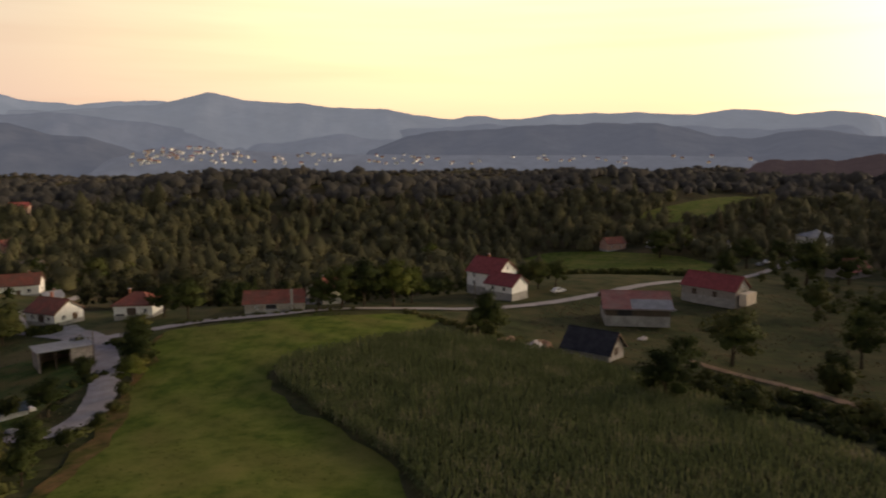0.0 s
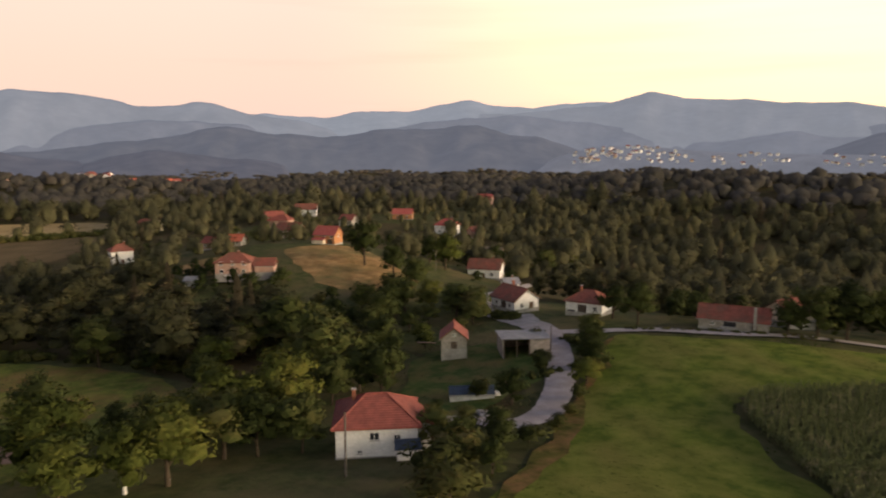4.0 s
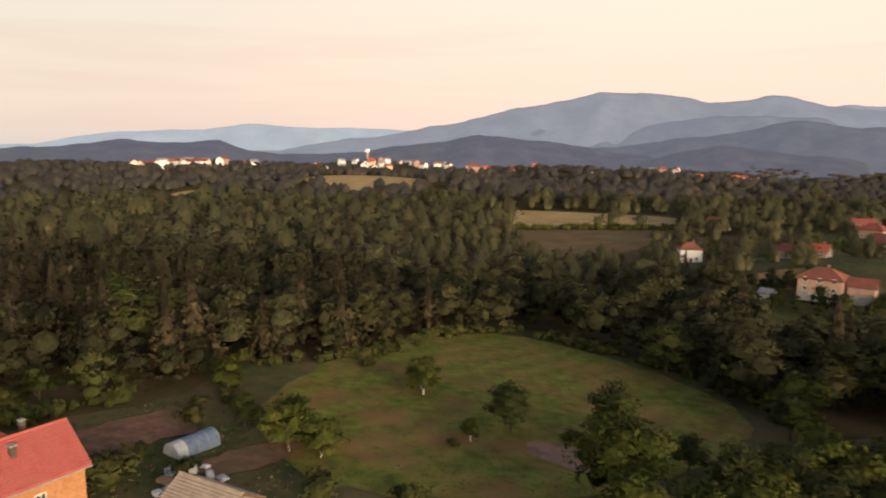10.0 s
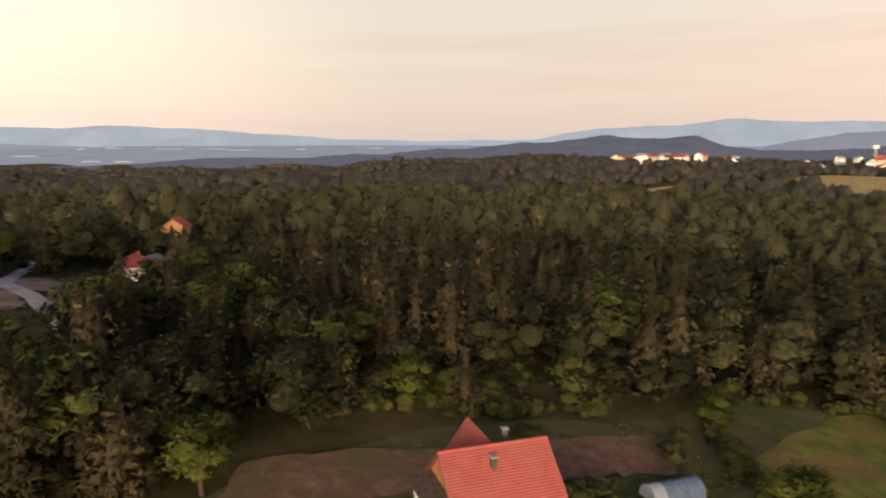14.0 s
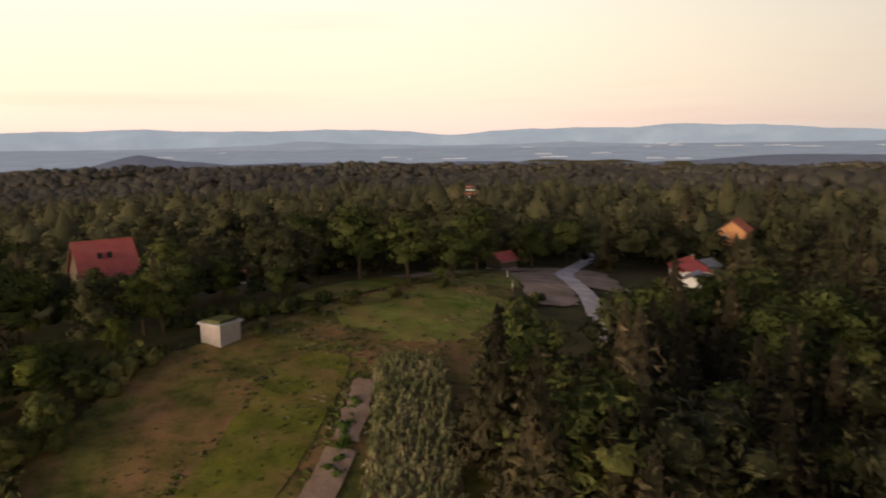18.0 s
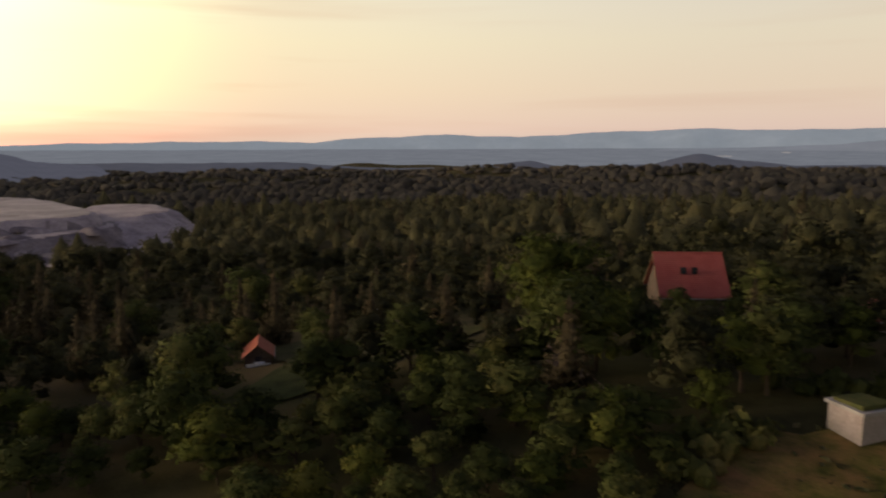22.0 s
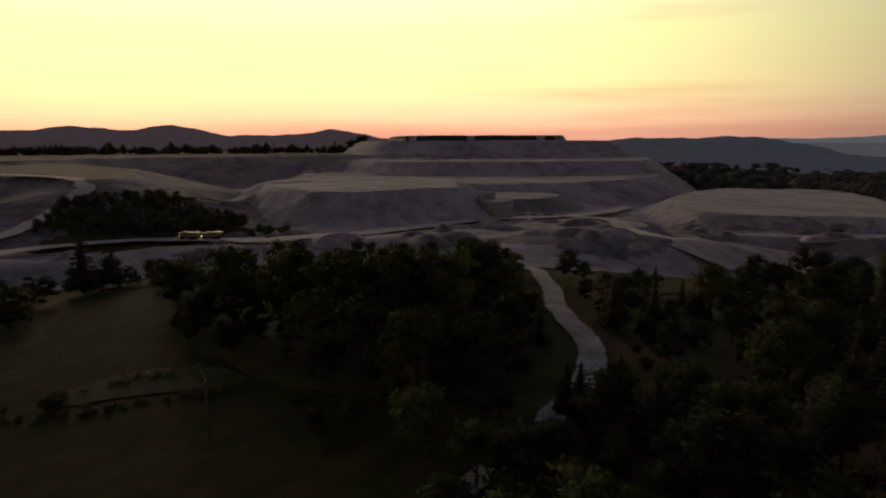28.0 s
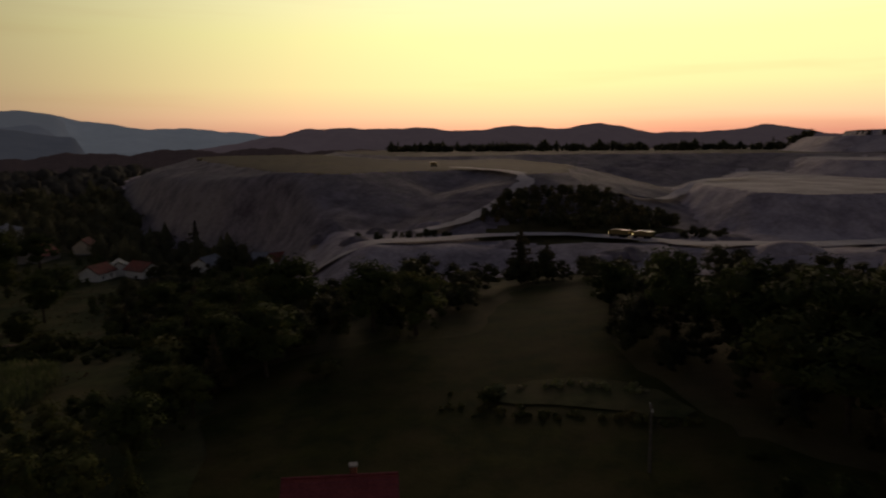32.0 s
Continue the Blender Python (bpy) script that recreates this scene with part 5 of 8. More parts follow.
def free(pts):
    ok = np.ones(len(pts), bool)
    for poly in OPEN:
        lo, hi = poly.min(0), poly.max(0)
        m = ok & (pts >= lo).all(1) & (pts <= hi).all(1)
        if m.any():
            idx = np.flatnonzero(m)
            ok[idx[inside(pts[idx], poly)]] = False
    for x, y, r in CLEAR_SPOTS:
        ok &= np.hypot(pts[:, 0] - x, pts[:, 1] - y) > r
    return ok


def density(x, y):
    """Share of trees that stand: thin on the hamlet's hill, with glades here and there."""
    hamlet = 0.75 * np.exp(-(((x + 270) / 75) ** 2 + ((y - 290) / 150) ** 2) ** 2)
    glade = 0.5 + 0.5 * np.sin(x / 47 + 2 * np.sin(y / 71)) * np.sin(y / 39 + 1.3 * np.sin(x / 83))
    town_share = 0.8 * np.exp(-((x + 1130) / 260) ** 2 - ((y - 60) / 330) ** 2) + 0.7 * np.exp(-((x + 920) / 160) ** 2 - ((y - 600) / 160) ** 2)
    return (1 - hamlet) * (1 - town_share) * np.clip(1.25 - 0.75 * glade * np.clip((np.hypot(x + 20, y) - 150) / 300, 0, 1), 0, 1)


def scatter(rng, n, r0, r1, centre=(-20, 0)):
    r = np.sqrt(rng.uniform(r0 * r0, r1 * r1, n))
    a = rng.uniform(0, 2 * np.pi, n)
    p = np.column_stack([centre[0] + r * np.cos(a), centre[1] + r * np.sin(a)])
    p = p[free(p)]
    thin = rng.uniform(size=len(p)) < density(p[:, 0], p[:, 1])
    return p[thin]


def pine_share(x, y):
    """Pines stand mainly in the south-west wood and along its edge."""
    return 0.03 + 0.82 * np.exp(-(((x + 172) / 80) ** 2 + ((y + 58) / 62) ** 2)) + 0.5 * np.exp(-(((x - 40) / 50) ** 2 + ((y + 110) / 50) ** 2))


def stature(x, y):
    """Tall in the south-west wood, scrubby towards the pit."""
    d = np.hypot(x + 20, y)
    near = 1 - 0.5 / (1 + np.exp(-(x - 15) / 14)) * np.exp(-np.clip(d - 150, 0, None) / 250)
    near = near * (1 - 0.45 * np.exp(-((x + 15) / 50) ** 2 - ((y + 120) / 40) ** 2))
    near = near * (1 - 0.5 * np.exp(-((x + 285) / 85) ** 2 - ((y - 275) / 130) ** 2)) * (1 - 0.45 * np.exp(-((x + 310) / 80) ** 2 - ((y - 125) / 55) ** 2))
    near = near * (1 - 0.5 * np.exp(-((x + 1130) / 260) ** 2 - ((y - 60) / 330) ** 2))
    near = near * (1 - 0.62 * np.exp(-((x + 150) / 34) ** 2 - ((y + 122) / 26) ** 2))
    near = near * (1 - 0.45 * np.exp(-((x + 40) / 16) ** 2 - ((y + 108) / 16) ** 2))
    return near * (1 - 0.25 * np.exp(-((y - 210) / 90) ** 2 - ((x + 100) / 220) ** 2))


def woodland(name, pts, templates, h0, h1, label, rng, material, wide=(0.85, 1.25), on_pit=False, pines=None):
    """Many trees joined: templates of (broad, conifer) meshes one unit high."""
    n = len(pts)
    z = (pit_form(pts)[0] if on_pit else heights(pts[:, 0], pts[:, 1])) - 0.5
    pine = rng.uniform(size=n) < pine_share(pts[:, 0], pts[:, 1])
    hh = rng.uniform(h0, h1, n) * np.where(pine, 1.3, 1.0) * (1 + 0.45 * rng.uniform(0, 1, n) ** 6) * stature(pts[:, 0], pts[:, 1])
    pick = rng.integers(0, 1000, n)
    turn = rng.uniform(0, 6.28, n)
    ww = hh * rng.uniform(*wide, n) * np.where(pine, 0.9, 1.0)
    vs, fs, ns, base, ob = [], [], [], 0, None
    for is_pine in (False, True):
        group = templates[int(is_pine)]
        for t, (tv, tf, tn) in enumerate(group):
            m = np.flatnonzero((pine == is_pine) & (pick % len(group) == t))
            if not len(m):
                continue
            c, s = np.cos(turn[m])[:, None], np.sin(turn[m])[:, None]
            x = (tv[None, :, 0] * c - tv[None, :, 1] * s) * ww[m][:, None] + pts[m, 0][:, None]
            y = (tv[None, :, 0] * s + tv[None, :, 1] * c) * ww[m][:, None] + pts[m, 1][:, None]
            zz = tv[None, :, 2] * hh[m][:, None] + z[m][:, None]
            vs.append(np.stack([x, y, zz], -1).reshape(-1, 3))
            ns.append(np.stack([tn[None, :, 0] * c - tn[None, :, 1] * s, tn[None, :, 0] * s + tn[None, :, 1] * c, np.repeat(tn[None, :, 2], len(m), 0)], -1).reshape(-1, 3))
            fs.append((tf[None] + (np.arange(len(m)) * len(tv))[:, None, None] + base).reshape(-1, 3))
            base += len(m) * len(tv)
        if vs and (is_pine or pines is not None):
            ob = big_mesh("pine_woods" if is_pine and pines is not None else name, np.concatenate(vs), np.concatenate(fs), pines if is_pine and pines is not None else material, True, np.concatenate(ns))
            tagged(ob, "stand of olive-brown pines in the mixed wood" if is_pine and pines is not None else label, "woods", kind="stuff")
            vs, fs, ns, base = [], [], [], 0
    return ob


def wood_template(kind, seed, leaves, leaf, detail):
    """A crown for the joined woods; detail: 2 clumps, 1 one dome with leaf sprays, 0 the plain dome."""
    rng = np.random.default_rng(seed)
    if kind == "conifer":
        cl = crown_clumps(rng, kind)
        v, f = bough_tiers(rng, 9, 7, 0.62) if detail == 2 else bough_tiers(rng, 7, 6, 0.7)
    elif detail == 2:
        cl = crown_clumps(rng, kind)[[0, 1, 3, 5, 6, 8, -2, -1]]
        v, f = lobes(cl, ICO1, rng, 0.6, 0.3)
    else:
        cl = np.array([(0, 0, 0.66, 0.27), (0.14, 0.05, 0.5, 0.24), (-0.12, 0.1, 0.48, 0.26), (0.0, -0.15, 0.42, 0.25)])
        v, f = dome(ICO1, rng, 0.21 if detail else 0.36)
    lift = np.array([0, 0, (0.0, 0.5, 0.9)[2 - detail]])   # far canopies are lit as one rolling surface
    if not leaves:
        nn = outward(v, rng, 0.12) + lift
        return v, f, nn / np.linalg.norm(nn, axis=1)[:, None]
    q = leaf_cloud(rng, leaves, leaf, cl, 3)
    nn = np.concatenate([leaf_normals(q, 3, cl, rng), outward(v, rng, 0.12)]) + lift
    nn /= np.linalg.norm(nn, axis=1)[:, None]
    return np.concatenate([q, v]), np.concatenate([np.arange(len(q)).reshape(-1, 3), f + len(q)]), nn


# ---- houses ----
def window(house, side, u, z, w, h, L, W, lit=False):
    """A framed window on one side of a house; u along the side, z its lower edge."""
    def box_on(shape, u0, u1, z0, z1, d0, d1):
        if side in ("front", "back"):
            y0, y1 = (-W / 2 - d1, -W / 2 - d0) if side == "front" else (W / 2 + d0, W / 2 + d1)
            return shape.box(u0, u1, y0, y1, z0, z1)
        x0, x1 = (-L / 2 - d1, -L / 2 - d0) if side == "left" else (L / 2 + d0, L / 2 + d1)
        return shape.box(x0, x1, u0, u1, z0, z1)
    fr = Shape()
    t = 0.09
    for a in ((u - w / 2, u + w / 2, z, z + t), (u - w / 2, u + w / 2, z + h - t, z + h), (u - w / 2, u - w / 2 + t, z + t, z + h - t), (u + w / 2 - t, u + w / 2, z + t, z + h - t), (u - 0.035, u + 0.035, z + t, z + h - t)):
        box_on(fr, *a, -0.05, 0.05)
    ob = fr.part("window", M["frame"], house)
    box_on(Shape(), u - w / 2 + t, u + w / 2 - t, z + t, z + h - t, -0.08, 0.015).part("pane", M["lit"] if lit else M["glass"], ob, "dark glass")
    box_on(Shape(), u - w / 2 - 0.08, u + w / 2 + 0.08, z - 0.08, z, -0.02, 0.14).part("sill", M["concrete"], ob)


def opening(house, side, u, w, h, L, W, material, name="door"):
    s = Shape()
    if side in ("front", "back"):
        y = -W / 2 if side == "front" else W / 2
        s.box(u - w / 2, u + w / 2, y - 0.04, y + 0.04, 0, h)
    else:
        x = -L / 2 if side == "left" else L / 2
        s.box(x - 0.04, x + 0.04, u - w / 2, u + w / 2, 0, h)
    return s.part(name, material, house)


def chimney(house, x, y, z0, z1, size=0.5, material="brick"):
    c = Shape().box(x - size / 2, x + size / 2, y - size / 2, y + size / 2, z0, z1).part("chimney", M[material], house)
    Shape().box(x - size / 2 - 0.08, x + size / 2 + 0.08, y - size / 2 - 0.08, y + size / 2 + 0.08, z1, z1 + 0.12).part("cap", M["concrete"], c)


def gable_roof(house, L, W, h, rise, over, material, t=0.2, end=None):
    """Two tiled slopes, ridge cap and bargeboards; the ridge runs along x."""
    k = rise / (W / 2)
    ex = L / 2 + (over if end is None else end)
    for s in (-1, 1):
        y1, z1 = s * (W / 2 + over), h - k * over
        q = [(-ex, 0, h + rise + 0.12), (ex, 0, h + rise + 0.12), (ex, y1, z1 + 0.12), (-ex, y1, z1 + 0.12)]
        Shape().slab(q if s < 0 else q[::-1], t).part("roof_slope", M[material], house)
        Shape().box(-ex, ex, y1 - 0.06 if s < 0 else y1, y1 if s < 0 else y1 + 0.06, z1 - 0.18, z1 - 0.06).part("gutter", M["grey_sheet"], house)
        for x in (-ex, ex):
            b = Shape().add([(x - 0.03, 0, h + rise + 0.1), (x + 0.03, 0, h + rise + 0.1), (x + 0.03, y1, z1 + 0.1), (x - 0.03, y1, z1 + 0.1), (x - 0.03, 0, h + rise - 0.2), (x + 0.03, 0, h + rise - 0.2), (x + 0.03, y1, z1 - 0.2), (x - 0.03, y1, z1 - 0.2)],
                            [(0, 1, 2, 3), (7, 6, 5, 4), (0, 4, 5, 1), (2, 6, 7, 3), (1, 5, 6, 2), (0, 3, 7, 4)])
            b.part("bargeboard", M["door"], house)
    Shape().tube((-ex, 0, h + rise + 0.12), (ex, 0, h + rise + 0.12), 0.13, 0.13, 8).part("ridge_cap", M[material], house)


def gable_walls(house, L, W, h, rise, material, down=2.0):
    p = [(-W / 2, -down), (W / 2, -down), (W / 2, h), (0, h + rise), (-W / 2, h)]
    v = [(x, y, z) for x in (-L / 2, L / 2) for y, z in p]
    f = [(4, 3, 2, 1, 0), (5, 6, 7, 8, 9)] + [(i, (i + 1) % 5, (i + 1) % 5 + 5, i + 5) for i in range(5)]
    link("wall", v, f, M[material], house)


def hip_roof(house, L, W, h, rise, over, material, t=0.2):
    a, b = L / 2 + over, W / 2 + over
    r = max(0.3, L / 2 - W / 2 * 0.85)
    k = over * rise / (W / 2)
    e, z = h - k * 0.4 + 0.1, h + rise + 0.1
    for q in ([(-r, 0, z), (r, 0, z), (a, -b, e), (-a, -b, e)][::1], [(r, 0, z), (-r, 0, z), (-a, b, e), (a, b, e)]):
        Shape().slab(q, t).part("roof_slope", M[material], house)
    for s in (-1, 1):
        q = [(s * r, 0, z), (s * a, s * b, e), (s * a, -s * b, e)]
        Shape().slab(q, t).part("roof_slope", M[material], house)
        for y in (-b, b):
            Shape().tube((s * r, 0, z), (s * a, y, e), 0.12, 0.12, 6).part("hip_cap", M[material], house)
    Shape().tube((-r, 0, z), (r, 0, z), 0.13, 0.13, 8).part("ridge_cap", M[material], house)


def box_walls(house, L, W, h, material, down=2.0):
    Shape().box(-L / 2, L / 2, -W / 2, W / 2, -down, h).part("wall", M[material], house)


def plinth(house, L, W, material="concrete", h=0.45):
    Shape().box(-L / 2 - 0.05, L / 2 + 0.05, -W / 2 - 0.05, W / 2 + 0.05, -2.1, h).part("plinth", M[material], house)


def building(name, x, y, turn, L, W, h, rise, wall, roof, label, category="house", hip=False, over=0.5, base=None, windows=(), doors=(), stacks=(), group=""):
    """A house with its base at the ground; turn: degrees of the ridge's line from x."""
    z = ground_at(x, y) if base is None else base
    ob = thing(name, x, y, z, turn, label, category, group)
    CLEAR_SPOTS.append((x, y, max(L, W) * 0.75 + 2))
    if hip:
        box_walls(ob, L, W, h, wall)
        hip_roof(ob, L, W, h, rise, over, roof)
    else:
        gable_walls(ob, L, W, h, rise, wall)
        gable_roof(ob, L, W, h, rise, over, roof)
    plinth(ob, L, W)
    for side, u, zz, w, hh in windows:
        window(ob, side, u, zz, w, hh, L, W)
    for side, u, w, hh, m in doors:
        opening(ob, side, u, w, hh, L, W, M[m])
    for cx, cy, top in stacks:
        k = h + rise * (1 - abs(cy) / (W / 2))
        chimney(ob, cx, cy, k - 0.6, h + rise + top)
    return ob


# the white house with a hipped roof by the road
hip = building("hip_roofed_house", -67.0, 75.0, 40, 10.4, 9.2, 4.4, 2.7, "white_wall", "red_tile", "white house with a red hipped tile roof", hip=True, base=1.0,
               windows=[("front", -0.3, 2.6, 1.3, 1.1), ("front", -2.2, 0.9, 0.7, 0.5), ("front", 2.6, 2.4, 0.9, 0.9), ("left", 0, 2.2, 1.2, 1.1)], doors=[("right", 1.5, 1.0, 2.0, "door")], stacks=[(-3.0, 0.6, 0.5)])
Shape().slab([(2.2, -4.5, 2.7), (5.6, -4.5, 2.7), (5.6, -6.6, 2.1), (2.2, -6.6, 2.1)], 0.12).part("lean_to_roof", M["blue_sheet"], hip, "dark blue-black sheet lean-to roof")
Shape().box(2.5, 5.3, -6.4, -4.5, -2, 2.1).part("lean_to_wall", M["white_wall"], hip)
Shape().box(5.2, 7.0, -2.8, 2.6, -2, 3.9).part("annex_wall", M["white_wall"], hip)
Shape().slab([(4.6, -3.1, 4.9), (4.6, 2.9, 4.9), (7.4, 2.9, 3.9), (7.4, -3.1, 3.9)][::-1], 0.2).part("annex_roof", M["red_tile"], hip)

building("small_shed", -85.6, 121, 124, 6, 5, 2.7, 2.0, "stone_wall", "red_tile", "small block shed with an orange tile roof", "shed", base=0.4, over=0.4, doors=[("left", 0, 1.2, 1.9, "dark_wood")], windows=[("left", 0, 2.9, 0.7, 0.6)])
Shape().slab([(-92, 117, 1.2), (-88.5, 118.5, 1.2), (-89, 119.6, 1.1), (-92.5, 118, 1.1)], 0.1).part("old_plank", M["dirt"])
tagged(bpy.data.objects["old_plank"], "low pile of old planks beside a shed", "planks")

shed = thing("open_shed", -73, 127, 0.2, 38, "open-fronted shed with a grey sheet roof", "shed")
CLEAR_SPOTS.append((-73, 127, 8))
Shape().slab([(-5, 4.4, 3.1), (-5, -4.2, 3.6), (5, -4.2, 3.6), (5, 4.4, 3.1)][::-1], 0.12).part("roof_sheet", M["grey_sheet"], shed)
Shape().box(-4.6, -4.3, -3.8, 4, -1.5, 3.0).part("side_wall", M["stone_wall"], shed)
Shape().box(0.8, 4.6, -3.8, -3.5, -1.5, 3.4).part("front_wall", M["stone_wall"], shed)
Shape().box(4.3, 4.6, -3.5, 4, -1.5, 3.0).part("side_wall", M["stone_wall"], shed)
Shape().box(-4.3, 4.3, 3.7, 4, -1.5, 2.95).part("back_wall", M["dark_wood"], shed)
for px_ in (-4.3, -1.8, 0.6):
    Shape().box(px_ - 0.1, px_ + 0.1, -3.9, -3.7, -1.5, 3.45).part("post", M["dark_wood"], shed)


def tunnel(x, y, turn, L, W, H, cover, ends, label, base=None):
    """A long low greenhouse: arched film over hoops, end walls."""
    ob = thing("greenhouse", x, y, ground_at(x, y) if base is None else base, turn, label, "greenhouse")
    CLEAR_SPOTS.append((x, y, L * 0.6))
    n = 9
    arc = [(W / 2 * math.cos(math.pi * i / (n - 1)), H * math.sin(math.pi * i / (n - 1)) ** 0.7) for i in range(n)]
    for k in range(4):
        x0, x1 = -L / 2 + k * L / 4 + 0.02, -L / 2 + (k + 1) * L / 4 - 0.02
        v = [(xx, a, b) for xx in (x0, x1) for a, b in arc] + [(xx, a * 0.98, b * 0.97) for xx in (x0, x1) for a, b in arc]
        f = [(i, i + 1, i + 1 + n, i + n) for i in range(n - 1)] + [(i + 2 * n, i + 3 * n, i + 1 + 3 * n, i + 1 + 2 * n) for i in range(n - 1)]
        link("film_panel", v, f, M[cover if k else ends], ob)
    for s in (-1, 1):
        v = [(s * L / 2, a, b) for a, b in arc] + [(s * (L / 2 - 0.05), a, b) for a, b in arc]
        link("end_wall", v, [tuple(range(n)), tuple(range(2 * n - 1, n - 1, -1))], M[ends], ob)
    for k in range(5):
        s = Shape()
        for i in range(n - 1):
            s.tube((-L / 2 + k * L / 4, arc[i][0] * 1.01, arc[i][1] * 1.01), (-L / 2 + k * L / 4, arc[i + 1][0] * 1.01, arc[i + 1][1] * 1.01), 0.03, 0.03, 4)
        s.part("hoop", M["grey_sheet"], ob)
    return ob


cold = thing("cold_frame", -68, 100, ground_at(-68, 100), 38, "low long shelter with a dark blue roof", "shelter")
Shape().box(-3.6, 3.6, -1.4, 1.4, -0.8, 1.3).part("body", M["film_sheet"], cold, "pale plastic sides")
gable_roof(cold, 7.2, 2.8, 1.3, 0.8, 0.15, "blue_sheet", 0.06)
Shape().box(3.9, 4.8, -0.6, 0.6, -0.6, 1.2).part("water_tank", M["frame"], cold, "white plastic tank")

building("gabled_house", -95, 163.5, -22, 9.5, 8, 2.9, 2.6, "white_wall", "old_tile", "low white house with a brown-red gable roof", windows=[("right", -1.6, 0.9, 1.1, 1.1), ("front", -2.6, 0.9, 1.0, 1.1), ("front", 2.8, 0.9, 1.0, 1.1)],
         doors=[("front", 0.3, 2.0, 2.2, "dark_wood"), ("right", 1.6, 1.4, 2.0, "door")], stacks=[(-1.6, 0.8, 1.3)], base=-0.6)
building("cottage", -75, 165, 4, 9, 8, 3.0, 2.3, "white_wall", "old_tile", "small white cottage with a hipped tile roof", hip=True, windows=[("front", 2.8, 1.0, 1.0, 1.1)], doors=[("front", -0.4, 2.2, 2.3, "dark_wood"), ("front", -3.2, 2.0, 0.8, "black_roof")], stacks=[(-2.2, 0.5, 0.8)], base=0.6)
long_house = building("farm_building", -40.5, 161, 8, 13.5, 6.5, 2.6, 2.1, "stone_wall", "old_tile", "long low farm building with a red tile roof", "farm building", base=2.2, doors=[("front", -0.6, 2.4, 2.2, "black_roof"), ("front", 4.2, 0.9, 1.9, "door")], windows=[("front", -4, 1.0, 0.9, 0.8)])
chimney(long_house, 4.2, -3.7, 0, 5.4, 0.55, "concrete")
Shape().box(-2.2, 1.0, -4.6, -3.3, -1, 1.0).part("water_trough", M["concrete"], long_house, "pale concrete trough")
building("house_behind_trees", -33, 184, 60, 9, 7, 2.6, 2.4, "cream_wall", "old_tile", "cream house half hidden by trees", base=0.2, stacks=[(1, 0.5, 0.8)])
white = building("white_house", 14.5, 204, -42, 11.5, 9.5, 5.0, 3.6, "white_wall", "maroon_tile", "white two-storey house with a maroon tile roof", base=-1.0,
                 windows=[("right", -2, 1.0, 1.1, 1.2), ("right", 2, 1.0, 1.1, 1.2), ("right", 0, 5.6, 1.0, 1.1), ("right", -2.2, 3.4, 1.1, 1.2), ("front", -3, 3.2, 1.0, 1.2), ("front", -3, 0.9, 1.0, 1.2)], stacks=[(-2, 1, 0.8)])
Shape().box(5.75, 6.9, -4.2, 4.2, 2.6, 2.8).part("balcony", M["concrete"], white)
Shape().box(6.8, 6.88, -4.2, 4.2, 2.8, 3.7).part("balcony_rail", M["frame"], white)
building("white_annex", 18, 194.5, -42, 9.5, 7.5, 2.8, 2.5, "white_wall", "maroon_tile", "white single-storey annex with a maroon roof", base=-0.8, windows=[("front", -2, 1, 1.2, 1.1), ("front", 2, 1, 1.2, 1.1)])
barn = building("barn", 47, 166, -8, 15, 13, 2.6, 2.6, "dark_wood", "faded_red", "large low barn with a faded red roof", "barn", base=-0.2, over=0.8, doors=[("front", -3, 3.4, 2.3, "black_roof"), ("left", 0, 3.2, 2.4, "black_roof")])
Shape().slab([(-1.5, -3.6, 4.0), (8.2, -3.6, 4.0), (8.2, -7.5, 2.45), (-1.5, -7.5, 2.45)], 0.08).part("patch_sheet", M["grey_sheet"], barn, "grey sheet patch on the lower roof")
stable = building("stable", 76.5, 190, -48, 15.5, 8.5, 3.0, 3.2, "stone_wall", "maroon_tile", "long stable with a maroon tile roof", "stable", base=-1.4, windows=[("right", 0, 3.3, 0.9, 0.9)], doors=[("front", -4, 1.4, 2.0, "dark_wood"), ("front", 2, 1.2, 2.0, "dark_wood"), ("right", 1.6, 2.2, 2.2, "black_roof")])
Shape().box(8.5, 10.5, -3.4, 2.6, -1, 2.2).part("lean_to", M["cream_wall"], stable)
building("black_shed", 29.2, 130.5, -37, 9.5, 7, 1.7, 3.0, "stone_wall", "black_roof", "shed with a steep black tarred roof", "shed", base=0.2, over=0.6, doors=[("right", 0, 1.6, 1.8, "dark_wood")])
temple = building("domed_house", 185, 338, 10, 13, 12, 6, 2.6, "white_wall", "grey_sheet", "white building with a grey pyramid roof", hip=True, windows=[("front", -3, 2, 1.2, 2), ("front", 3, 2, 1.2, 2), ("front", 0, 2, 1.2, 2)])
Shape().tube((0, 0, 7.4), (0, 0, 9.4), 2.4, 0.5, 12).part("lantern", M["grey_sheet"], temple)
building("red_roofed_house", 158, 264, 30, 14, 10, 3.2, 4.0, "stone_wall", "maroon_tile", "house with a deep red tile roof among trees", windows=[("right", 0, 3.6, 1.2, 1.2)])
building("roadside_house", 178, 262, 40, 10, 8, 4, 3, "cream_wall", "old_tile", "cream house beyond the lane")
building("distant_farm", 96, 386, 20, 12, 8, 4, 3, "pink_wall", "old_tile", "farmhouse at the field's far end", windows=[("front", -3, 1.4, 1, 1.2), ("front", 3, 1.4, 1, 1.2)])
for i, (bx, by) in enumerate(((118, 380), (136, 372), (150, 360))):
    building("outbuilding", bx, by, 15 + 20 * i, 8, 5, 2.4, 1.2, "white_wall", "grey_sheet", "low farm outbuilding with a grey roof", "outbuilding", group="outbuildings by the far field")

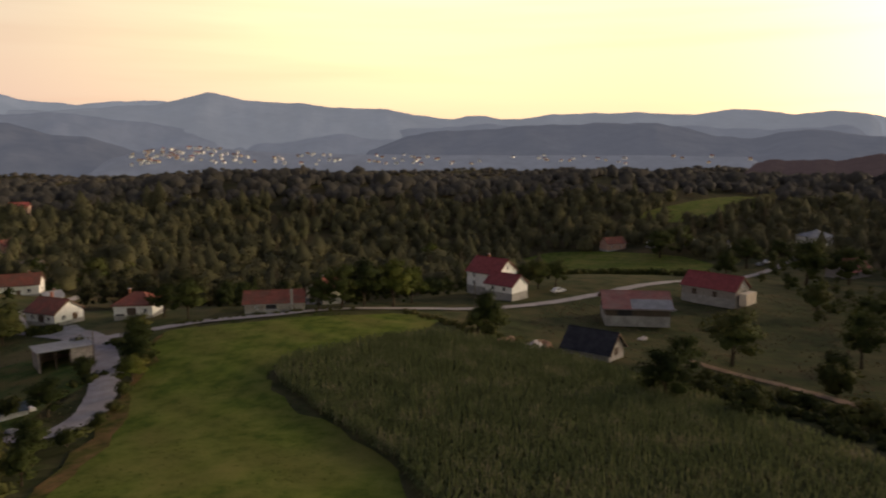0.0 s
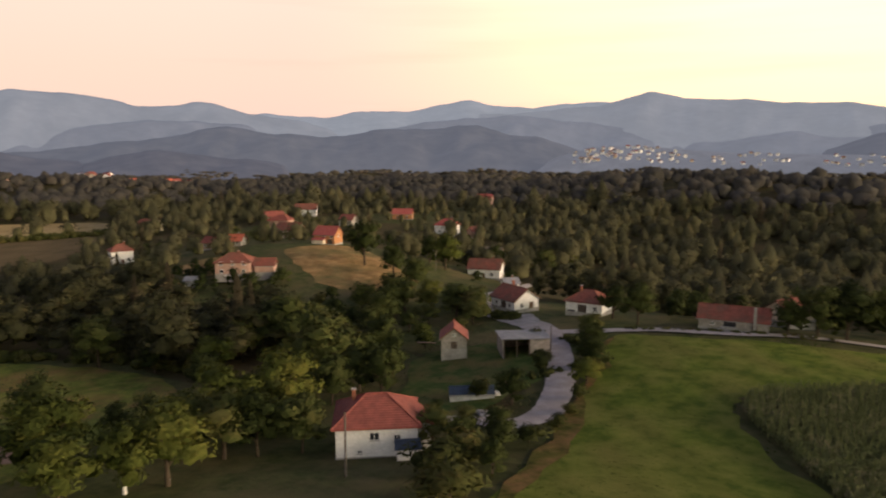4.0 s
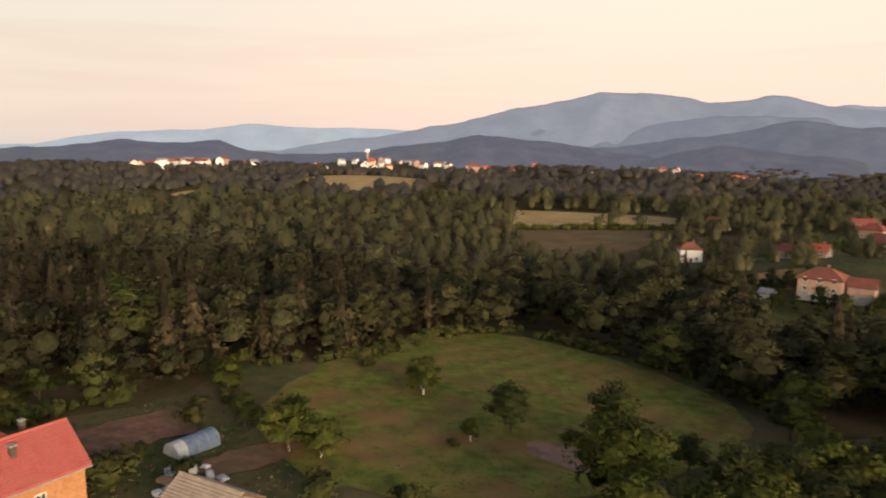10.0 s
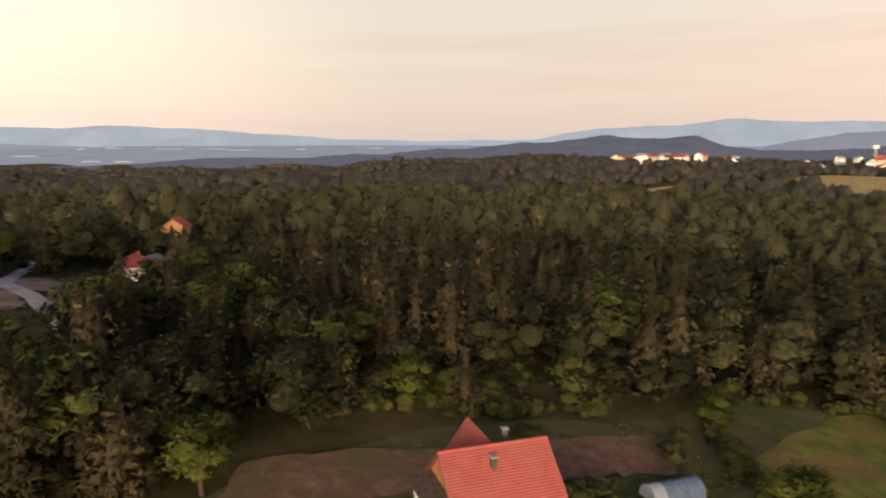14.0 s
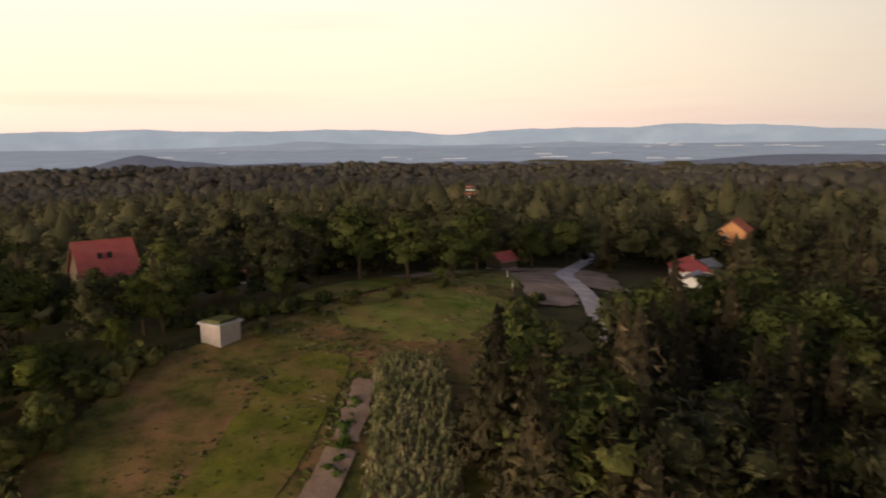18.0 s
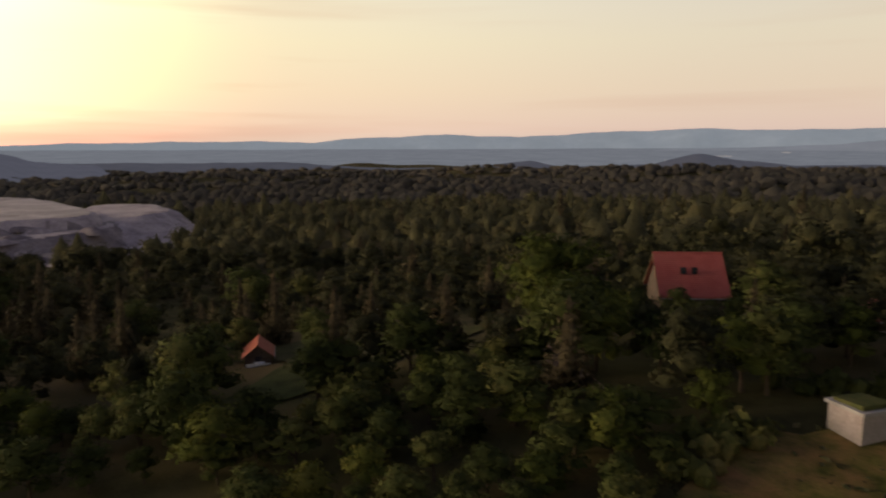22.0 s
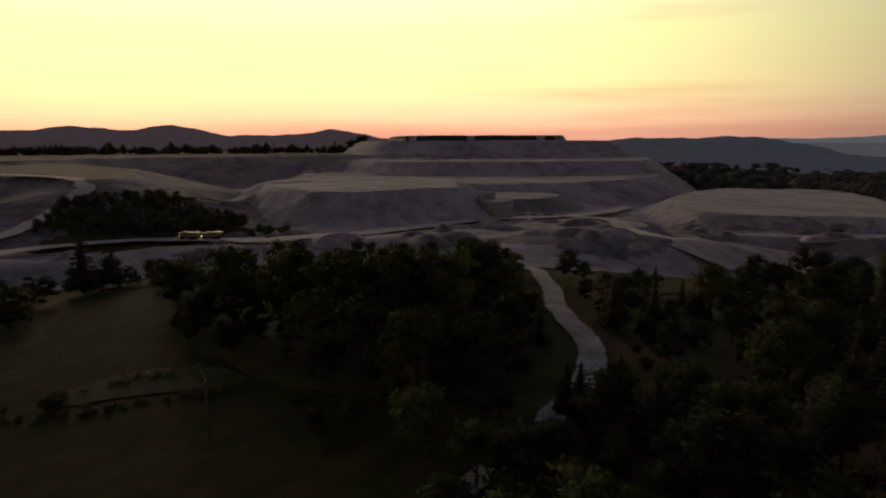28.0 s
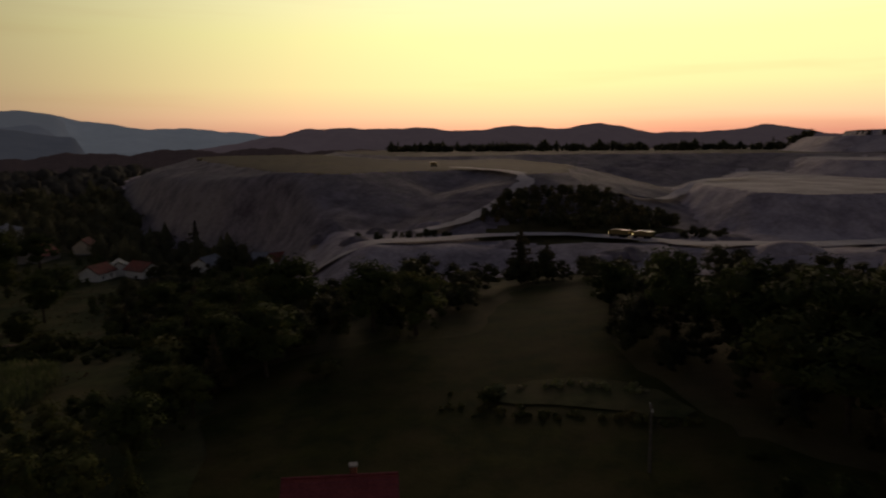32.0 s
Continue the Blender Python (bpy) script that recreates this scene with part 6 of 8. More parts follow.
# the hillside hamlet
HAMLET = [(-377, 237, 11, 8, 4.5, "cream_wall", "old_tile", 20), (-270, 157, 8, 7, 5.5, "white_wall", "old_tile", 70), (-244, 182, 8, 6, 3, "pink_wall", "red_tile", 10), (-236, 186, 7, 6, 2.8, "stone_wall", "orange_tile", 30),
          (-270, 247, 12, 10, 4.5, "cream_wall", "old_tile", 15), (-316, 282, 12, 9, 4.5, "pink_wall", "red_tile", 25), (-352, 337, 14, 10, 5, "white_wall", "old_tile", 40), (-291, 313, 9, 8, 4, "stone_wall", "red_tile", 10),
          (-293, 368, 13, 9, 4, "orange_wall", "bright_tile", 30), (-235, 336, 12, 10, 5.5, "white_wall", "bright_tile", 15), (-219, 342, 8, 7, 4, "pink_wall", "old_tile", 60), (-297, 480, 12, 11, 7, "pink_wall", "bright_tile", 20),
          (-367, 486, 12, 8, 5, "stone_wall", "old_tile", 35), (-410, 520, 12, 9, 4, "white_wall", "red_tile", 10), (-143, 228, 12, 9, 4.0, "white_wall", "old_tile", 20), (-172, 278, 13, 9, 4, "stone_wall", "beige_sheet", 10), (-122, 209, 5, 4, 2.6, "white_wall", "grey_sheet", 50),
          (-408, 258, 10, 8, 4, "stone_wall", "red_tile", 50), (-340, 298, 11, 8, 4.5, "cream_wall", "red_tile", 60)]
for i, (hx, hy, L_, W_, h_, wm, rm, tn) in enumerate(HAMLET):
    building("village_house", hx, hy, tn, L_, W_, h_, W_ * 0.33, wm, rm, "village house with %s walls and a %s roof" % (wm.replace("_wall", "").replace("stone", "grey block"), rm.replace("_", " ")), group="houses of the hillside hamlet", hip=i % 4 == 1,
             windows=[("front", -L_ * 0.25, 1.2, 1.2, 1.3), ("front", L_ * 0.25, 1.2, 1.2, 1.3), ("right", 0, 1.2, 1.2, 1.3)], doors=[("front", 0, 1.1, 2.1, "door")], stacks=[(L_ * 0.2, W_ * 0.15, 0.7)])
orange = building("orange_house", -200.5, 203, 18, 8.6, 7.4, 4.2, 2.7, "orange_wall", "bright_tile", "two-storey orange house with a bright red roof", windows=[("front", -3, 1, 1.2, 1.3), ("front", 0, 2.7, 1.2, 1.2), ("front", 3, 2.7, 1.2, 1.2), ("right", 0, 2.7, 1.2, 1.3)], doors=[("front", 2.4, 2.2, 2.2, "dark_wood")])
Shape().box(-4.2, 0.5, -5.8, -3.7, -1, 2.3).part("porch", M["cream_wall"], orange)
Shape().slab([(-4.5, -3.7, 3.0), (0.8, -3.7, 3.0), (0.8, -6.1, 2.2), (-4.5, -6.1, 2.2)], 0.15).part("porch_roof", M["bright_tile"], orange)
building("pink_house", -186, 146.5, 38, 10.5, 8.4, 4.0, 2.4, "pink_wall", "old_tile", "two-storey pink house with a hipped tile roof", hip=True, base=2.0, windows=[("front", -3.4, 3.0, 1.2, 1.3), ("front", 0, 3.0, 1.2, 1.3), ("front", 3.4, 3.0, 1.2, 1.3), ("front", -3.4, 0.6, 1.2, 1.3), ("front", 3.4, 0.6, 1.2, 1.3)], doors=[("front", 0, 1.1, 2.0, "door")], stacks=[(1, 0.6, 0.7)])
building("pink_annex", -179, 152.6, 38, 6, 5, 2.8, 1.7, "pink_wall", "old_tile", "low pink annex beside the hipped house", "annex", base=2.0)
building("white_kiosk", -194, 136, 30, 3.2, 3, 2.6, 0.8, "white_wall", "grey_sheet", "small white outhouse by the pink house", "outhouse")

# the brick house with the bright roof by the ploughed strip
red = building("brick_house", -95.5, -15.5, 135, 9.4, 7.4, 5.2, 3.2, "orange_wall", "bright_tile", "orange brick house with a smooth bright red roof", base=5.0, over=0.5,
               windows=[("front", 0.5, 2.4, 1.0, 1.2), ("front", -3.2, 2.4, 1.0, 1.2), ("left", 1, 2.8, 1.1, 1.4), ("back", 2, 2.4, 1.1, 1.3)], doors=[("left", -1.6, 1.0, 2.1, "door")])
Shape().add([(-1.6, 3.0, 5.2), (1.9, 3.0, 5.2), (0.15, 3.0, 7.6), (-1.6, 6.6, 5.2), (1.9, 6.6, 5.2), (0.15, 6.6, 7.6), (-1.6, 6.6, -2), (1.9, 6.6, -2), (-1.6, 3.0, -2), (1.9, 3.0, -2)],
            [(3, 5, 4), (3, 4, 7, 6), (0, 3, 6, 8), (1, 9, 7, 4)]).part("cross_wing", M["cream_wall"], red)
for s_ in (-1, 1):
    q = [(0.15, 0.2, 8.3), (0.15, 7.2, 8.3), (0.15 + s_ * 2.5, 7.2, 4.9), (0.15 + s_ * 2.5, 0.2, 4.9)]
    Shape().slab(q if s_ > 0 else q[::-1], 0.18).part("cross_roof_slope", M["bright_tile"], red)
chimney(red, -0.6, -1.5, 6.6, 8.1, 0.5, "dark_wood")
chimney(red, 1.9, 2.0, 6.4, 8.9, 0.45, "dark_wood")
Shape().box(-6.4, -4.7, -3.2, 3.4, 2.4, 2.6).part("balcony", M["concrete"], red)
Shape().box(-6.38, -6.3, -3.2, 3.4, 2.6, 3.5).part("balcony_rail", M["white_wall"], red, "white balcony parapet")
Shape().box(-6.4, -4.7, -3.25, -3.17, 2.6, 3.5).part("balcony_rail", M["white_wall"], red, "white balcony parapet")
for py_ in (-3.1, 3.3):
    Shape().box(-6.4, -6.2, py_ - 0.1, py_ + 0.1, -1.5, 2.4).part("post", M["concrete"], red)
Shape().slab([(-7.0, -3.4, 4.9), (-4.7, -3.4, 5.3), (-4.7, 3.6, 5.3), (-7.0, 3.6, 4.9)], 0.12).part("balcony_roof", M["dark_wood"], red)

tunnel(-112.5, -2.5, 135, 6.0, 3.0, 2.0, "blue_film", "film_sheet", "polytunnel greenhouse of blue and clear film")
beige = building("beige_shed", -92.6, 2.6, 50, 8, 5, 2.4, 1.5, "stone_wall", "beige_sheet", "low shed with a beige sheet roof", "shed", base=4.6, over=0.3)
CLUTTER = random.Random(4)
for i in range(16):
    jx, jy = -103 + CLUTTER.uniform(-4, 4), -1 + CLUTTER.uniform(-3.5, 3.5)
    s = Shape()
    w_, d_, h_ = CLUTTER.uniform(0.5, 1.8), CLUTTER.uniform(0.4, 1.1), CLUTTER.uniform(0.15, 0.9)
    s.box(-w_ / 2, w_ / 2, -d_ / 2, d_ / 2, -0.3, h_).box(-w_ * 0.3, w_ * 0.4, -d_ * 0.5, d_ * 0.2, h_, h_ * 1.3)
    ob = s.part(("crate", "board_heap", "old_sheet")[i % 3], M[("frame", "logs", "film_sheet", "concrete")[i % 4]])
    ob.matrix_basis = pose(jx, jy, ground_at(jx, jy), 0, 0, CLUTTER.uniform(0, 180))
    tagged(ob, ("pale crate lying in the yard", "stack of weathered boards in the yard", "stack of old sheets in the yard")[i % 3], "clutter", "yard clutter")

# log piles and tarpaulins by the black shed
def mound(name, x, y, w, d, h, material, label, category, seed):
    rng = np.random.default_rng(seed)
    ob = thing(name, x, y, ground_at(x, y), seed * 37, label, category)
    for i in range(9):
        v, f = lumpy(ICO2, rng, 0.4)
        a, r = rng.uniform(0, 6.28), rng.uniform(0, 0.36) * (i > 0)
        c = rng.uniform(0.28, 0.5)
        v = v * (w * c * 0.6, d * c * 0.6, h * c) * rng.uniform(0.7, 1.2, 3) + (w * r * math.cos(a), d * r * math.sin(a), h * c * 0.6 * (1 - r))
        link("lump", v, f.tolist(), M[material], ob)
    return ob


# the ridge-top hut, kiosk and steep red house
hut = thing("block_hut", -53.4, -87.0, ground_at(-53.4, -87.0), 42, "small white block hut with a flat mossy roof", "hut")
hut.matrix_basis = pose(-53.2, -85.7, ground_at(-53.5, -85.6) - 0.2, 0, 0, 42)
hut.scale = (0.88, 0.88, 1.12)
Shape().box(-1.7, 1.7, -1.7, 1.7, -1.5, 2.2).part("wall", M["pale_wall"], hut)
Shape().box(-1.95, 1.95, -1.95, 1.95, 2.2, 2.42).part("roof_slab", M["concrete"], hut)
Shape().slab([(-1.5, -1.5, 2.62), (1.5, -1.5, 2.62), (1.5, 1.5, 2.75), (-1.5, 1.5, 2.75)], 0.3).part("roof_moss", M["rough_grass"], hut, "grass growing on the roof")
opening(hut, "front", 0, 0.9, 1.9, 3.4, 3.4, M["door"])
CLEAR_SPOTS.append((-53.4, -87, 4))
building("wooden_kiosk", -114.5, -148, 25, 5.4, 4.4, 2.4, 1.4, "dark_wood", "bright_tile", "brown wooden kiosk with a red roof", "kiosk", over=0.4, doors=[("front", 0.6, 1.4, 1.9, "door")])
sign = thing("notice_board", -101.5, -116, ground_at(-101.5, -116), 60, "small pale notice board by the yard", "notice board")
Shape().box(-0.5, 0.5, -0.04, 0.04, 0.7, 1.9).part("panel", M["frame"], sign)
for k in (-0.4, 0.4):
    Shape().box(k - 0.05, k + 0.05, -0.04, 0.04, -0.3, 0.7).part("leg", M["pole"], sign)

steep = thing("steep_roofed_house", -37.4, -120.0, 17.6, 21, "chalet with a steep bright red roof among trees", "house")
CLEAR_SPOTS.append((-38.3, -117, 13))
gable_walls(steep, 7.7, 8.0, 3.9, 4.3, "dark_wood")
gable_roof(steep, 7.7, 8.0, 3.9, 4.3, 0.45, "bright_tile")
for k in (-0.9, 0.9):
    Shape().box(k * 0.75 + 0.0, k * 0.75 + 0.6, 1.9, 2.4, 6.0, 6.8).part("skylight", M["glass"], steep, "dark roof window")
window(steep, "back", -2, 1, 1.2, 1.3, 7.7, 8.0)
window(steep, "left", 0, 1.2, 1.2, 1.3, 7.7, 8.0)
opening(steep, "back", 2, 1.0, 2.1, 7.7, 8.0, M["door"])
Shape().box(-4.3, -3.3, 4.0, 5.6, -1, 0.2).part("porch_step", M["concrete"], steep)
building("garden_shed", -60, -126, 20, 5, 4, 2.2, 1.6, "dark_wood", "old_tile", "small dark garden shed under trees", "shed")

cottage = building("orange_cottage", 9.4, -93.3, -52, 5.6, 4.2, 2.0, 1.7, "dark_wood", "orange_tile", "tiny wooden cottage with an orange roof and a porch", "cottage", over=0.5, base=13.2, doors=[("left", 0, 1.0, 1.8, "black_roof")])
Shape().box(-4.2, -2.8, -2.0, 2.0, -1, 0.25).part("porch_deck", M["dark_wood"], cottage)
Shape().box(-4.2, -4.1, -2.0, 2.0, 0.25, 1.0).part("porch_rail", M["frame"], cottage)
for k in (-1.9, 1.9):
    Shape().box(-4.2, -4.06, k - 0.07, k + 0.07, 0.25, 2.1).part("porch_post", M["dark_wood"], cottage)
Shape().slab([(-4.0, -1.0, 1.0), (-3.1, -1.0, 1.0), (-3.1, 0.6, 1.0), (-4.0, 0.6, 1.0)], 0.06).part("porch_table", M["frame"], cottage, "white table top")

cottage.scale = (0.74, 0.74, 0.74)
building("lane_house", -160, -141, 60, 9, 8, 3.0, 2.4, "white_wall", "maroon_tile", "white house with a red hipped roof by the gravel road", hip=True, windows=[("front", -2, 1, 1.2, 1.2), ("front", 2, 1, 1.2, 1.2), ("right", 0, 1, 1.2, 1.2)], stacks=[(1, 0.5, 0.7)])
tower = building("brick_tower_house", -191, -161, 35, 7.5, 7, 11.2, 2.6, "orange_wall", "orange_tile", "tall unplastered brick house with an orange roof", base=4.0, windows=[("front", 0, 8.6, 1.4, 1.3), ("right", -1.5, 8.6, 1.1, 1.2), ("right", 1.5, 8.6, 1.1, 1.2), ("front", -2, 5.2, 1.2, 1.2), ("back", 0, 8.6, 1.4, 1.3)])
Shape().box(-2.6, 2.6, -4.9, -3.5, 7.6, 7.8).part("balcony", M["concrete"], tower)
building("lane_outbuilding", -152, -129, 40, 6, 4, 2.2, 0.9, "white_wall", "grey_sheet", "low white outbuilding behind pines", "outbuilding")
building("lane_outbuilding", -172, -150, 20, 6, 5, 2.6, 1.4, "cream_wall", "grey_sheet", "grey roofed outbuilding behind a house", "outbuilding")


# ---- vehicles ----
def car(x, y, turn, paint, label, base=None):
    ob = thing("car", x, y, (ground_at(x, y) + 0.35) if base is None else base, turn, label, "car")
    prof = [(-2.1, 0.3), (-2.15, 0.8), (-1.7, 0.95), (-1.2, 1.42), (0.5, 1.45), (1.15, 0.98), (2.05, 0.85), (2.15, 0.3)]
    v = [(a, yy * (0.86 if b > 1.2 else 1), b) for yy in (-0.85, 0.85) for a, b in prof]
    n = len(prof)
    link("body", v, [tuple(range(n)), tuple(range(2 * n - 1, n - 1, -1))] + [(i + 1, i, i + n, (i + 1) + n) for i in range(n - 1)] + [(0, n - 1, 2 * n - 1, n)], M[paint], ob)
    for s in (-1, 1):
        Shape().box(-1.1, 0.55, s * 0.80 - 0.03, s * 0.80 + 0.03, 0.98, 1.32).part("side_window", M["glass"], ob)
        for wx in (-1.35, 1.35):
            w = Shape().tube((wx, s * 0.72, 0.32), (wx, s * 0.9, 0.32), 0.32, 0.32, 12).part("wheel", M["tyre"], ob)
            Shape().tube((wx, s * 0.9, 0.32), (wx, s * 0.92, 0.32), 0.18, 0.18, 8).part("rim", M["grey_sheet"], w)
    Shape().slab([(0.56, -0.66, 1.42), (1.16, -0.74, 1.02), (1.16, 0.74, 1.02), (0.56, 0.66, 1.42)][::-1], 0.03).part("windscreen", M["glass"], ob)
    for s in (-0.6, 0.6):
        Shape().box(2.08, 2.17, s - 0.16, s + 0.16, 0.62, 0.78).part("headlight", M["frame"], ob)
    return ob


car(34, 200, 30, "paint_white", "white car parked beside the lane")
car(140, 300, 40, "paint_grey", "grey car parked on the lane")
car(146, 306, 45, "paint_white", "white van-like car parked on the lane")
car(18, -140, 20, "paint_white", "white car half hidden under trees")
car(34, -150, 60, "paint_white", "pale car parked on grass under trees")
car(-168, -134, 60, "paint_grey", "grey car parked by a house")


def pole(x, y, h, label="leaning grey wooden power pole in grass", arm=True):
    ob = thing("power_pole", x, y, ground_at(x, y), 20, label, "power pole")
    Shape().tube((0, 0, -0.8), (0.08, 0.05, h), 0.16, 0.1, 8).part("shaft", M["pole"], ob)
    if arm:
        Shape().box(-0.9, 1.0, 0.0, 0.12, h - 0.6, h - 0.45).part("crossarm", M["pole"], ob)
        for k in (-0.8, 0.05, 0.9):
            Shape().tube((k, 0.06, h - 0.45), (k, 0.06, h - 0.2), 0.05, 0.04, 6).part("insulator", M["frame"], ob)


for q in ((-62.5, 64, 8, False), (-64.5, 122, 7, False), (49, -18, 6.5, True), (-150, 205, 8, True), (8, 176, 7, False)):
    pole(*q[:3], arm=q[3])

mast = thing("lattice_mast", -162, -290, ground_at(-162, -290), 25, "red and white banded lattice mast above the woods", "mast")
mast_top = 21.5 - ground_at(-162, -290)
for sx_ in (-1, 1):
    for sy_ in (-1, 1):
        Shape().tube((sx_ * 1.9, sy_ * 1.9, -0.5), (sx_ * 1.2, sy_ * 1.2, mast_top), 0.12, 0.1, 5).part("leg", M["grey_sheet"], mast)
for k_ in range(6):
    z_ = mast_top - 0.3 - 1.5 * k_
    w_ = 1.3 + 0.07 * k_
    Shape().box(-w_, w_, -w_ - 0.06, -w_ + 0.06, z_ - 0.3, z_).box(-w_, w_, w_ - 0.06, w_ + 0.06, z_ - 0.3, z_).box(-w_ - 0.06, -w_ + 0.06, -w_, w_, z_ - 0.3, z_).box(w_ - 0.06, w_ + 0.06, -w_, w_, z_ - 0.3, z_).part("band", M["frame" if k_ % 2 else "orange_tile"], mast, "white band" if k_ % 2 else "orange-red band")

# ---- machines and sheds in the pit ----
plant_xy = pit_at(261.6, 266)
plant_hall = thing("pit_plant", *plant_xy, pit_ground(*plant_xy) + 0.4, 20, "pale concrete crusher plant in the pit", "plant building")
Shape().box(-9, 3, -4, 4, -3, 5).part("hall", M["concrete"], plant_hall)
Shape().box(3, 8, -3, 3, -3, 8).part("silo_block", M["concrete"], plant_hall)
Shape().slab([(-9.5, -4.5, 5.6), (3, -4.5, 5.6), (3, 4.5, 5.2), (-9.5, 4.5, 5.2)], 0.25).part("roof", M["grey_sheet"], plant_hall)
Shape().slab([(8, -1, 6.5), (17, -1, 1.5), (17, 1, 1.5), (8, 1, 6.5)], 0.5).part("conveyor", M["dark_wood"], plant_hall)


def truck(x, y, z, turn):
    ob = thing("dump_truck", x, y, z, turn, "dusty yellow dump truck with lit lamps on a haul road", "dump truck", "dump trucks in the pit")
    ob.scale = (0.6, 0.6, 0.6)
    Shape().box(-4, 3.6, -1.4, 1.4, 0.9, 1.5).part("chassis", M["dark_wood"], ob)
    Shape().add([(-4.4, -1.8, 1.6), (1.6, -1.8, 1.6), (1.6, 1.8, 1.6), (-4.4, 1.8, 1.6), (-5.2, -2, 3.4), (2.4, -2, 3.6), (2.4, 2, 3.6), (-5.2, 2, 3.4)], [(3, 2, 1, 0), (0, 1, 5, 4), (1, 2, 6, 5), (2, 3, 7, 6), (3, 0, 4, 7), (4, 5, 6, 7)]).part("tipper_body", M["yellow"], ob)
    Shape().box(2.2, 4.2, -1.3, 1.3, 1.5, 3.2).part("cab", M["yellow"], ob)
    Shape().box(4.2, 4.25, -1.1, 1.1, 2.2, 3.0).part("windscreen", M["glass"], ob)
    for wx in (-3, -1.4, 3):
        for s in (-1, 1):
            Shape().tube((wx, s * 1.2, 0.75), (wx, s * 1.75, 0.75), 0.75, 0.75, 12).part("wheel", M["tyre"], ob)
    for s in (-0.9, 0.9):
        Shape().box(4.25, 4.4, s - 0.25, s + 0.25, 1.6, 1.95).part("headlamp", M["lit"], ob)



# the low farmhouse under the flight's end
building("pasture_house", 30.3, 1.4, -55, 8, 6.4, 2.4, 2.2, "stone_wall", "maroon_tile", "farmhouse with a dull red roof in the pasture", base=8.0, windows=[("front", -2, 1, 1, 1), ("front", 2, 1, 1, 1)], doors=[("front", 0, 1.0, 2.0, "door")], stacks=[(1, 0.5, 0.7)])


# ---- single trees: kind, place, height ----
VILLAGE_TREES = [("b", -25, 164, 11.4), ("b", -20, 168, 12.4), ("f", -13, 171, 12.5), ("f", -9, 187, 10.9), ("b", -30, 161, 8.4), ("b", 9, 142, 9.6), ("b", 7, 141.5, 6.2), ("b", 11, 143, 6.4), ("u", 9, 139.5, 4), ("b", -55, 119, 6.6), ("b", -58, 126, 7.2), ("b", -61.5, 133, 6.6), ("f", -53, 112, 5), ("b", -63.5, 139.5, 5.5), ("u", -51.5, 105, 3.2), ("u", -50, 99, 2.6), ("u", -49, 93, 2.6), ("b", -59, 154, 9.8), ("b", -67, 160, 8.1), ("b", -99, 151, 8.5), ("b", -108, 156, 8.2), ("b", -104, 175, 4.2), ("b", -134, 172, 10.8), ("f", -152, 214, 14), ("b", -165, 184, 16.2), ("b", -162, 218, 11.2), ("b", -142, 275, 12.8), ("f", -138, 295, 9.4), ("b", -160, 264, 10.2), ("b", -149, 180, 11.5)]
YARD_TREES = [("b", -86, 73, 9.5), ("b", -74, 68, 8.5), ("b", -78, 64, 9.5), ("b", -90, 70, 8), ("b", -93, 77, 8), ("b", -96, 84, 8.5), ("b", -98, 91, 8), ("b", -93, 102, 9.2), ("b", -88, 104, 8.5), ("b", -108, 111, 7.7), ("b", -60, 99, 6.3), ("u", -52.5, 68.5, 5), ("u", -53, 70, 5.3), ("u", -53, 73, 6.5), ("u", -49.5, 64, 4.6), ("u", -47, 63, 5.3), ("b", -58, 83, 5.2), ("b", -54, 85, 5), ("b", -51, 80, 5), ("b", -55, 77, 5.6), ("b", -60, 78, 6), ("u", -50, 86, 3.4), ("b", -64, 84, 5), ("b", -48, 73, 5), ("b", -99, 114, 10.1), ("b", -121, 116, 11.1), ("b", -129, 115, 11.4), ("b", -121, 150, 9.5), ("b", -114, 132, 10.1), ("u", -73, 131, 4.9), ("u", -64, 117, 4.4), ("u", -66, 100, 4)]
FARM_TREES = [("b", 34, 101, 8.5), ("b", 55, 127, 11.4), ("b", 43, 118, 7.7), ("b", 130, 242, 17.4), ("b", 105, 252, 11.5), ("b", 29, 208, 9.5), ("b", 35, 211, 9), ("b", 25, 212, 8), ("u", 43, 92, 5.4), ("u", 63, 106, 6.5), ("b", 80, 127, 11.7), ("u", 72, 122, 4.9), ("b", 100, 157, 9.6), ("b", 155, 313, 10.3), ("b", 110, 345, 15.2), ("u", 41, 103, 3.9), ("u", 54, 98, 3), ("u", 58, 87, 5.5), ("b", 97, 175, 10.2), ("b", 7, 241, 9.2), ("u", 32, 327, 5.6), ("f", -7, 366, 17), ("b", 132, 295, 13.6), ("b", 124, 357, 14.3), ("b", 146, 243, 14.4)]
ORCHARD_TREES = [("f", -91, 44, 11.3), ("f", -82, 41, 8.1), ("b", -150, 82, 11.4), ("b", -81, 61, 9), ("b", -80, 74, 6.5), ("b", -89, 96, 8.4), ("b", -83, 95, 9.6), ("f", -121, 89, 9), ("b", -136, 86, 6.8), ("f", -78, 51, 10.3), ("f", -80, 47, 8.9), ("b", -121, 40, 6.5), ("f", -137, 30, 6.4), ("f", -114, 33, 3.6), ("b", -110, 52, 10.1), ("u", -88, 32, 2.1), ("b", -99, 97, 14.8), ("b", -120, 108, 14.9), ("b", -127, 101, 10), ("b", -115, 83, 7.6), ("f", -85, 36, 2.7), ("b", -103, 59, 5.3), ("b", -100, 69, 5.5), ("b", -88, 88, 8.9), ("f", -137, -1, 5.2), ("f", -111, 9, 7.1), ("f", -109, 13, 5.4), ("f", -135, 30, 5.7), ("b", -118, 40, 7), ("u", -118, 34, 2.2)]
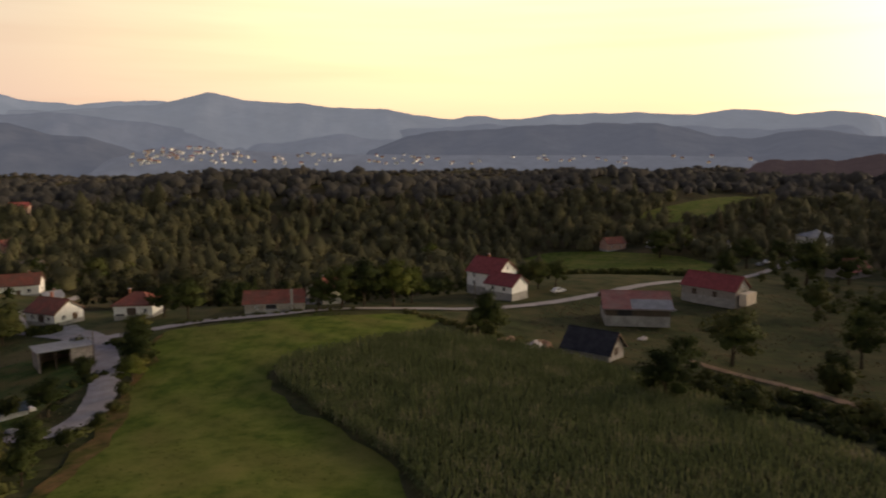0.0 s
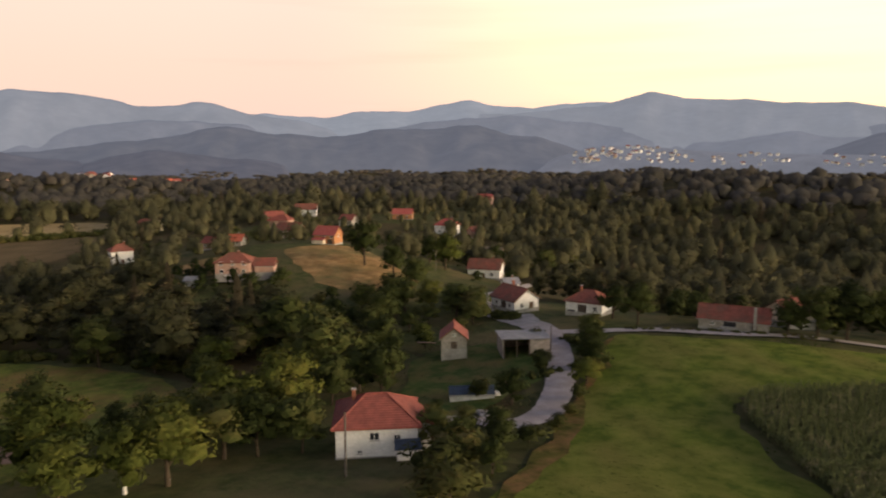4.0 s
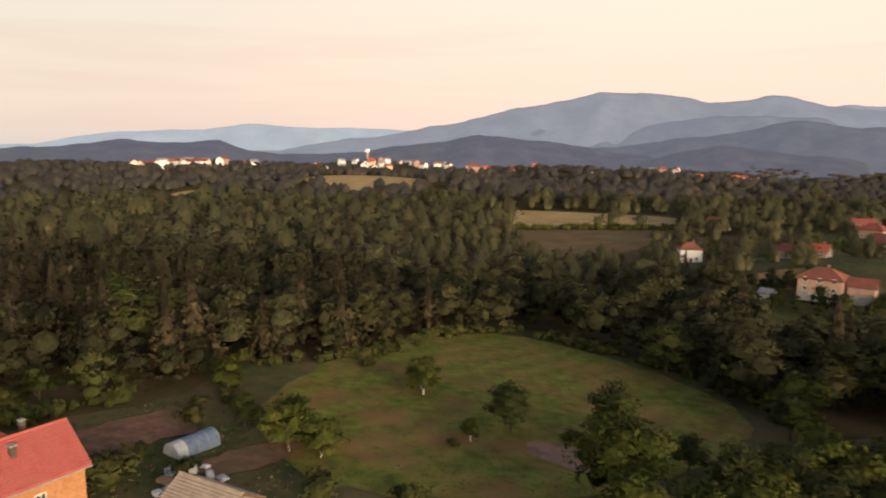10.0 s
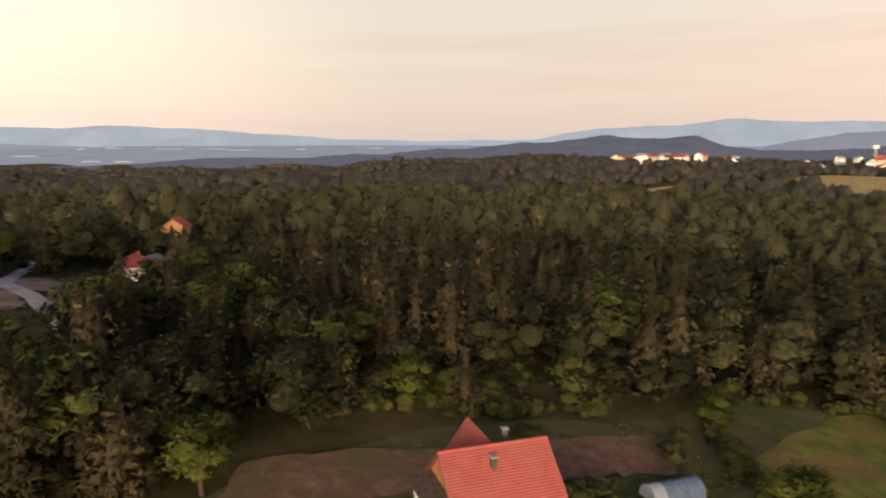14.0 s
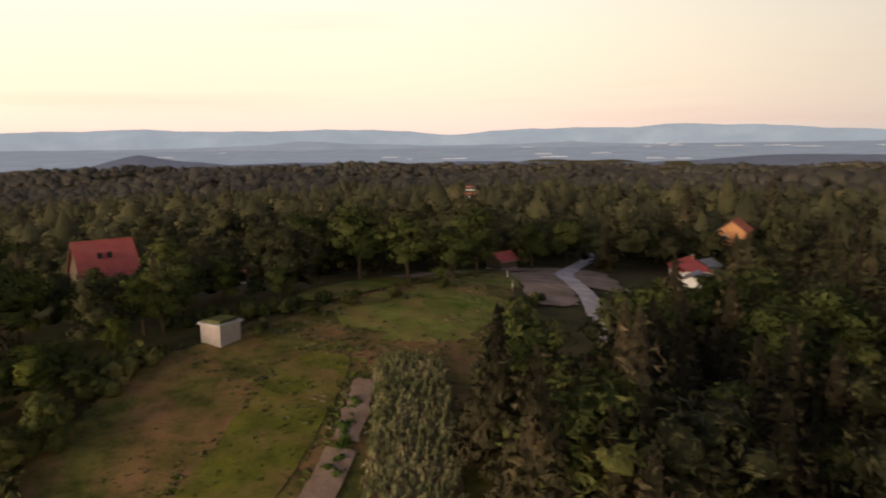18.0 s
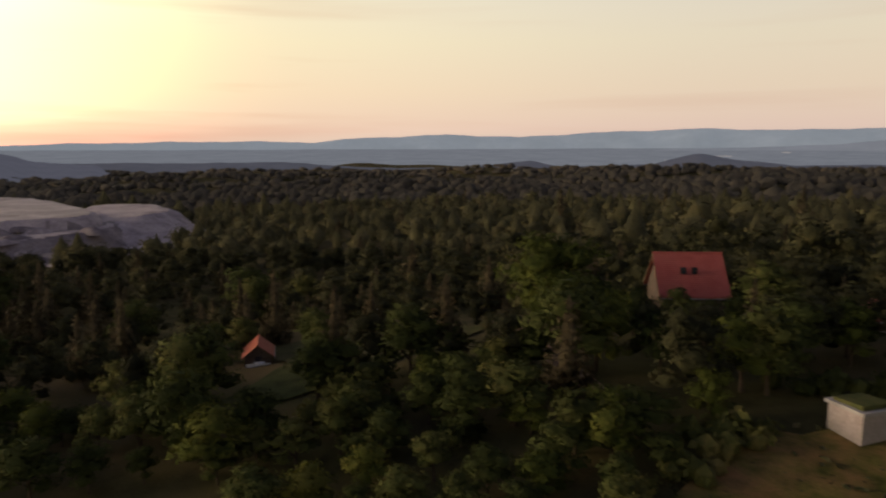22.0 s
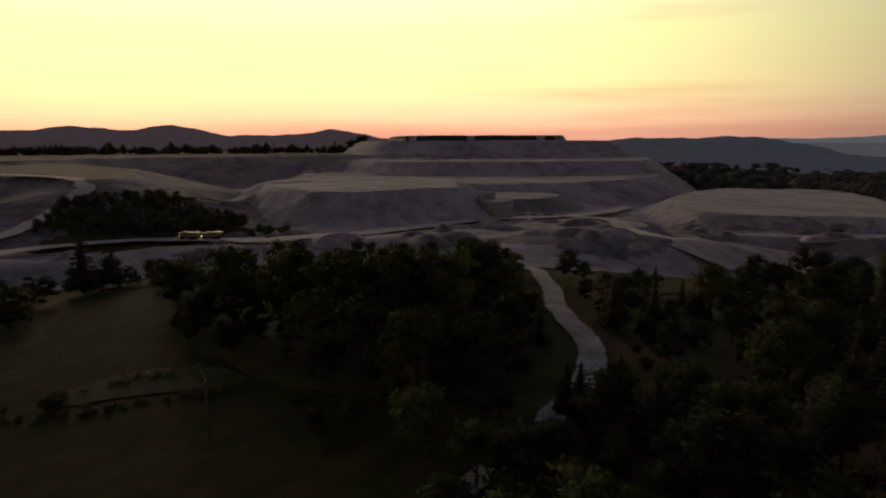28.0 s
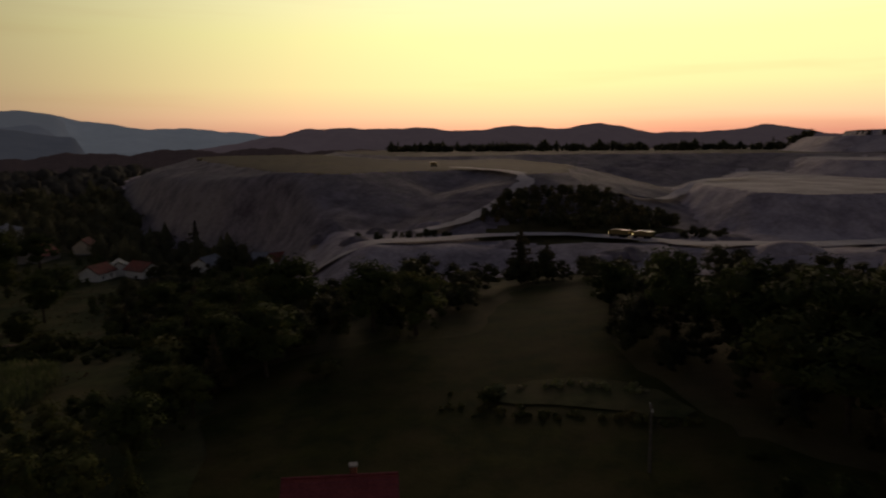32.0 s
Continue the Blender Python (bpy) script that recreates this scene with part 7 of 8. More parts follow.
ORCHARD_TREES_MORE = [("f", -93, 45, 10.7), ("b", -90, 57, 8.8), ("f", -85, 75, 12.7), ("b", -124, 91, 7.3), ("b", -139, 89, 6.6), ("b", -121, 3, 4.8), ("u", -151, 22, 2.2), ("u", -128, -4, 2.3), ("f", -90, 68, 11), ("u", -112, 30, 1.6), ("u", -114, 48, 2.6), ("f", -86, 69, 9.3), ("b", -87, 61, 8.9), ("u", -102, -9, 5.2), ("u", -96, 22, 3), ("u", -97, 13, 4.1)]
SLOPE_TREES = [("f", -86, -43, 6.5), ("b", -101, -48, 6), ("f", -102, -41, 5.1), ("b", -115, -46, 6.6), ("f", -115, -35, 7.9), ("b", -124, -28, 4.1), ("f", -121, -33, 4.9), ("b", -128, -25, 5.9), ("b", -129, -18, 8.4), ("f", -131.5, -0.5, 6.6), ("u", -122, -4, 3), ("u", -122, 3, 3.8), ("f", -114, 10, 7), ("u", -112, 14, 4.1), ("f", -142, 30, 4.2), ("u", -108, -10, 2.3), ("u", -111, -8, 2.1), ("u", -105, -2, 2.5), ("b", -91, -54, 5.1), ("u", -116, -20, 3)]
PINES_TREES = [("f", -84, -39, 7.5), ("c", -79, -43, 11.1), ("c", -73, -48, 15.6), ("c", -74, -57, 14.7), ("s", -98, -72, 12), ("c", -119, -56, 15.3), ("b", -122, -68, 13), ("b", -109, -63, 12), ("c", -137, -58, 16.5), ("c", -130, -49, 18), ("c", -114, -47, 7), ("s", -120, -39, 7.1), ("b", -123, -32, 5.4), ("c", -157, -33, 18), ("c", -140, -38, 12.9), ("b", -104, -52, 5.1), ("c", -171, -24, 16.9), ("b", -104, -44, 4.2), ("b", -150, -20, 15.2), ("b", -160, -14, 12.2), ("c", -121, -83, 13.9), ("c", -163, -58, 13.9), ("c", -90, -57, 8.2)]
LANE_TREES = [("b", -79, -61, 12), ("b", -78, -50, 11.5), ("b", -98, -71, 11.5), ("c", -85, -47, 8.5), ("f", -91, -44, 4.4), ("c", -108, -69, 13.1), ("b", -89, -109, 9.6), ("b", -82, -111, 11), ("b", -75, -114, 12.5), ("b", -68, -122, 11.8), ("b", -121, -146, 10.8), ("b", -141, -166, 12.6), ("b", -100, -127, 12.5), ("u", -86, -106, 2.3), ("u", -76, -98, 2.5), ("u", -70, -95, 2.8), ("b", -61, -100, 5), ("b", -54, -104, 6.1), ("b", -49, -100, 6.7), ("u", -64, -92, 2.3), ("u", -57, -86, 2.2), ("b", -47, -91, 7.6), ("u", -123, -102, 5.2)]
COTTAGE_TREES = [("b", 19, -96, 4.3), ("b", -8, -83, 6.6), ("b", -14, -89, 7.7), ("f", -45, -91, 6.6), ("f", -43, -84, 4.8), ("f", -54, -101, 5.6), ("b", -30, -90, 10.1), ("f", -32, -93, 8.6), ("f", -24, -106, 12.5), ("b", -22, -83, 5.1), ("b", -24, -88, 4.8), ("b", -21, -79, 4.9), ("b", 3, -77, 9.1), ("b", -9, -71, 6.1), ("b", -3, -69, 8.1), ("b", -16, -75, 4.3), ("b", -20, -73, 4.1), ("b", -28, -80, 2.6), ("b", -38, -93, 6.1), ("b", -49, -98, 5.1), ("b", -58, -102, 3.4), ("f", -63, -106, 4.3), ("b", -47, -109, 8.7), ("b", 45, -151, 8.1), ("b", 46, -134, 11.2)]
SCRUB_TREES = [("b", -44, -108, 5.4), ("b", -38, -107, 5.8), ("b", -33, -108, 5.6), ("b", -41, -103, 5.2), ("b", -29, -109, 6.2), ("b", 14, -96, 5), ("b", 5, -99, 5.5), ("b", 1, -95, 5), ("b", 16, -91, 4.4), ("c", 48, -61, 5.9), ("c", 47, -55, 5.8), ("b", 5, -80, 5.7), ("b", 6, -68, 4.6), ("b", 14, -64, 3.5), ("b", 11, -68, 3.5), ("c", 46, -89, 9.9), ("b", 34, -122, 9.4), ("b", 34, -96, 7.8), ("b", 27, -63, 4.7), ("b", 41, -50, 3.3), ("b", 34, -44, 6.1), ("b", 40, -40, 7.2), ("b", -8, -81, 6.5), ("b", 17, -56, 4), ("b", 84, -54, 9.1), ("b", 105, -51, 7.6), ("b", 118, -77, 4), ("c", 79, -40, 12.5), ("b", 62, -72, 3.5), ("b", 12, -80, 4.5), ("b", 31, -55, 3.6), ("b", 73, -86, 6), ("b", 72, -99, 8.4)]
PASTURE_TREES = [("c", 121, 25, 12.1), ("c", 128, 22, 9), ("b", 78, 24, 10.2), ("b", 78, 32, 11.6), ("b", 80, 51, 13), ("b", 55, 33, 10), ("b", 96, -1, 8.8), ("b", 84, -13, 12.9), ("b", 80, -22, 13), ("b", 76, -30, 13.2), ("b", 73, -37, 14.2), ("c", 97, -57, 9.1), ("b", 88, -50, 11.4), ("b", 73, -44, 13.6), ("u", 58, 2, 2.1), ("u", 58, 26, 3.2), ("b", 68, -27, 10), ("b", 63, -33, 10.1), ("b", 57, -40, 10), ("b", 57, -47, 8.9), ("b", 64, -51, 9), ("u", 55, -26, 1.2), ("u", 58, 7, 0.7), ("c", 49, -57, 5.1), ("b", 47, -48, 3.7), ("b", 48, -61, 5.1), ("b", 42, -66, 7), ("b", 51, -81, 9), ("u", 59, -68, 2.2)]
PASTURE_TREES_MORE = [("u", 61, -54, 2.2), ("b", 51, -42, 4.5), ("b", 52, -37, 3.9), ("b", 47, -33, 3.7), ("u", 48, -29, 2.5), ("b", 34, -68, 7.9), ("b", 32, -48, 4), ("b", 31, -74, 8), ("b", 90, -91, 9.4), ("b", 91, -111, 10.3)]
# kept open: the lawn below the cottage
LANE_VIEW = np.array([(-109, -101), (-99, -77), (-87, -61), (-81, -63), (-92, -83), (-102, -104)], float)
OPEN.append(LANE_VIEW)
ROADS.append(LANE_VIEW)
LAWN_VIEW = np.array([(4, -98), (13, -94), (5, -80), (-4, -71), (-11, -74), (-3, -86)], float)
ROADS.append(LAWN_VIEW)
OPEN.append(LAWN_VIEW)
ROADS.append(np.array([(-46, -112), (-30, -112), (-34, -96), (-48, -96)], float))
OPEN.append(np.array([(-52, -106), (-24, -106), (-26, -128), (-50, -128)], float))
KINDS = {"b": "broad", "f": "fruit", "s": "slim", "c": "conifer", "u": "bush"}
for grove in (VILLAGE_TREES, YARD_TREES, FARM_TREES, ORCHARD_TREES, ORCHARD_TREES_MORE, SLOPE_TREES, PINES_TREES, LANE_TREES, COTTAGE_TREES, SCRUB_TREES, PASTURE_TREES, PASTURE_TREES_MORE):
    for kind, tx, ty, th in grove:
        if inside(np.array([(tx, ty)], float), LAWN_VIEW)[0] or inside(np.array([(tx, ty)], float), LANE_VIEW)[0]:
            continue
        ob = plant(KINDS[kind], tx, ty, th, tree_rng.uniform(0.9, 1.2))
        if kind == "f" and grove is ORCHARD_TREES:
            Shape().tube((0.006 * th, 0.003 * th, 0), (0.01 * th, 0.005 * th, 1.1), 0.031 * th, 0.027 * th, 8).part("limewash", M["lime"], ob, "white limewashed foot of the trunk")


def plant_in(outline, count, kinds, h0, h1, gap):
    """Trees strewn over a plot, no nearer to each other than gap and off roads and houses."""
    rng = np.random.default_rng(count + int(abs(outline[0][0])))
    poly = np.array(outline, float)
    done = []
    for p in rng.uniform(poly.min(0), poly.max(0), (count * 14, 2)):
        if len(done) >= count or not inside(p[None], poly)[0]:
            continue
        if any(math.hypot(p[0] - a, p[1] - b) < gap for a, b in done) or any(math.hypot(p[0] - a, p[1] - b) < r * 0.7 for a, b, r in CLEAR_SPOTS):
            continue
        if any(inside(p[None], q)[0] for q in ROADS):
            continue
        done.append((float(p[0]), float(p[1])))
        k = kinds[int(rng.integers(len(kinds)))]
        plant(KINDS[k], done[-1][0], done[-1][1], float(rng.uniform(h0, h1)), float(rng.uniform(0.95, 1.3)))


plant_in([(-137, 104), (-97, 98), (-92, 112), (-95, 150), (-128, 172), (-152, 142)], 38, "bbbfu", 4, 8.5, 4)
plant_in([(-42, -80), (-15, -70), (5, -60), (22, -48), (32, -58), (15, -75), (2, -82), (-12, -92), (-30, -94)], 36, "bbbfu", 3.2, 6, 3.5)
plant_in([(20, -36), (36, -46), (46, -50), (44, -60), (24, -52), (12, -42)], 22, "bbcu", 3, 6, 3)
plant_in([(-76, -44), (-90, -46), (-96, -66), (-84, -66)], 16, "ccccb", 7, 12, 3.5)
plant_in([(-40, -64), (-22, -60), (-6, -66), (-16, -78), (-30, -82), (-42, -78)], 26, "bbbfu", 3, 5, 3)
PINE_STAND = [(-88, -53), (-94, -47), (-110, -45), (-124, -50), (-138, -70), (-132, -86), (-104, -72), (-95, -66)]
OPEN.append(np.array(PINE_STAND, float))
plant_in(PINE_STAND, 62, "ccccsb", 8, 13.5, 3.6)

# thicket beside the dark pasture
plant_in([(30, 27), (44, 30), (62, 36), (92, 58), (84, 82), (66, 62), (48, 46)], 44, "bbbbcu", 4.5, 8.5, 3.6)
plant_in([(74, 68), (96, 64), (122, 96), (106, 122), (84, 96)], 40, "bbbbcu", 5, 9, 4)


board = thing("notice_board", -97, -104, ground_at(-97, -104) + 0.2, 62, "small white notice board on two posts by the lane", "sign")
for side in (-0.6, 0.6):
    Shape().box(side - 0.05, side + 0.05, -0.05, 0.05, -0.4, 2.0).part("post", M["dark_wood"], board)
Shape().box(-0.75, 0.75, -0.09, -0.05, 0.7, 1.9).part("panel", M["white_wall"], board, "blank white panel")

# ---- maize, hedges, scrub ----
def maize(name, pts_xy, h0, h1, material, label, seed, leaves=7):
    """Maize plants: a stalk, arching leaves and a tassel each, joined."""
    rng = np.random.default_rng(seed)
    n = len(pts_xy)
    z = heights(pts_xy[:, 0], pts_xy[:, 1])
    h = rng.uniform(h0, h1, n)
    vs, fs, base = [], [], 0
    for k in range(leaves):
        a = rng.uniform(0, 6.28, n)
        lz = z + h * (0.25 + 0.6 * k / leaves)
        ln = rng.uniform(0.5, 0.95, n)
        d = np.stack([np.cos(a), np.sin(a)], -1)
        w = np.stack([-np.sin(a), np.cos(a)], -1) * 0.09
        root = np.column_stack([pts_xy, lz])
        mid = np.column_stack([pts_xy + d * (ln * 0.5)[:, None], lz + 0.35])
        tip = np.column_stack([pts_xy + d * ln[:, None], lz + 0.05])
        ww = np.column_stack([w, np.zeros(n)])
        vs.append(np.stack([root, mid - ww, tip, mid + ww], 1).reshape(-1, 3))
        fs.append(np.arange(base, base + 4 * n).reshape(-1, 4))
        base += 4 * n
    for k in range(2):
        o = np.array([[0.05, 0.0], [0.0, 0.05]])[k]
        top = np.column_stack([pts_xy, z + h * 1.12])
        a0 = np.column_stack([pts_xy - o, z - 0.1])
        b0 = np.column_stack([pts_xy + o, z - 0.1])
        c0 = np.column_stack([pts_xy + o * 2.2, z + h])
        vs.append(np.stack([a0, b0, c0, top], 1).reshape(-1, 3))
        fs.append(np.arange(base, base + 4 * n).reshape(-1, 4))
        base += 4 * n
    ob = big_mesh(name, np.concatenate(vs), np.concatenate(fs), material)
    return tagged(ob, label, "maize", kind="stuff")


def fill_rows(outline, row, gap, turn, rng, jitter=0.18):
    c, s = math.cos(radians(turn)), math.sin(radians(turn))
    ring = smooth_ring(outline)
    mid = ring.mean(0)
    u, v = np.meshgrid(np.arange(-90, 90, gap), np.arange(-90, 90, row))
    p = np.column_stack([u.ravel() * c - v.ravel() * s, u.ravel() * s + v.ravel() * c]) + mid
    p += rng.normal(0, jitter, p.shape)
    return p[inside(p, ring)]


crop_rng = np.random.default_rng(21)
maize("maize_field", fill_rows(CORN, 0.8, 0.62, 35, crop_rng), 1.9, 2.5, M["corn"], "dense field of tall ripening maize", 22)
GARDEN_CORN = [(-69, -76.5), (-75, -74.5), (-72, -62), (-68, -50), (-62.2, -53), (-65.8, -66)]
drape("garden_maize_ground", GARDEN_CORN, M["soil"], 0.3, "dark soil under garden maize", "soil", ragged=0.1)
maize("garden_maize", fill_rows(GARDEN_CORN, 0.85, 0.5, 65, crop_rng), 1.1, 1.6, M["corn_dry"], "patch of yellowing garden maize", 23, 9)


def hedge(line, width, h, label, material="scrub", per=1.6, seed=1, name="hedge"):
    """A ragged row of shrubs."""
    rng = np.random.default_rng(seed)
    path = smooth_line(line, 10)
    seg = np.concatenate([[0], np.cumsum(np.linalg.norm(np.diff(path, axis=0), axis=1))])
    n = int(seg[-1] * per)
    s = rng.uniform(0, seg[-1], n)
    p = np.column_stack([np.interp(s, seg, path[:, 0]), np.interp(s, seg, path[:, 1])]) + rng.normal(0, width / 3, (n, 2))
    vs, fs, base = [], [], 0
    for x, y in p:
        q = leaf_cloud(rng, 26, 0.16, np.array([(rng.normal(0, 0.2), rng.normal(0, 0.2), rng.uniform(0.3, 0.6), 0.36) for _ in range(4)]))
        core, cf = lumpy(ICO1, rng, 0.2)
        hh = h * rng.uniform(0.6, 1.25)
        v = np.concatenate([q, core * 0.42 + (0, 0, 0.42)]) * hh + (x, y, ground_at(x, y) - 0.1)
        t = np.arange(len(q)).reshape(-1, 4)
        t = np.concatenate([t[:, [0, 1, 2]], t[:, [0, 2, 3]], cf + len(q)])
        vs.append(v)
        fs.append(t + base)
        base += len(v)
    ob = big_mesh(name, np.concatenate(vs), np.concatenate(fs), M[material])
    return tagged(ob, label, "hedge", kind="stuff")


hedge([(48, 276), (70, 285), (90, 276), (104, 262)], 3, 3.0, "dark clipped hedge round the green field", seed=2)
hedge([(-63, 112), (-57, 122), (-62, 132), (-70, 137)], 2, 1.6, "low green hedge inside the road bend", seed=3)
hedge([(-9, 162), (0, 152), (6, 143), (16, 138)], 3, 1.4, "rough brown-green bank below the lane", seed=5)
hedge([(-60, 148), (-48, 151.5), (-36, 157), (-22, 164)], 1.6, 1.0, "weeds along the lane", seed=6)
hedge([(44, 118), (52, 104), (60, 88), (66, 70)], 5, 2.2, "scrubby strip beside the track", seed=7)
hedge([(38, 117), (46, 102), (53, 86), (57, 68)], 5, 1.8, "tall brown-green weeds at the maize edge", seed=20)
hedge([(-48, -92), (-58, -93.5), (-68, -99)], 3, 2.2, "shrubs along the meadow's upper edge", seed=8)
hedge([(-78, -106), (-88, -114), (-98, -123)], 1.6, 0.8, "low dark hedge along the meadow's upper edge", seed=28)
hedge([(-36, -62), (-40, -74), (-46, -84)], 4, 2.2, "shrubs at the meadow's shaded edge", seed=9)
hedge([(-78, -50), (-80, -66), (-86, -82), (-98, -100)], 2.5, 1.6, "weeds beside the lane", seed=10)
hedge([(-120, 6), (-128, 2), (-134, -2)], 2.5, 1.6, "tall weeds behind the polytunnel", seed=11)
hedge([(-184, 66), (-160, 82), (-138, 89), (-116, 91)], 3.5, 2.6, "shrubby wood edge above the orchard", seed=12)
hedge([(-150, 0), (-158, 22), (-186, 44), (-190, 62)], 3.5, 2.4, "shrubby wood edge beside the orchard", seed=13)
hedge([(60, 4), (65, -4), (67, -14)], 1.6, 1.1, "band of tall uncut hay", "corn", seed=14)
hedge([(54, 6), (57, -6), (60, -20)], 1.6, 1.0, "dark row of low scrub", seed=15)
hedge([(-60.5, -58.5), (-62.6, -64), (-65, -70.5)], 0.7, 0.9, "row of yellow-green plants along the garden path", "tuft_green", per=3.0, seed=24, name="plant_row")
hedge([(-415, 128), (-404, 176), (-380, 220)], 5, 4, "tree row between two fields", seed=16)
hedge([(-130, -14), (-112, -40), (-92, -54)], 4, 2.6, "shrubs below the pine wood", seed=17)
hedge([(98, -78), (112, -84), (130, -98)], 2.5, 1.6, "low scrub on the bank by the gravel road", seed=18)
hedge([(-88, 150), (-110, 160), (-122, 178)], 3, 2.4, "garden shrubs behind a house", seed=19)

def tufts(outline, count, size, material, label, seed, name="grass_tufts"):
    """Tussocks of taller grass strewn over a field."""
    rng = np.random.default_rng(seed)
    ring = smooth_ring(outline)
    p = rng.uniform(ring.min(0), ring.max(0), (count * 2, 2))
    p = p[inside(p, ring)]
    patch = np.sin(p[:, 0] / 4.1 + 1.7 * np.sin(p[:, 1] / 6.3)) * np.sin(p[:, 1] / 5.2 + 1.3 * np.sin(p[:, 0] / 7.7))
    p = p[rng.uniform(-0.9, 1, len(p)) < patch][:count]
    n = len(p)
    z = heights(p[:, 0], p[:, 1]) + 0.1
    vs, fs = [], []
    for k in range(3):
        a = rng.uniform(0, 6.28, n)
        s = size * rng.uniform(0.5, 1.4, n)
        d = np.stack([np.cos(a), np.sin(a)], -1) * s[:, None] * 0.8
        o = rng.normal(0, 0.1, (n, 2))
        lean = rng.normal(0, 0.3, (n, 2)) * s[:, None]
        vs.append(np.stack([np.column_stack([p - d + o, z]), np.column_stack([p + d + o, z]), np.column_stack([p + d * 1.2 + lean, z + s]), np.column_stack([p - d * 1.2 + lean, z + s])], 1).reshape(-1, 3))
        fs.append(np.arange(k * 4 * n, (k + 1) * 4 * n).reshape(-1, 4))
    ob = big_mesh(name, np.concatenate(vs), np.concatenate(fs), M[material])
    return tagged(ob, label, "grass", kind="stuff")


tufts([(-46, -82), (-72, -101), (-104, -132), (-90, -92), (-80, -76), (-74, -45), (-50, -40), (-38, -62)], 7000, 0.13, "tuft", "tussocky brown and green meadow grass", 41)
tufts([(-150, 14), (-183, 42), (-186, 60), (-138, 83), (-104, 60), (-96, 40), (-100, 16), (-122, 4)], 6500, 0.13, "tuft", "tussocky orchard grass", 42)
tufts([(-59, 142), (-7, 160), (-27, 120), (-20, 94), (-8, 52), (-41, 62), (-52, 107)], 5500, 0.12, "tuft_green", "tussocky bright meadow grass", 43)
tufts([(-100, -36), (-130, -8), (-118, 14), (-84, 10), (-70, -30)], 3500, 0.15, "tuft", "weedy grass round the brick house", 44)
tufts([(45, 60), (70, 95), (110, 145), (140, 215), (60, 205), (20, 160), (44, 110)], 5000, 0.18, "tuft", "rough farmyard grass", 45)
tufts([(-60, 86), (-64, 130), (-90, 150), (-120, 120), (-100, 96)], 3000, 0.15, "tuft", "rough village grass", 46)

tufts([(-54, -42), (-58, -56), (-68, -79), (-58, -81), (-48, -60), (-45, -46)], 1600, 0.2, "tuft_green", "tall green grass of the unmown strip", 47)
tufts([(-46, -82), (-72, -101), (-104, -132), (-90, -92), (-80, -76), (-70, -60)], 1800, 0.26, "tuft", "dry tall grass in the hill meadow", 48)
mound("log_pile", 12.5, 137, 5, 3.4, 1.3, "logs", "heap of cut logs at the maize edge", "log pile", 1)
mound("tarpaulin_mound", 18.2, 134, 5.4, 4.2, 1.5, "tarp", "heap under a pale crumpled tarpaulin", "tarpaulin", 2)
mound("hay_heap", 20.5, 136, 4.4, 3.6, 1.7, "logs", "heap of brown hay beside a tarpaulin", "hay heap", 3)
mound("rubble_heap", 60, 180, 6, 4, 1.2, "concrete", "pale rubble beside the barn", "rubble", 4)
mound("sand_heap", -62, 94, 3.4, 3, 1.0, "concrete", "heap of sand under shrubs by the road", "sand heap", 5)
mound("manure_heap", 44, 148, 3.4, 2.6, 0.9, "tarp", "pale bagged heap in the farmyard", "heap", 6)

# trucks and other machines at work in the pit
for bearing_, d_, turn_ in ((284.5, 198, 100), (300.4, 318, 20), (286.2, 199, 80), (318.6, 540, 60)):
    tx, ty = pit_at(bearing_, d_)
    truck(tx, ty, pit_ground(tx, ty) + 1.0, turn_)

# pit-side houses
for i, (hx, hy) in enumerate((pit_at(325.6, 262), pit_at(324.2, 270), pit_at(322.6, 258), pit_at(313.6, 250), pit_at(312.4, 246), pit_at(318, 256))):
    building("pit_side_house", hx, hy, 20 + 35 * i, 9, 7, 3.2, 2.2, "white_wall", ("old_tile", "grey_sheet")[i % 2], "white house at the pit's edge among trees", windows=[("front", -2, 1, 1.1, 1.2), ("front", 2, 1, 1.1, 1.2)], group="houses at the pit's edge")

# ---- the towns ----
TOWN_MESH = {}


def far_house(x, y, z, turn, L, W, h, wall, roof, group):
    """A far house: walls, two roof slopes, chimney; meshes shared by kind."""
    key = (L, W, h, wall, roof)
    if key not in TOWN_MESH:
        ob = thing("town_house", 0, 0, 0, 0, "%s far house with a %s roof" % (wall.replace("_wall", " walled"), roof.replace("_", " ")), "house", group)
        gable_walls(ob, L, W, h, W * 0.35, wall, 3)
        k = W * 0.35
        for s in (-1, 1):
            q = [(-L / 2 - 0.5, 0, h + k + 0.2), (L / 2 + 0.5, 0, h + k + 0.2), (L / 2 + 0.5, s * (W / 2 + 0.5), h - 0.1), (-L / 2 - 0.5, s * (W / 2 + 0.5), h - 0.1)]
            Shape().slab(q if s < 0 else q[::-1], 0.25).part("roof_slope", M[roof], ob)
        Shape().box(1, 1.7, 0.5, 1.2, h, h + k + 1).part("chimney", M["brick"], ob)
        for u in (-L / 4, L / 4):
            Shape().box(u - 0.6, u + 0.6, -W / 2 - 0.04, -W / 2 + 0.04, h - 2, h - 0.7).part("window", M["glass"], ob)
        ob.matrix_basis = pose(x, y, z, 0, 0, turn)
        TOWN_MESH[key] = ob
        return ob
    return copy_thing(TOWN_MESH[key], pose(x, y, z, 0, 0, turn))


town_rng = random.Random(8)
STYLES = [(12, 9, 5.5, "white_wall", "red_tile"), (11, 9, 5, "cream_wall", "orange_tile"), (13, 10, 6, "pink_wall", "red_tile"), (10, 8, 4.5, "white_wall", "orange_tile"), (14, 10, 7, "cream_wall", "old_tile"), (12, 10, 6, "orange_wall", "bright_tile")]

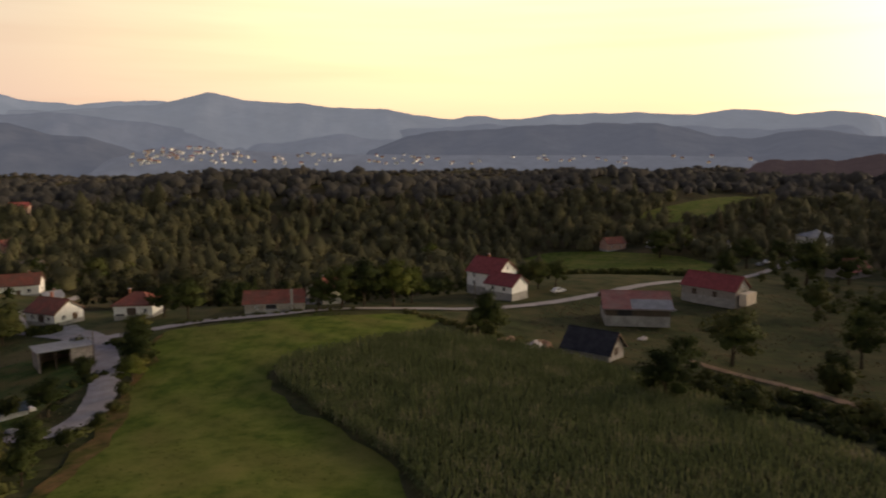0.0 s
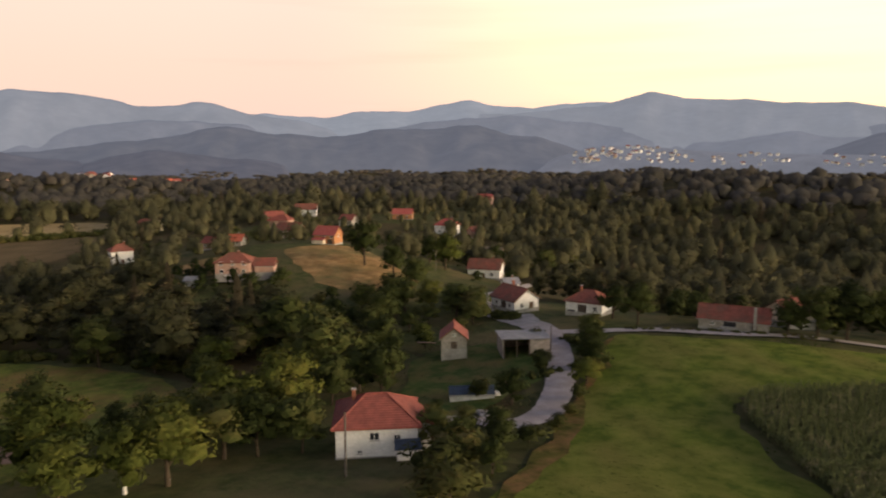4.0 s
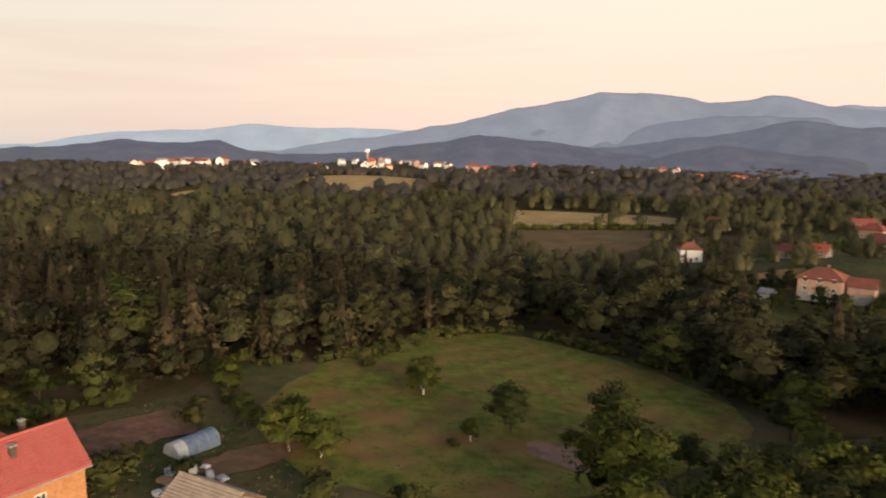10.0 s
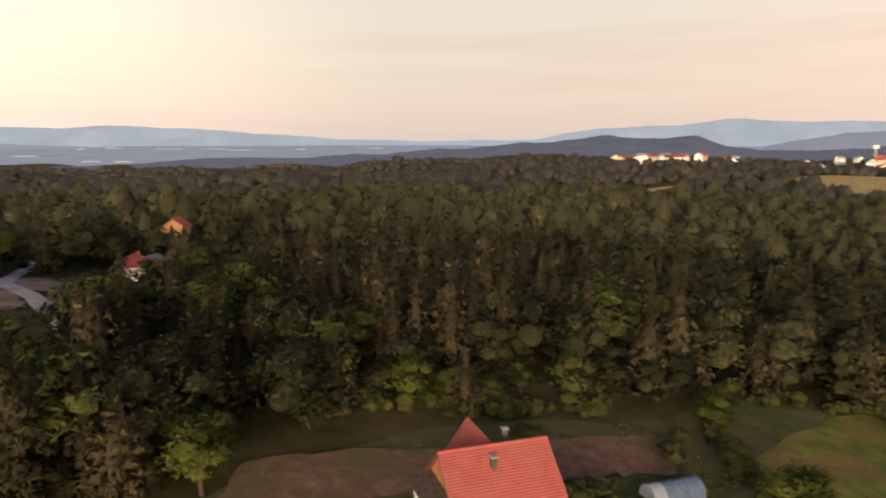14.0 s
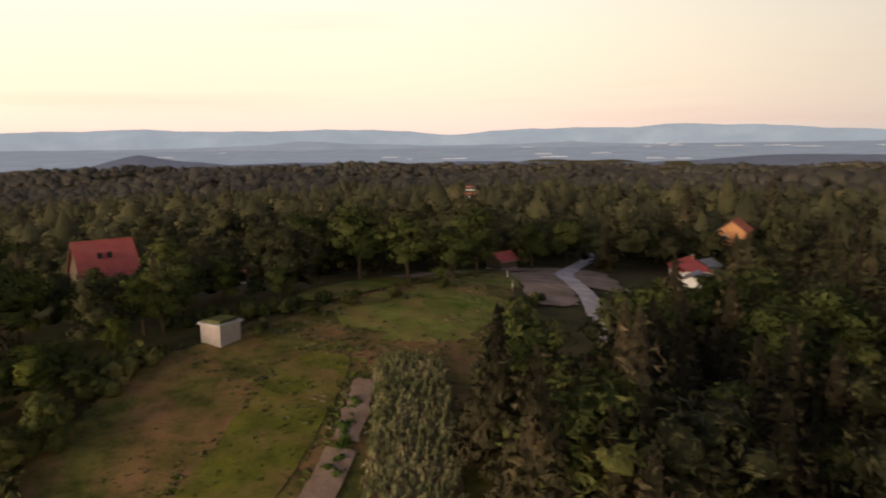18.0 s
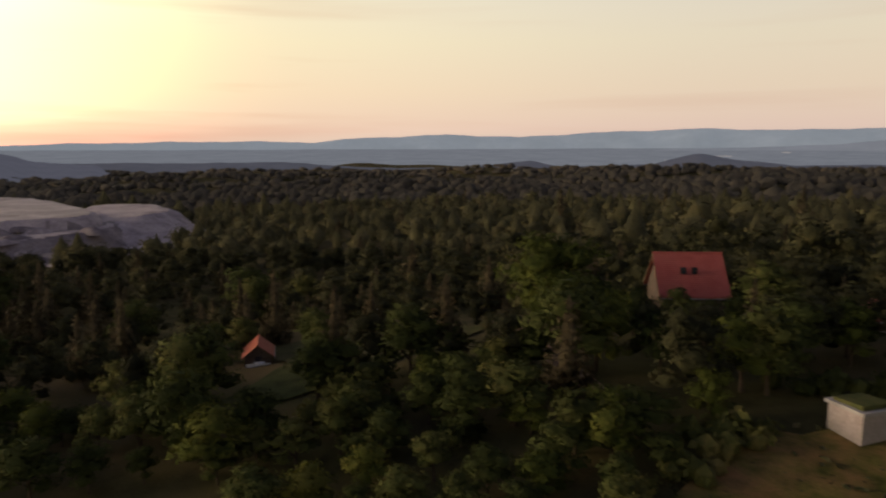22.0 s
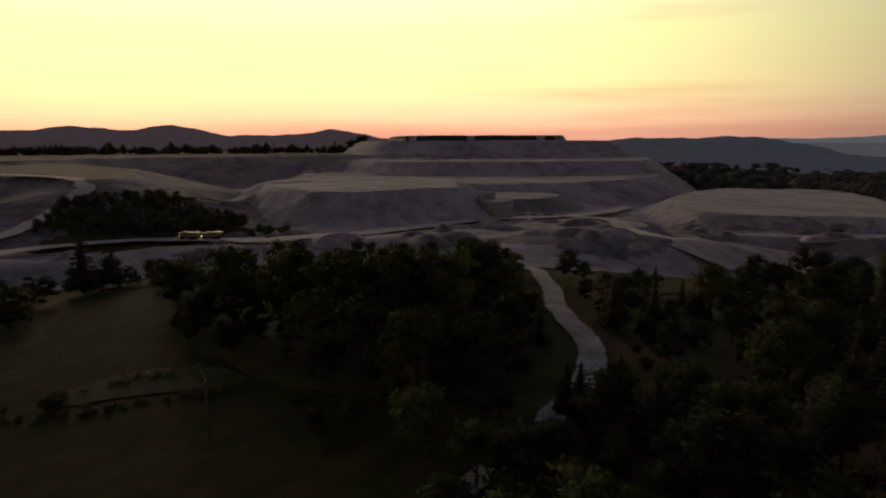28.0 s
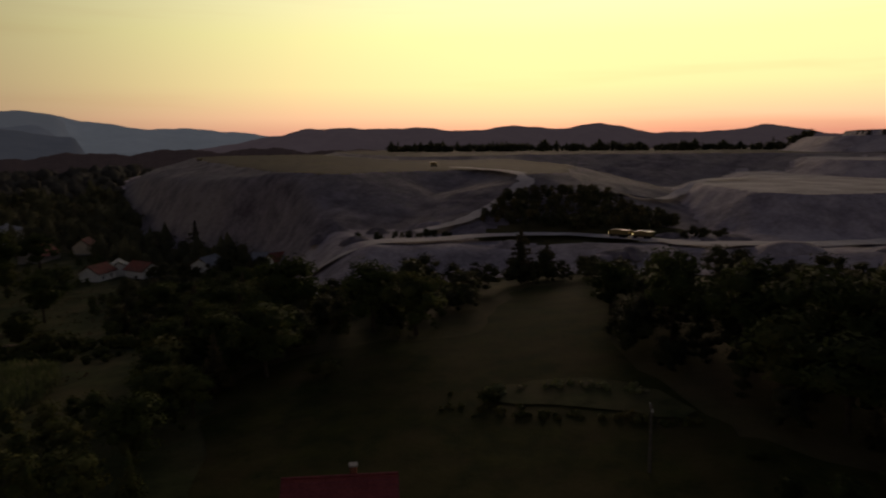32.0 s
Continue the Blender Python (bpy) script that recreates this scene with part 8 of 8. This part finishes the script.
PALE_STYLES = [(11, 8, 5, "white_wall", "grey_sheet"), (10, 8, 4.5, "cream_wall", "old_tile"), (12, 9, 5.5, "white_wall", "red_tile"), (13, 9, 6.5, "white_wall", "grey_sheet")]


def town(yaw0, yaw1, near, far, count, group):
    for _ in range(count):
        a, d = radians(town_rng.uniform(yaw0, yaw1)), town_rng.uniform(near, far)
        x, y = -30 - math.sin(a) * d, math.cos(a) * d
        st = town_rng.choice(STYLES[:3] + PALE_STYLES)
        CLEAR_SPOTS.append((x, y, 11))
        CLEAR_SPOTS.append((x + 16, y - y / d * 16, 10))
        far_house(x, y, ground_at(x, y) + 2.0, town_rng.uniform(0, 180), *st, group)


town(96, 103, 930, 1060, 26, "houses of the near town")
town(74, 95, 1080, 1350, 60, "houses of the near town")
town(66, 76, 900, 1150, 18, "houses of the near town")
town(52, 62, 950, 1250, 26, "houses of the far village")
tw = thing("water_tower", -1345, 118, ground_at(-1345, 118), 0, "slender pale water tower above the town", "water tower")
Shape().tube((0, 0, -2), (0, 0, 20), 2.2, 1.8, 12).part("shaft", M["concrete"], tw)
Shape().tube((0, 0, 20), (0, 0, 26), 4.5, 4.5, 14).part("tank", M["frame"], tw)
# the valley town on its slope under the northern range
SLOPE = [(-26, -0.8), (-16, -0.6), (-6, -0.55), (2, -0.45), (8, -0.35), (13, -0.2), (18, 0.2), (21, 0.35), (23, 0.15), (25.5, -0.5), (28, -0.9)]
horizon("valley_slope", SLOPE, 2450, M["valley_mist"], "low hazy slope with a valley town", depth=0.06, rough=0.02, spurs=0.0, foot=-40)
for _ in range(130):
    a = town_rng.choice((town_rng.uniform(14.5, 24.5), town_rng.uniform(16, 24), town_rng.uniform(1, 14), town_rng.uniform(-24, 4)))
    s = town_rng.uniform(0.35, 0.97)
    d = 2450 * (1 - 0.06 * (1 - s))
    top = 40 + 2450 * math.tan(radians(float(np.interp(a, [q[0] for q in SLOPE], [q[1] for q in SLOPE]))))
    z = -40 + (top + 40) * s ** 0.75
    far_house(-math.sin(radians(a)) * d, math.cos(radians(a)) * d, z - 1, town_rng.uniform(0, 180), *town_rng.choice(PALE_STYLES), "houses of the valley town")


# ---- the woods ----
wood_rng = np.random.default_rng(5)
NEAR_T = ([wood_template(k, s, 380, 0.044, 2) for k, s in (("broad", 1), ("broad", 2), ("slim", 3), ("broad", 4), ("broad", 5))], [wood_template("conifer", s, 330, 0.042, 2) for s in (6, 7, 8)])
MID_T = ([wood_template("broad", s, 130, 0.066, 1) for s in (11, 12, 13, 14)], [wood_template("conifer", s, 80, 0.055, 1) for s in (16, 17)])
FAR_T = ([wood_template("broad", s, 0, 0, 0) for s in (21, 22, 23)], [wood_template("broad", s, 0, 0, 0) for s in (24, 25)])
FINE_T = ([wood_template(k, s, 850, 0.031, 2) for k, s in (("broad", 31), ("broad", 32), ("slim", 33), ("broad", 34))], [wood_template("conifer", s, 800, 0.03, 2) for s in (36, 37)])
woodland("edge_woods", scatter(wood_rng, 1150, 30, 118, (-30, -14)), FINE_T, 7, 13.5, "mixed trees close below the flight", wood_rng, M["wood"], (0.9, 1.3), pines=M["pine_wood"])
woodland("near_woods", scatter(wood_rng, 3600, 118, 235, (-30, -14)), NEAR_T, 7, 13.5, "dense mixed wood of dark broad-leaved trees and pines", wood_rng, M["wood"], (0.95, 1.45), pines=M["pine_wood"])
# middle and far woods carry their haze in paler leaf colours
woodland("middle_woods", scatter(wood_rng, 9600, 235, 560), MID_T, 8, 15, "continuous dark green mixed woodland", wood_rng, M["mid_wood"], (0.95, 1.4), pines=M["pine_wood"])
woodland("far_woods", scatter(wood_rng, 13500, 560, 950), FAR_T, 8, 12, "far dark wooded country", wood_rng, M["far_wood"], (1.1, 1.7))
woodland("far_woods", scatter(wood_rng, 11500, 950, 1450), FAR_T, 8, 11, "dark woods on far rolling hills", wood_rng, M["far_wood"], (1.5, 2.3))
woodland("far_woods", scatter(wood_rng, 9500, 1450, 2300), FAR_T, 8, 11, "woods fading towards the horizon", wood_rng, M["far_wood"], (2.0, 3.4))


def along(poly, n, rng):
    lo, hi = np.min(poly, 0), np.max(poly, 0)
    p = rng.uniform(lo, hi, (n, 2))
    return p[inside(p, np.array(poly, float))]


woodland("knoll_woods", along(pit_outline((297, 214), (290, 202), (284, 212), (281.5, 230), (287, 246), (295, 240)), 520, wood_rng), NEAR_T, 4, 7, "dark wood on a knoll spared by the digging", wood_rng, M["wood"], on_pit=True)
woodland("bench_scrub", along(pit_outline((307, 197), (299, 202), (299, 208), (307, 203)), 130, wood_rng), NEAR_T, 3, 5, "scrub along a pit bench", wood_rng, M["wood"], on_pit=True)
woodland("bench_scrub", along(pit_outline((283, 205), (279, 207), (278, 218), (282, 218)), 60, wood_rng), NEAR_T, 3, 5, "scrub at the foot of the flat heap", wood_rng, M["wood"], on_pit=True)
woodland("plateau_trees", along(pit_outline((304, 745), (272, 775), (272, 800), (304, 778)), 1900, wood_rng), MID_T, 4, 10, "dark row of trees on the plateau behind the pit", wood_rng, M["wood"], (1.2, 2.0), on_pit=True)
woodland("pasture_wood", along([(62, 50), (80, 95), (112, 128), (150, 120), (135, 40), (90, 24)], 300, wood_rng), NEAR_T, 5, 9, "dark wood beside the pasture", wood_rng, M["wood"])


def copse(name, outline, count, h0, h1, label, templates=NEAR_T, material="leaf"):
    """A dense group of trees off roads and houses."""
    p = along(outline, count * 3, wood_rng)
    ok = np.ones(len(p), bool)
    for x, y, r in CLEAR_SPOTS:
        ok &= np.hypot(p[:, 0] - x, p[:, 1] - y) > r * 0.8
    for q in ROADS:
        ok &= ~inside(p, q)
    p = p[ok]
    keep = []
    for q in p:
        if len(keep) < count and all(abs(q[0] - k[0]) + abs(q[1] - k[1]) > 2.6 for k in keep):
            keep.append(q)
    woodland(name, np.array(keep), templates, h0, h1, label, wood_rng, M[material], (0.95, 1.35))


copse("hillside_copse", [(-215, 212), (-150, 214), (-120, 196), (-135, 250), (-180, 330), (-235, 300)], 70, 5, 9, "trees and bushes round the hillside houses")
copse("hamlet_copse", [(-290, 160), (-235, 165), (-215, 220), (-255, 290), (-330, 330), (-330, 270)], 60, 6, 10, "garden trees of the hamlet")
copse("lane_copse", [(-60, 166), (-20, 172), (10, 214), (-5, 226), (-60, 192)], 40, 6, 10, "leafy trees behind the lane")
copse("farm_copse", [(100, 150), (150, 200), (185, 300), (150, 330), (105, 240), (85, 205)], 46, 5, 9, "trees and shrubs beyond the farm")
copse("scrub_copse", [(10, 46), (16, 30), (24, 20), (36, 24), (54, 38), (62, 40), (80, 60), (106, 98), (118, 128), (100, 138), (80, 112), (68, 84), (60, 60), (50, 50), (34, 50), (18, 50)], 250, 5, 8.5, "dark dense wood below the pasture")
copse("pasture_copse", [(52, 40), (66, 40), (76, 26), (84, 22), (100, 26), (118, 34), (112, 60), (80, 60)], 60, 4.5, 7.5, "dark trees at the head of the pasture")
copse("pink_house_copse", [(-205, 128), (-190, 128), (-170, 140), (-165, 152), (-172, 158), (-200, 160), (-210, 146)], 30, 5, 8, "trees close round the pink house")
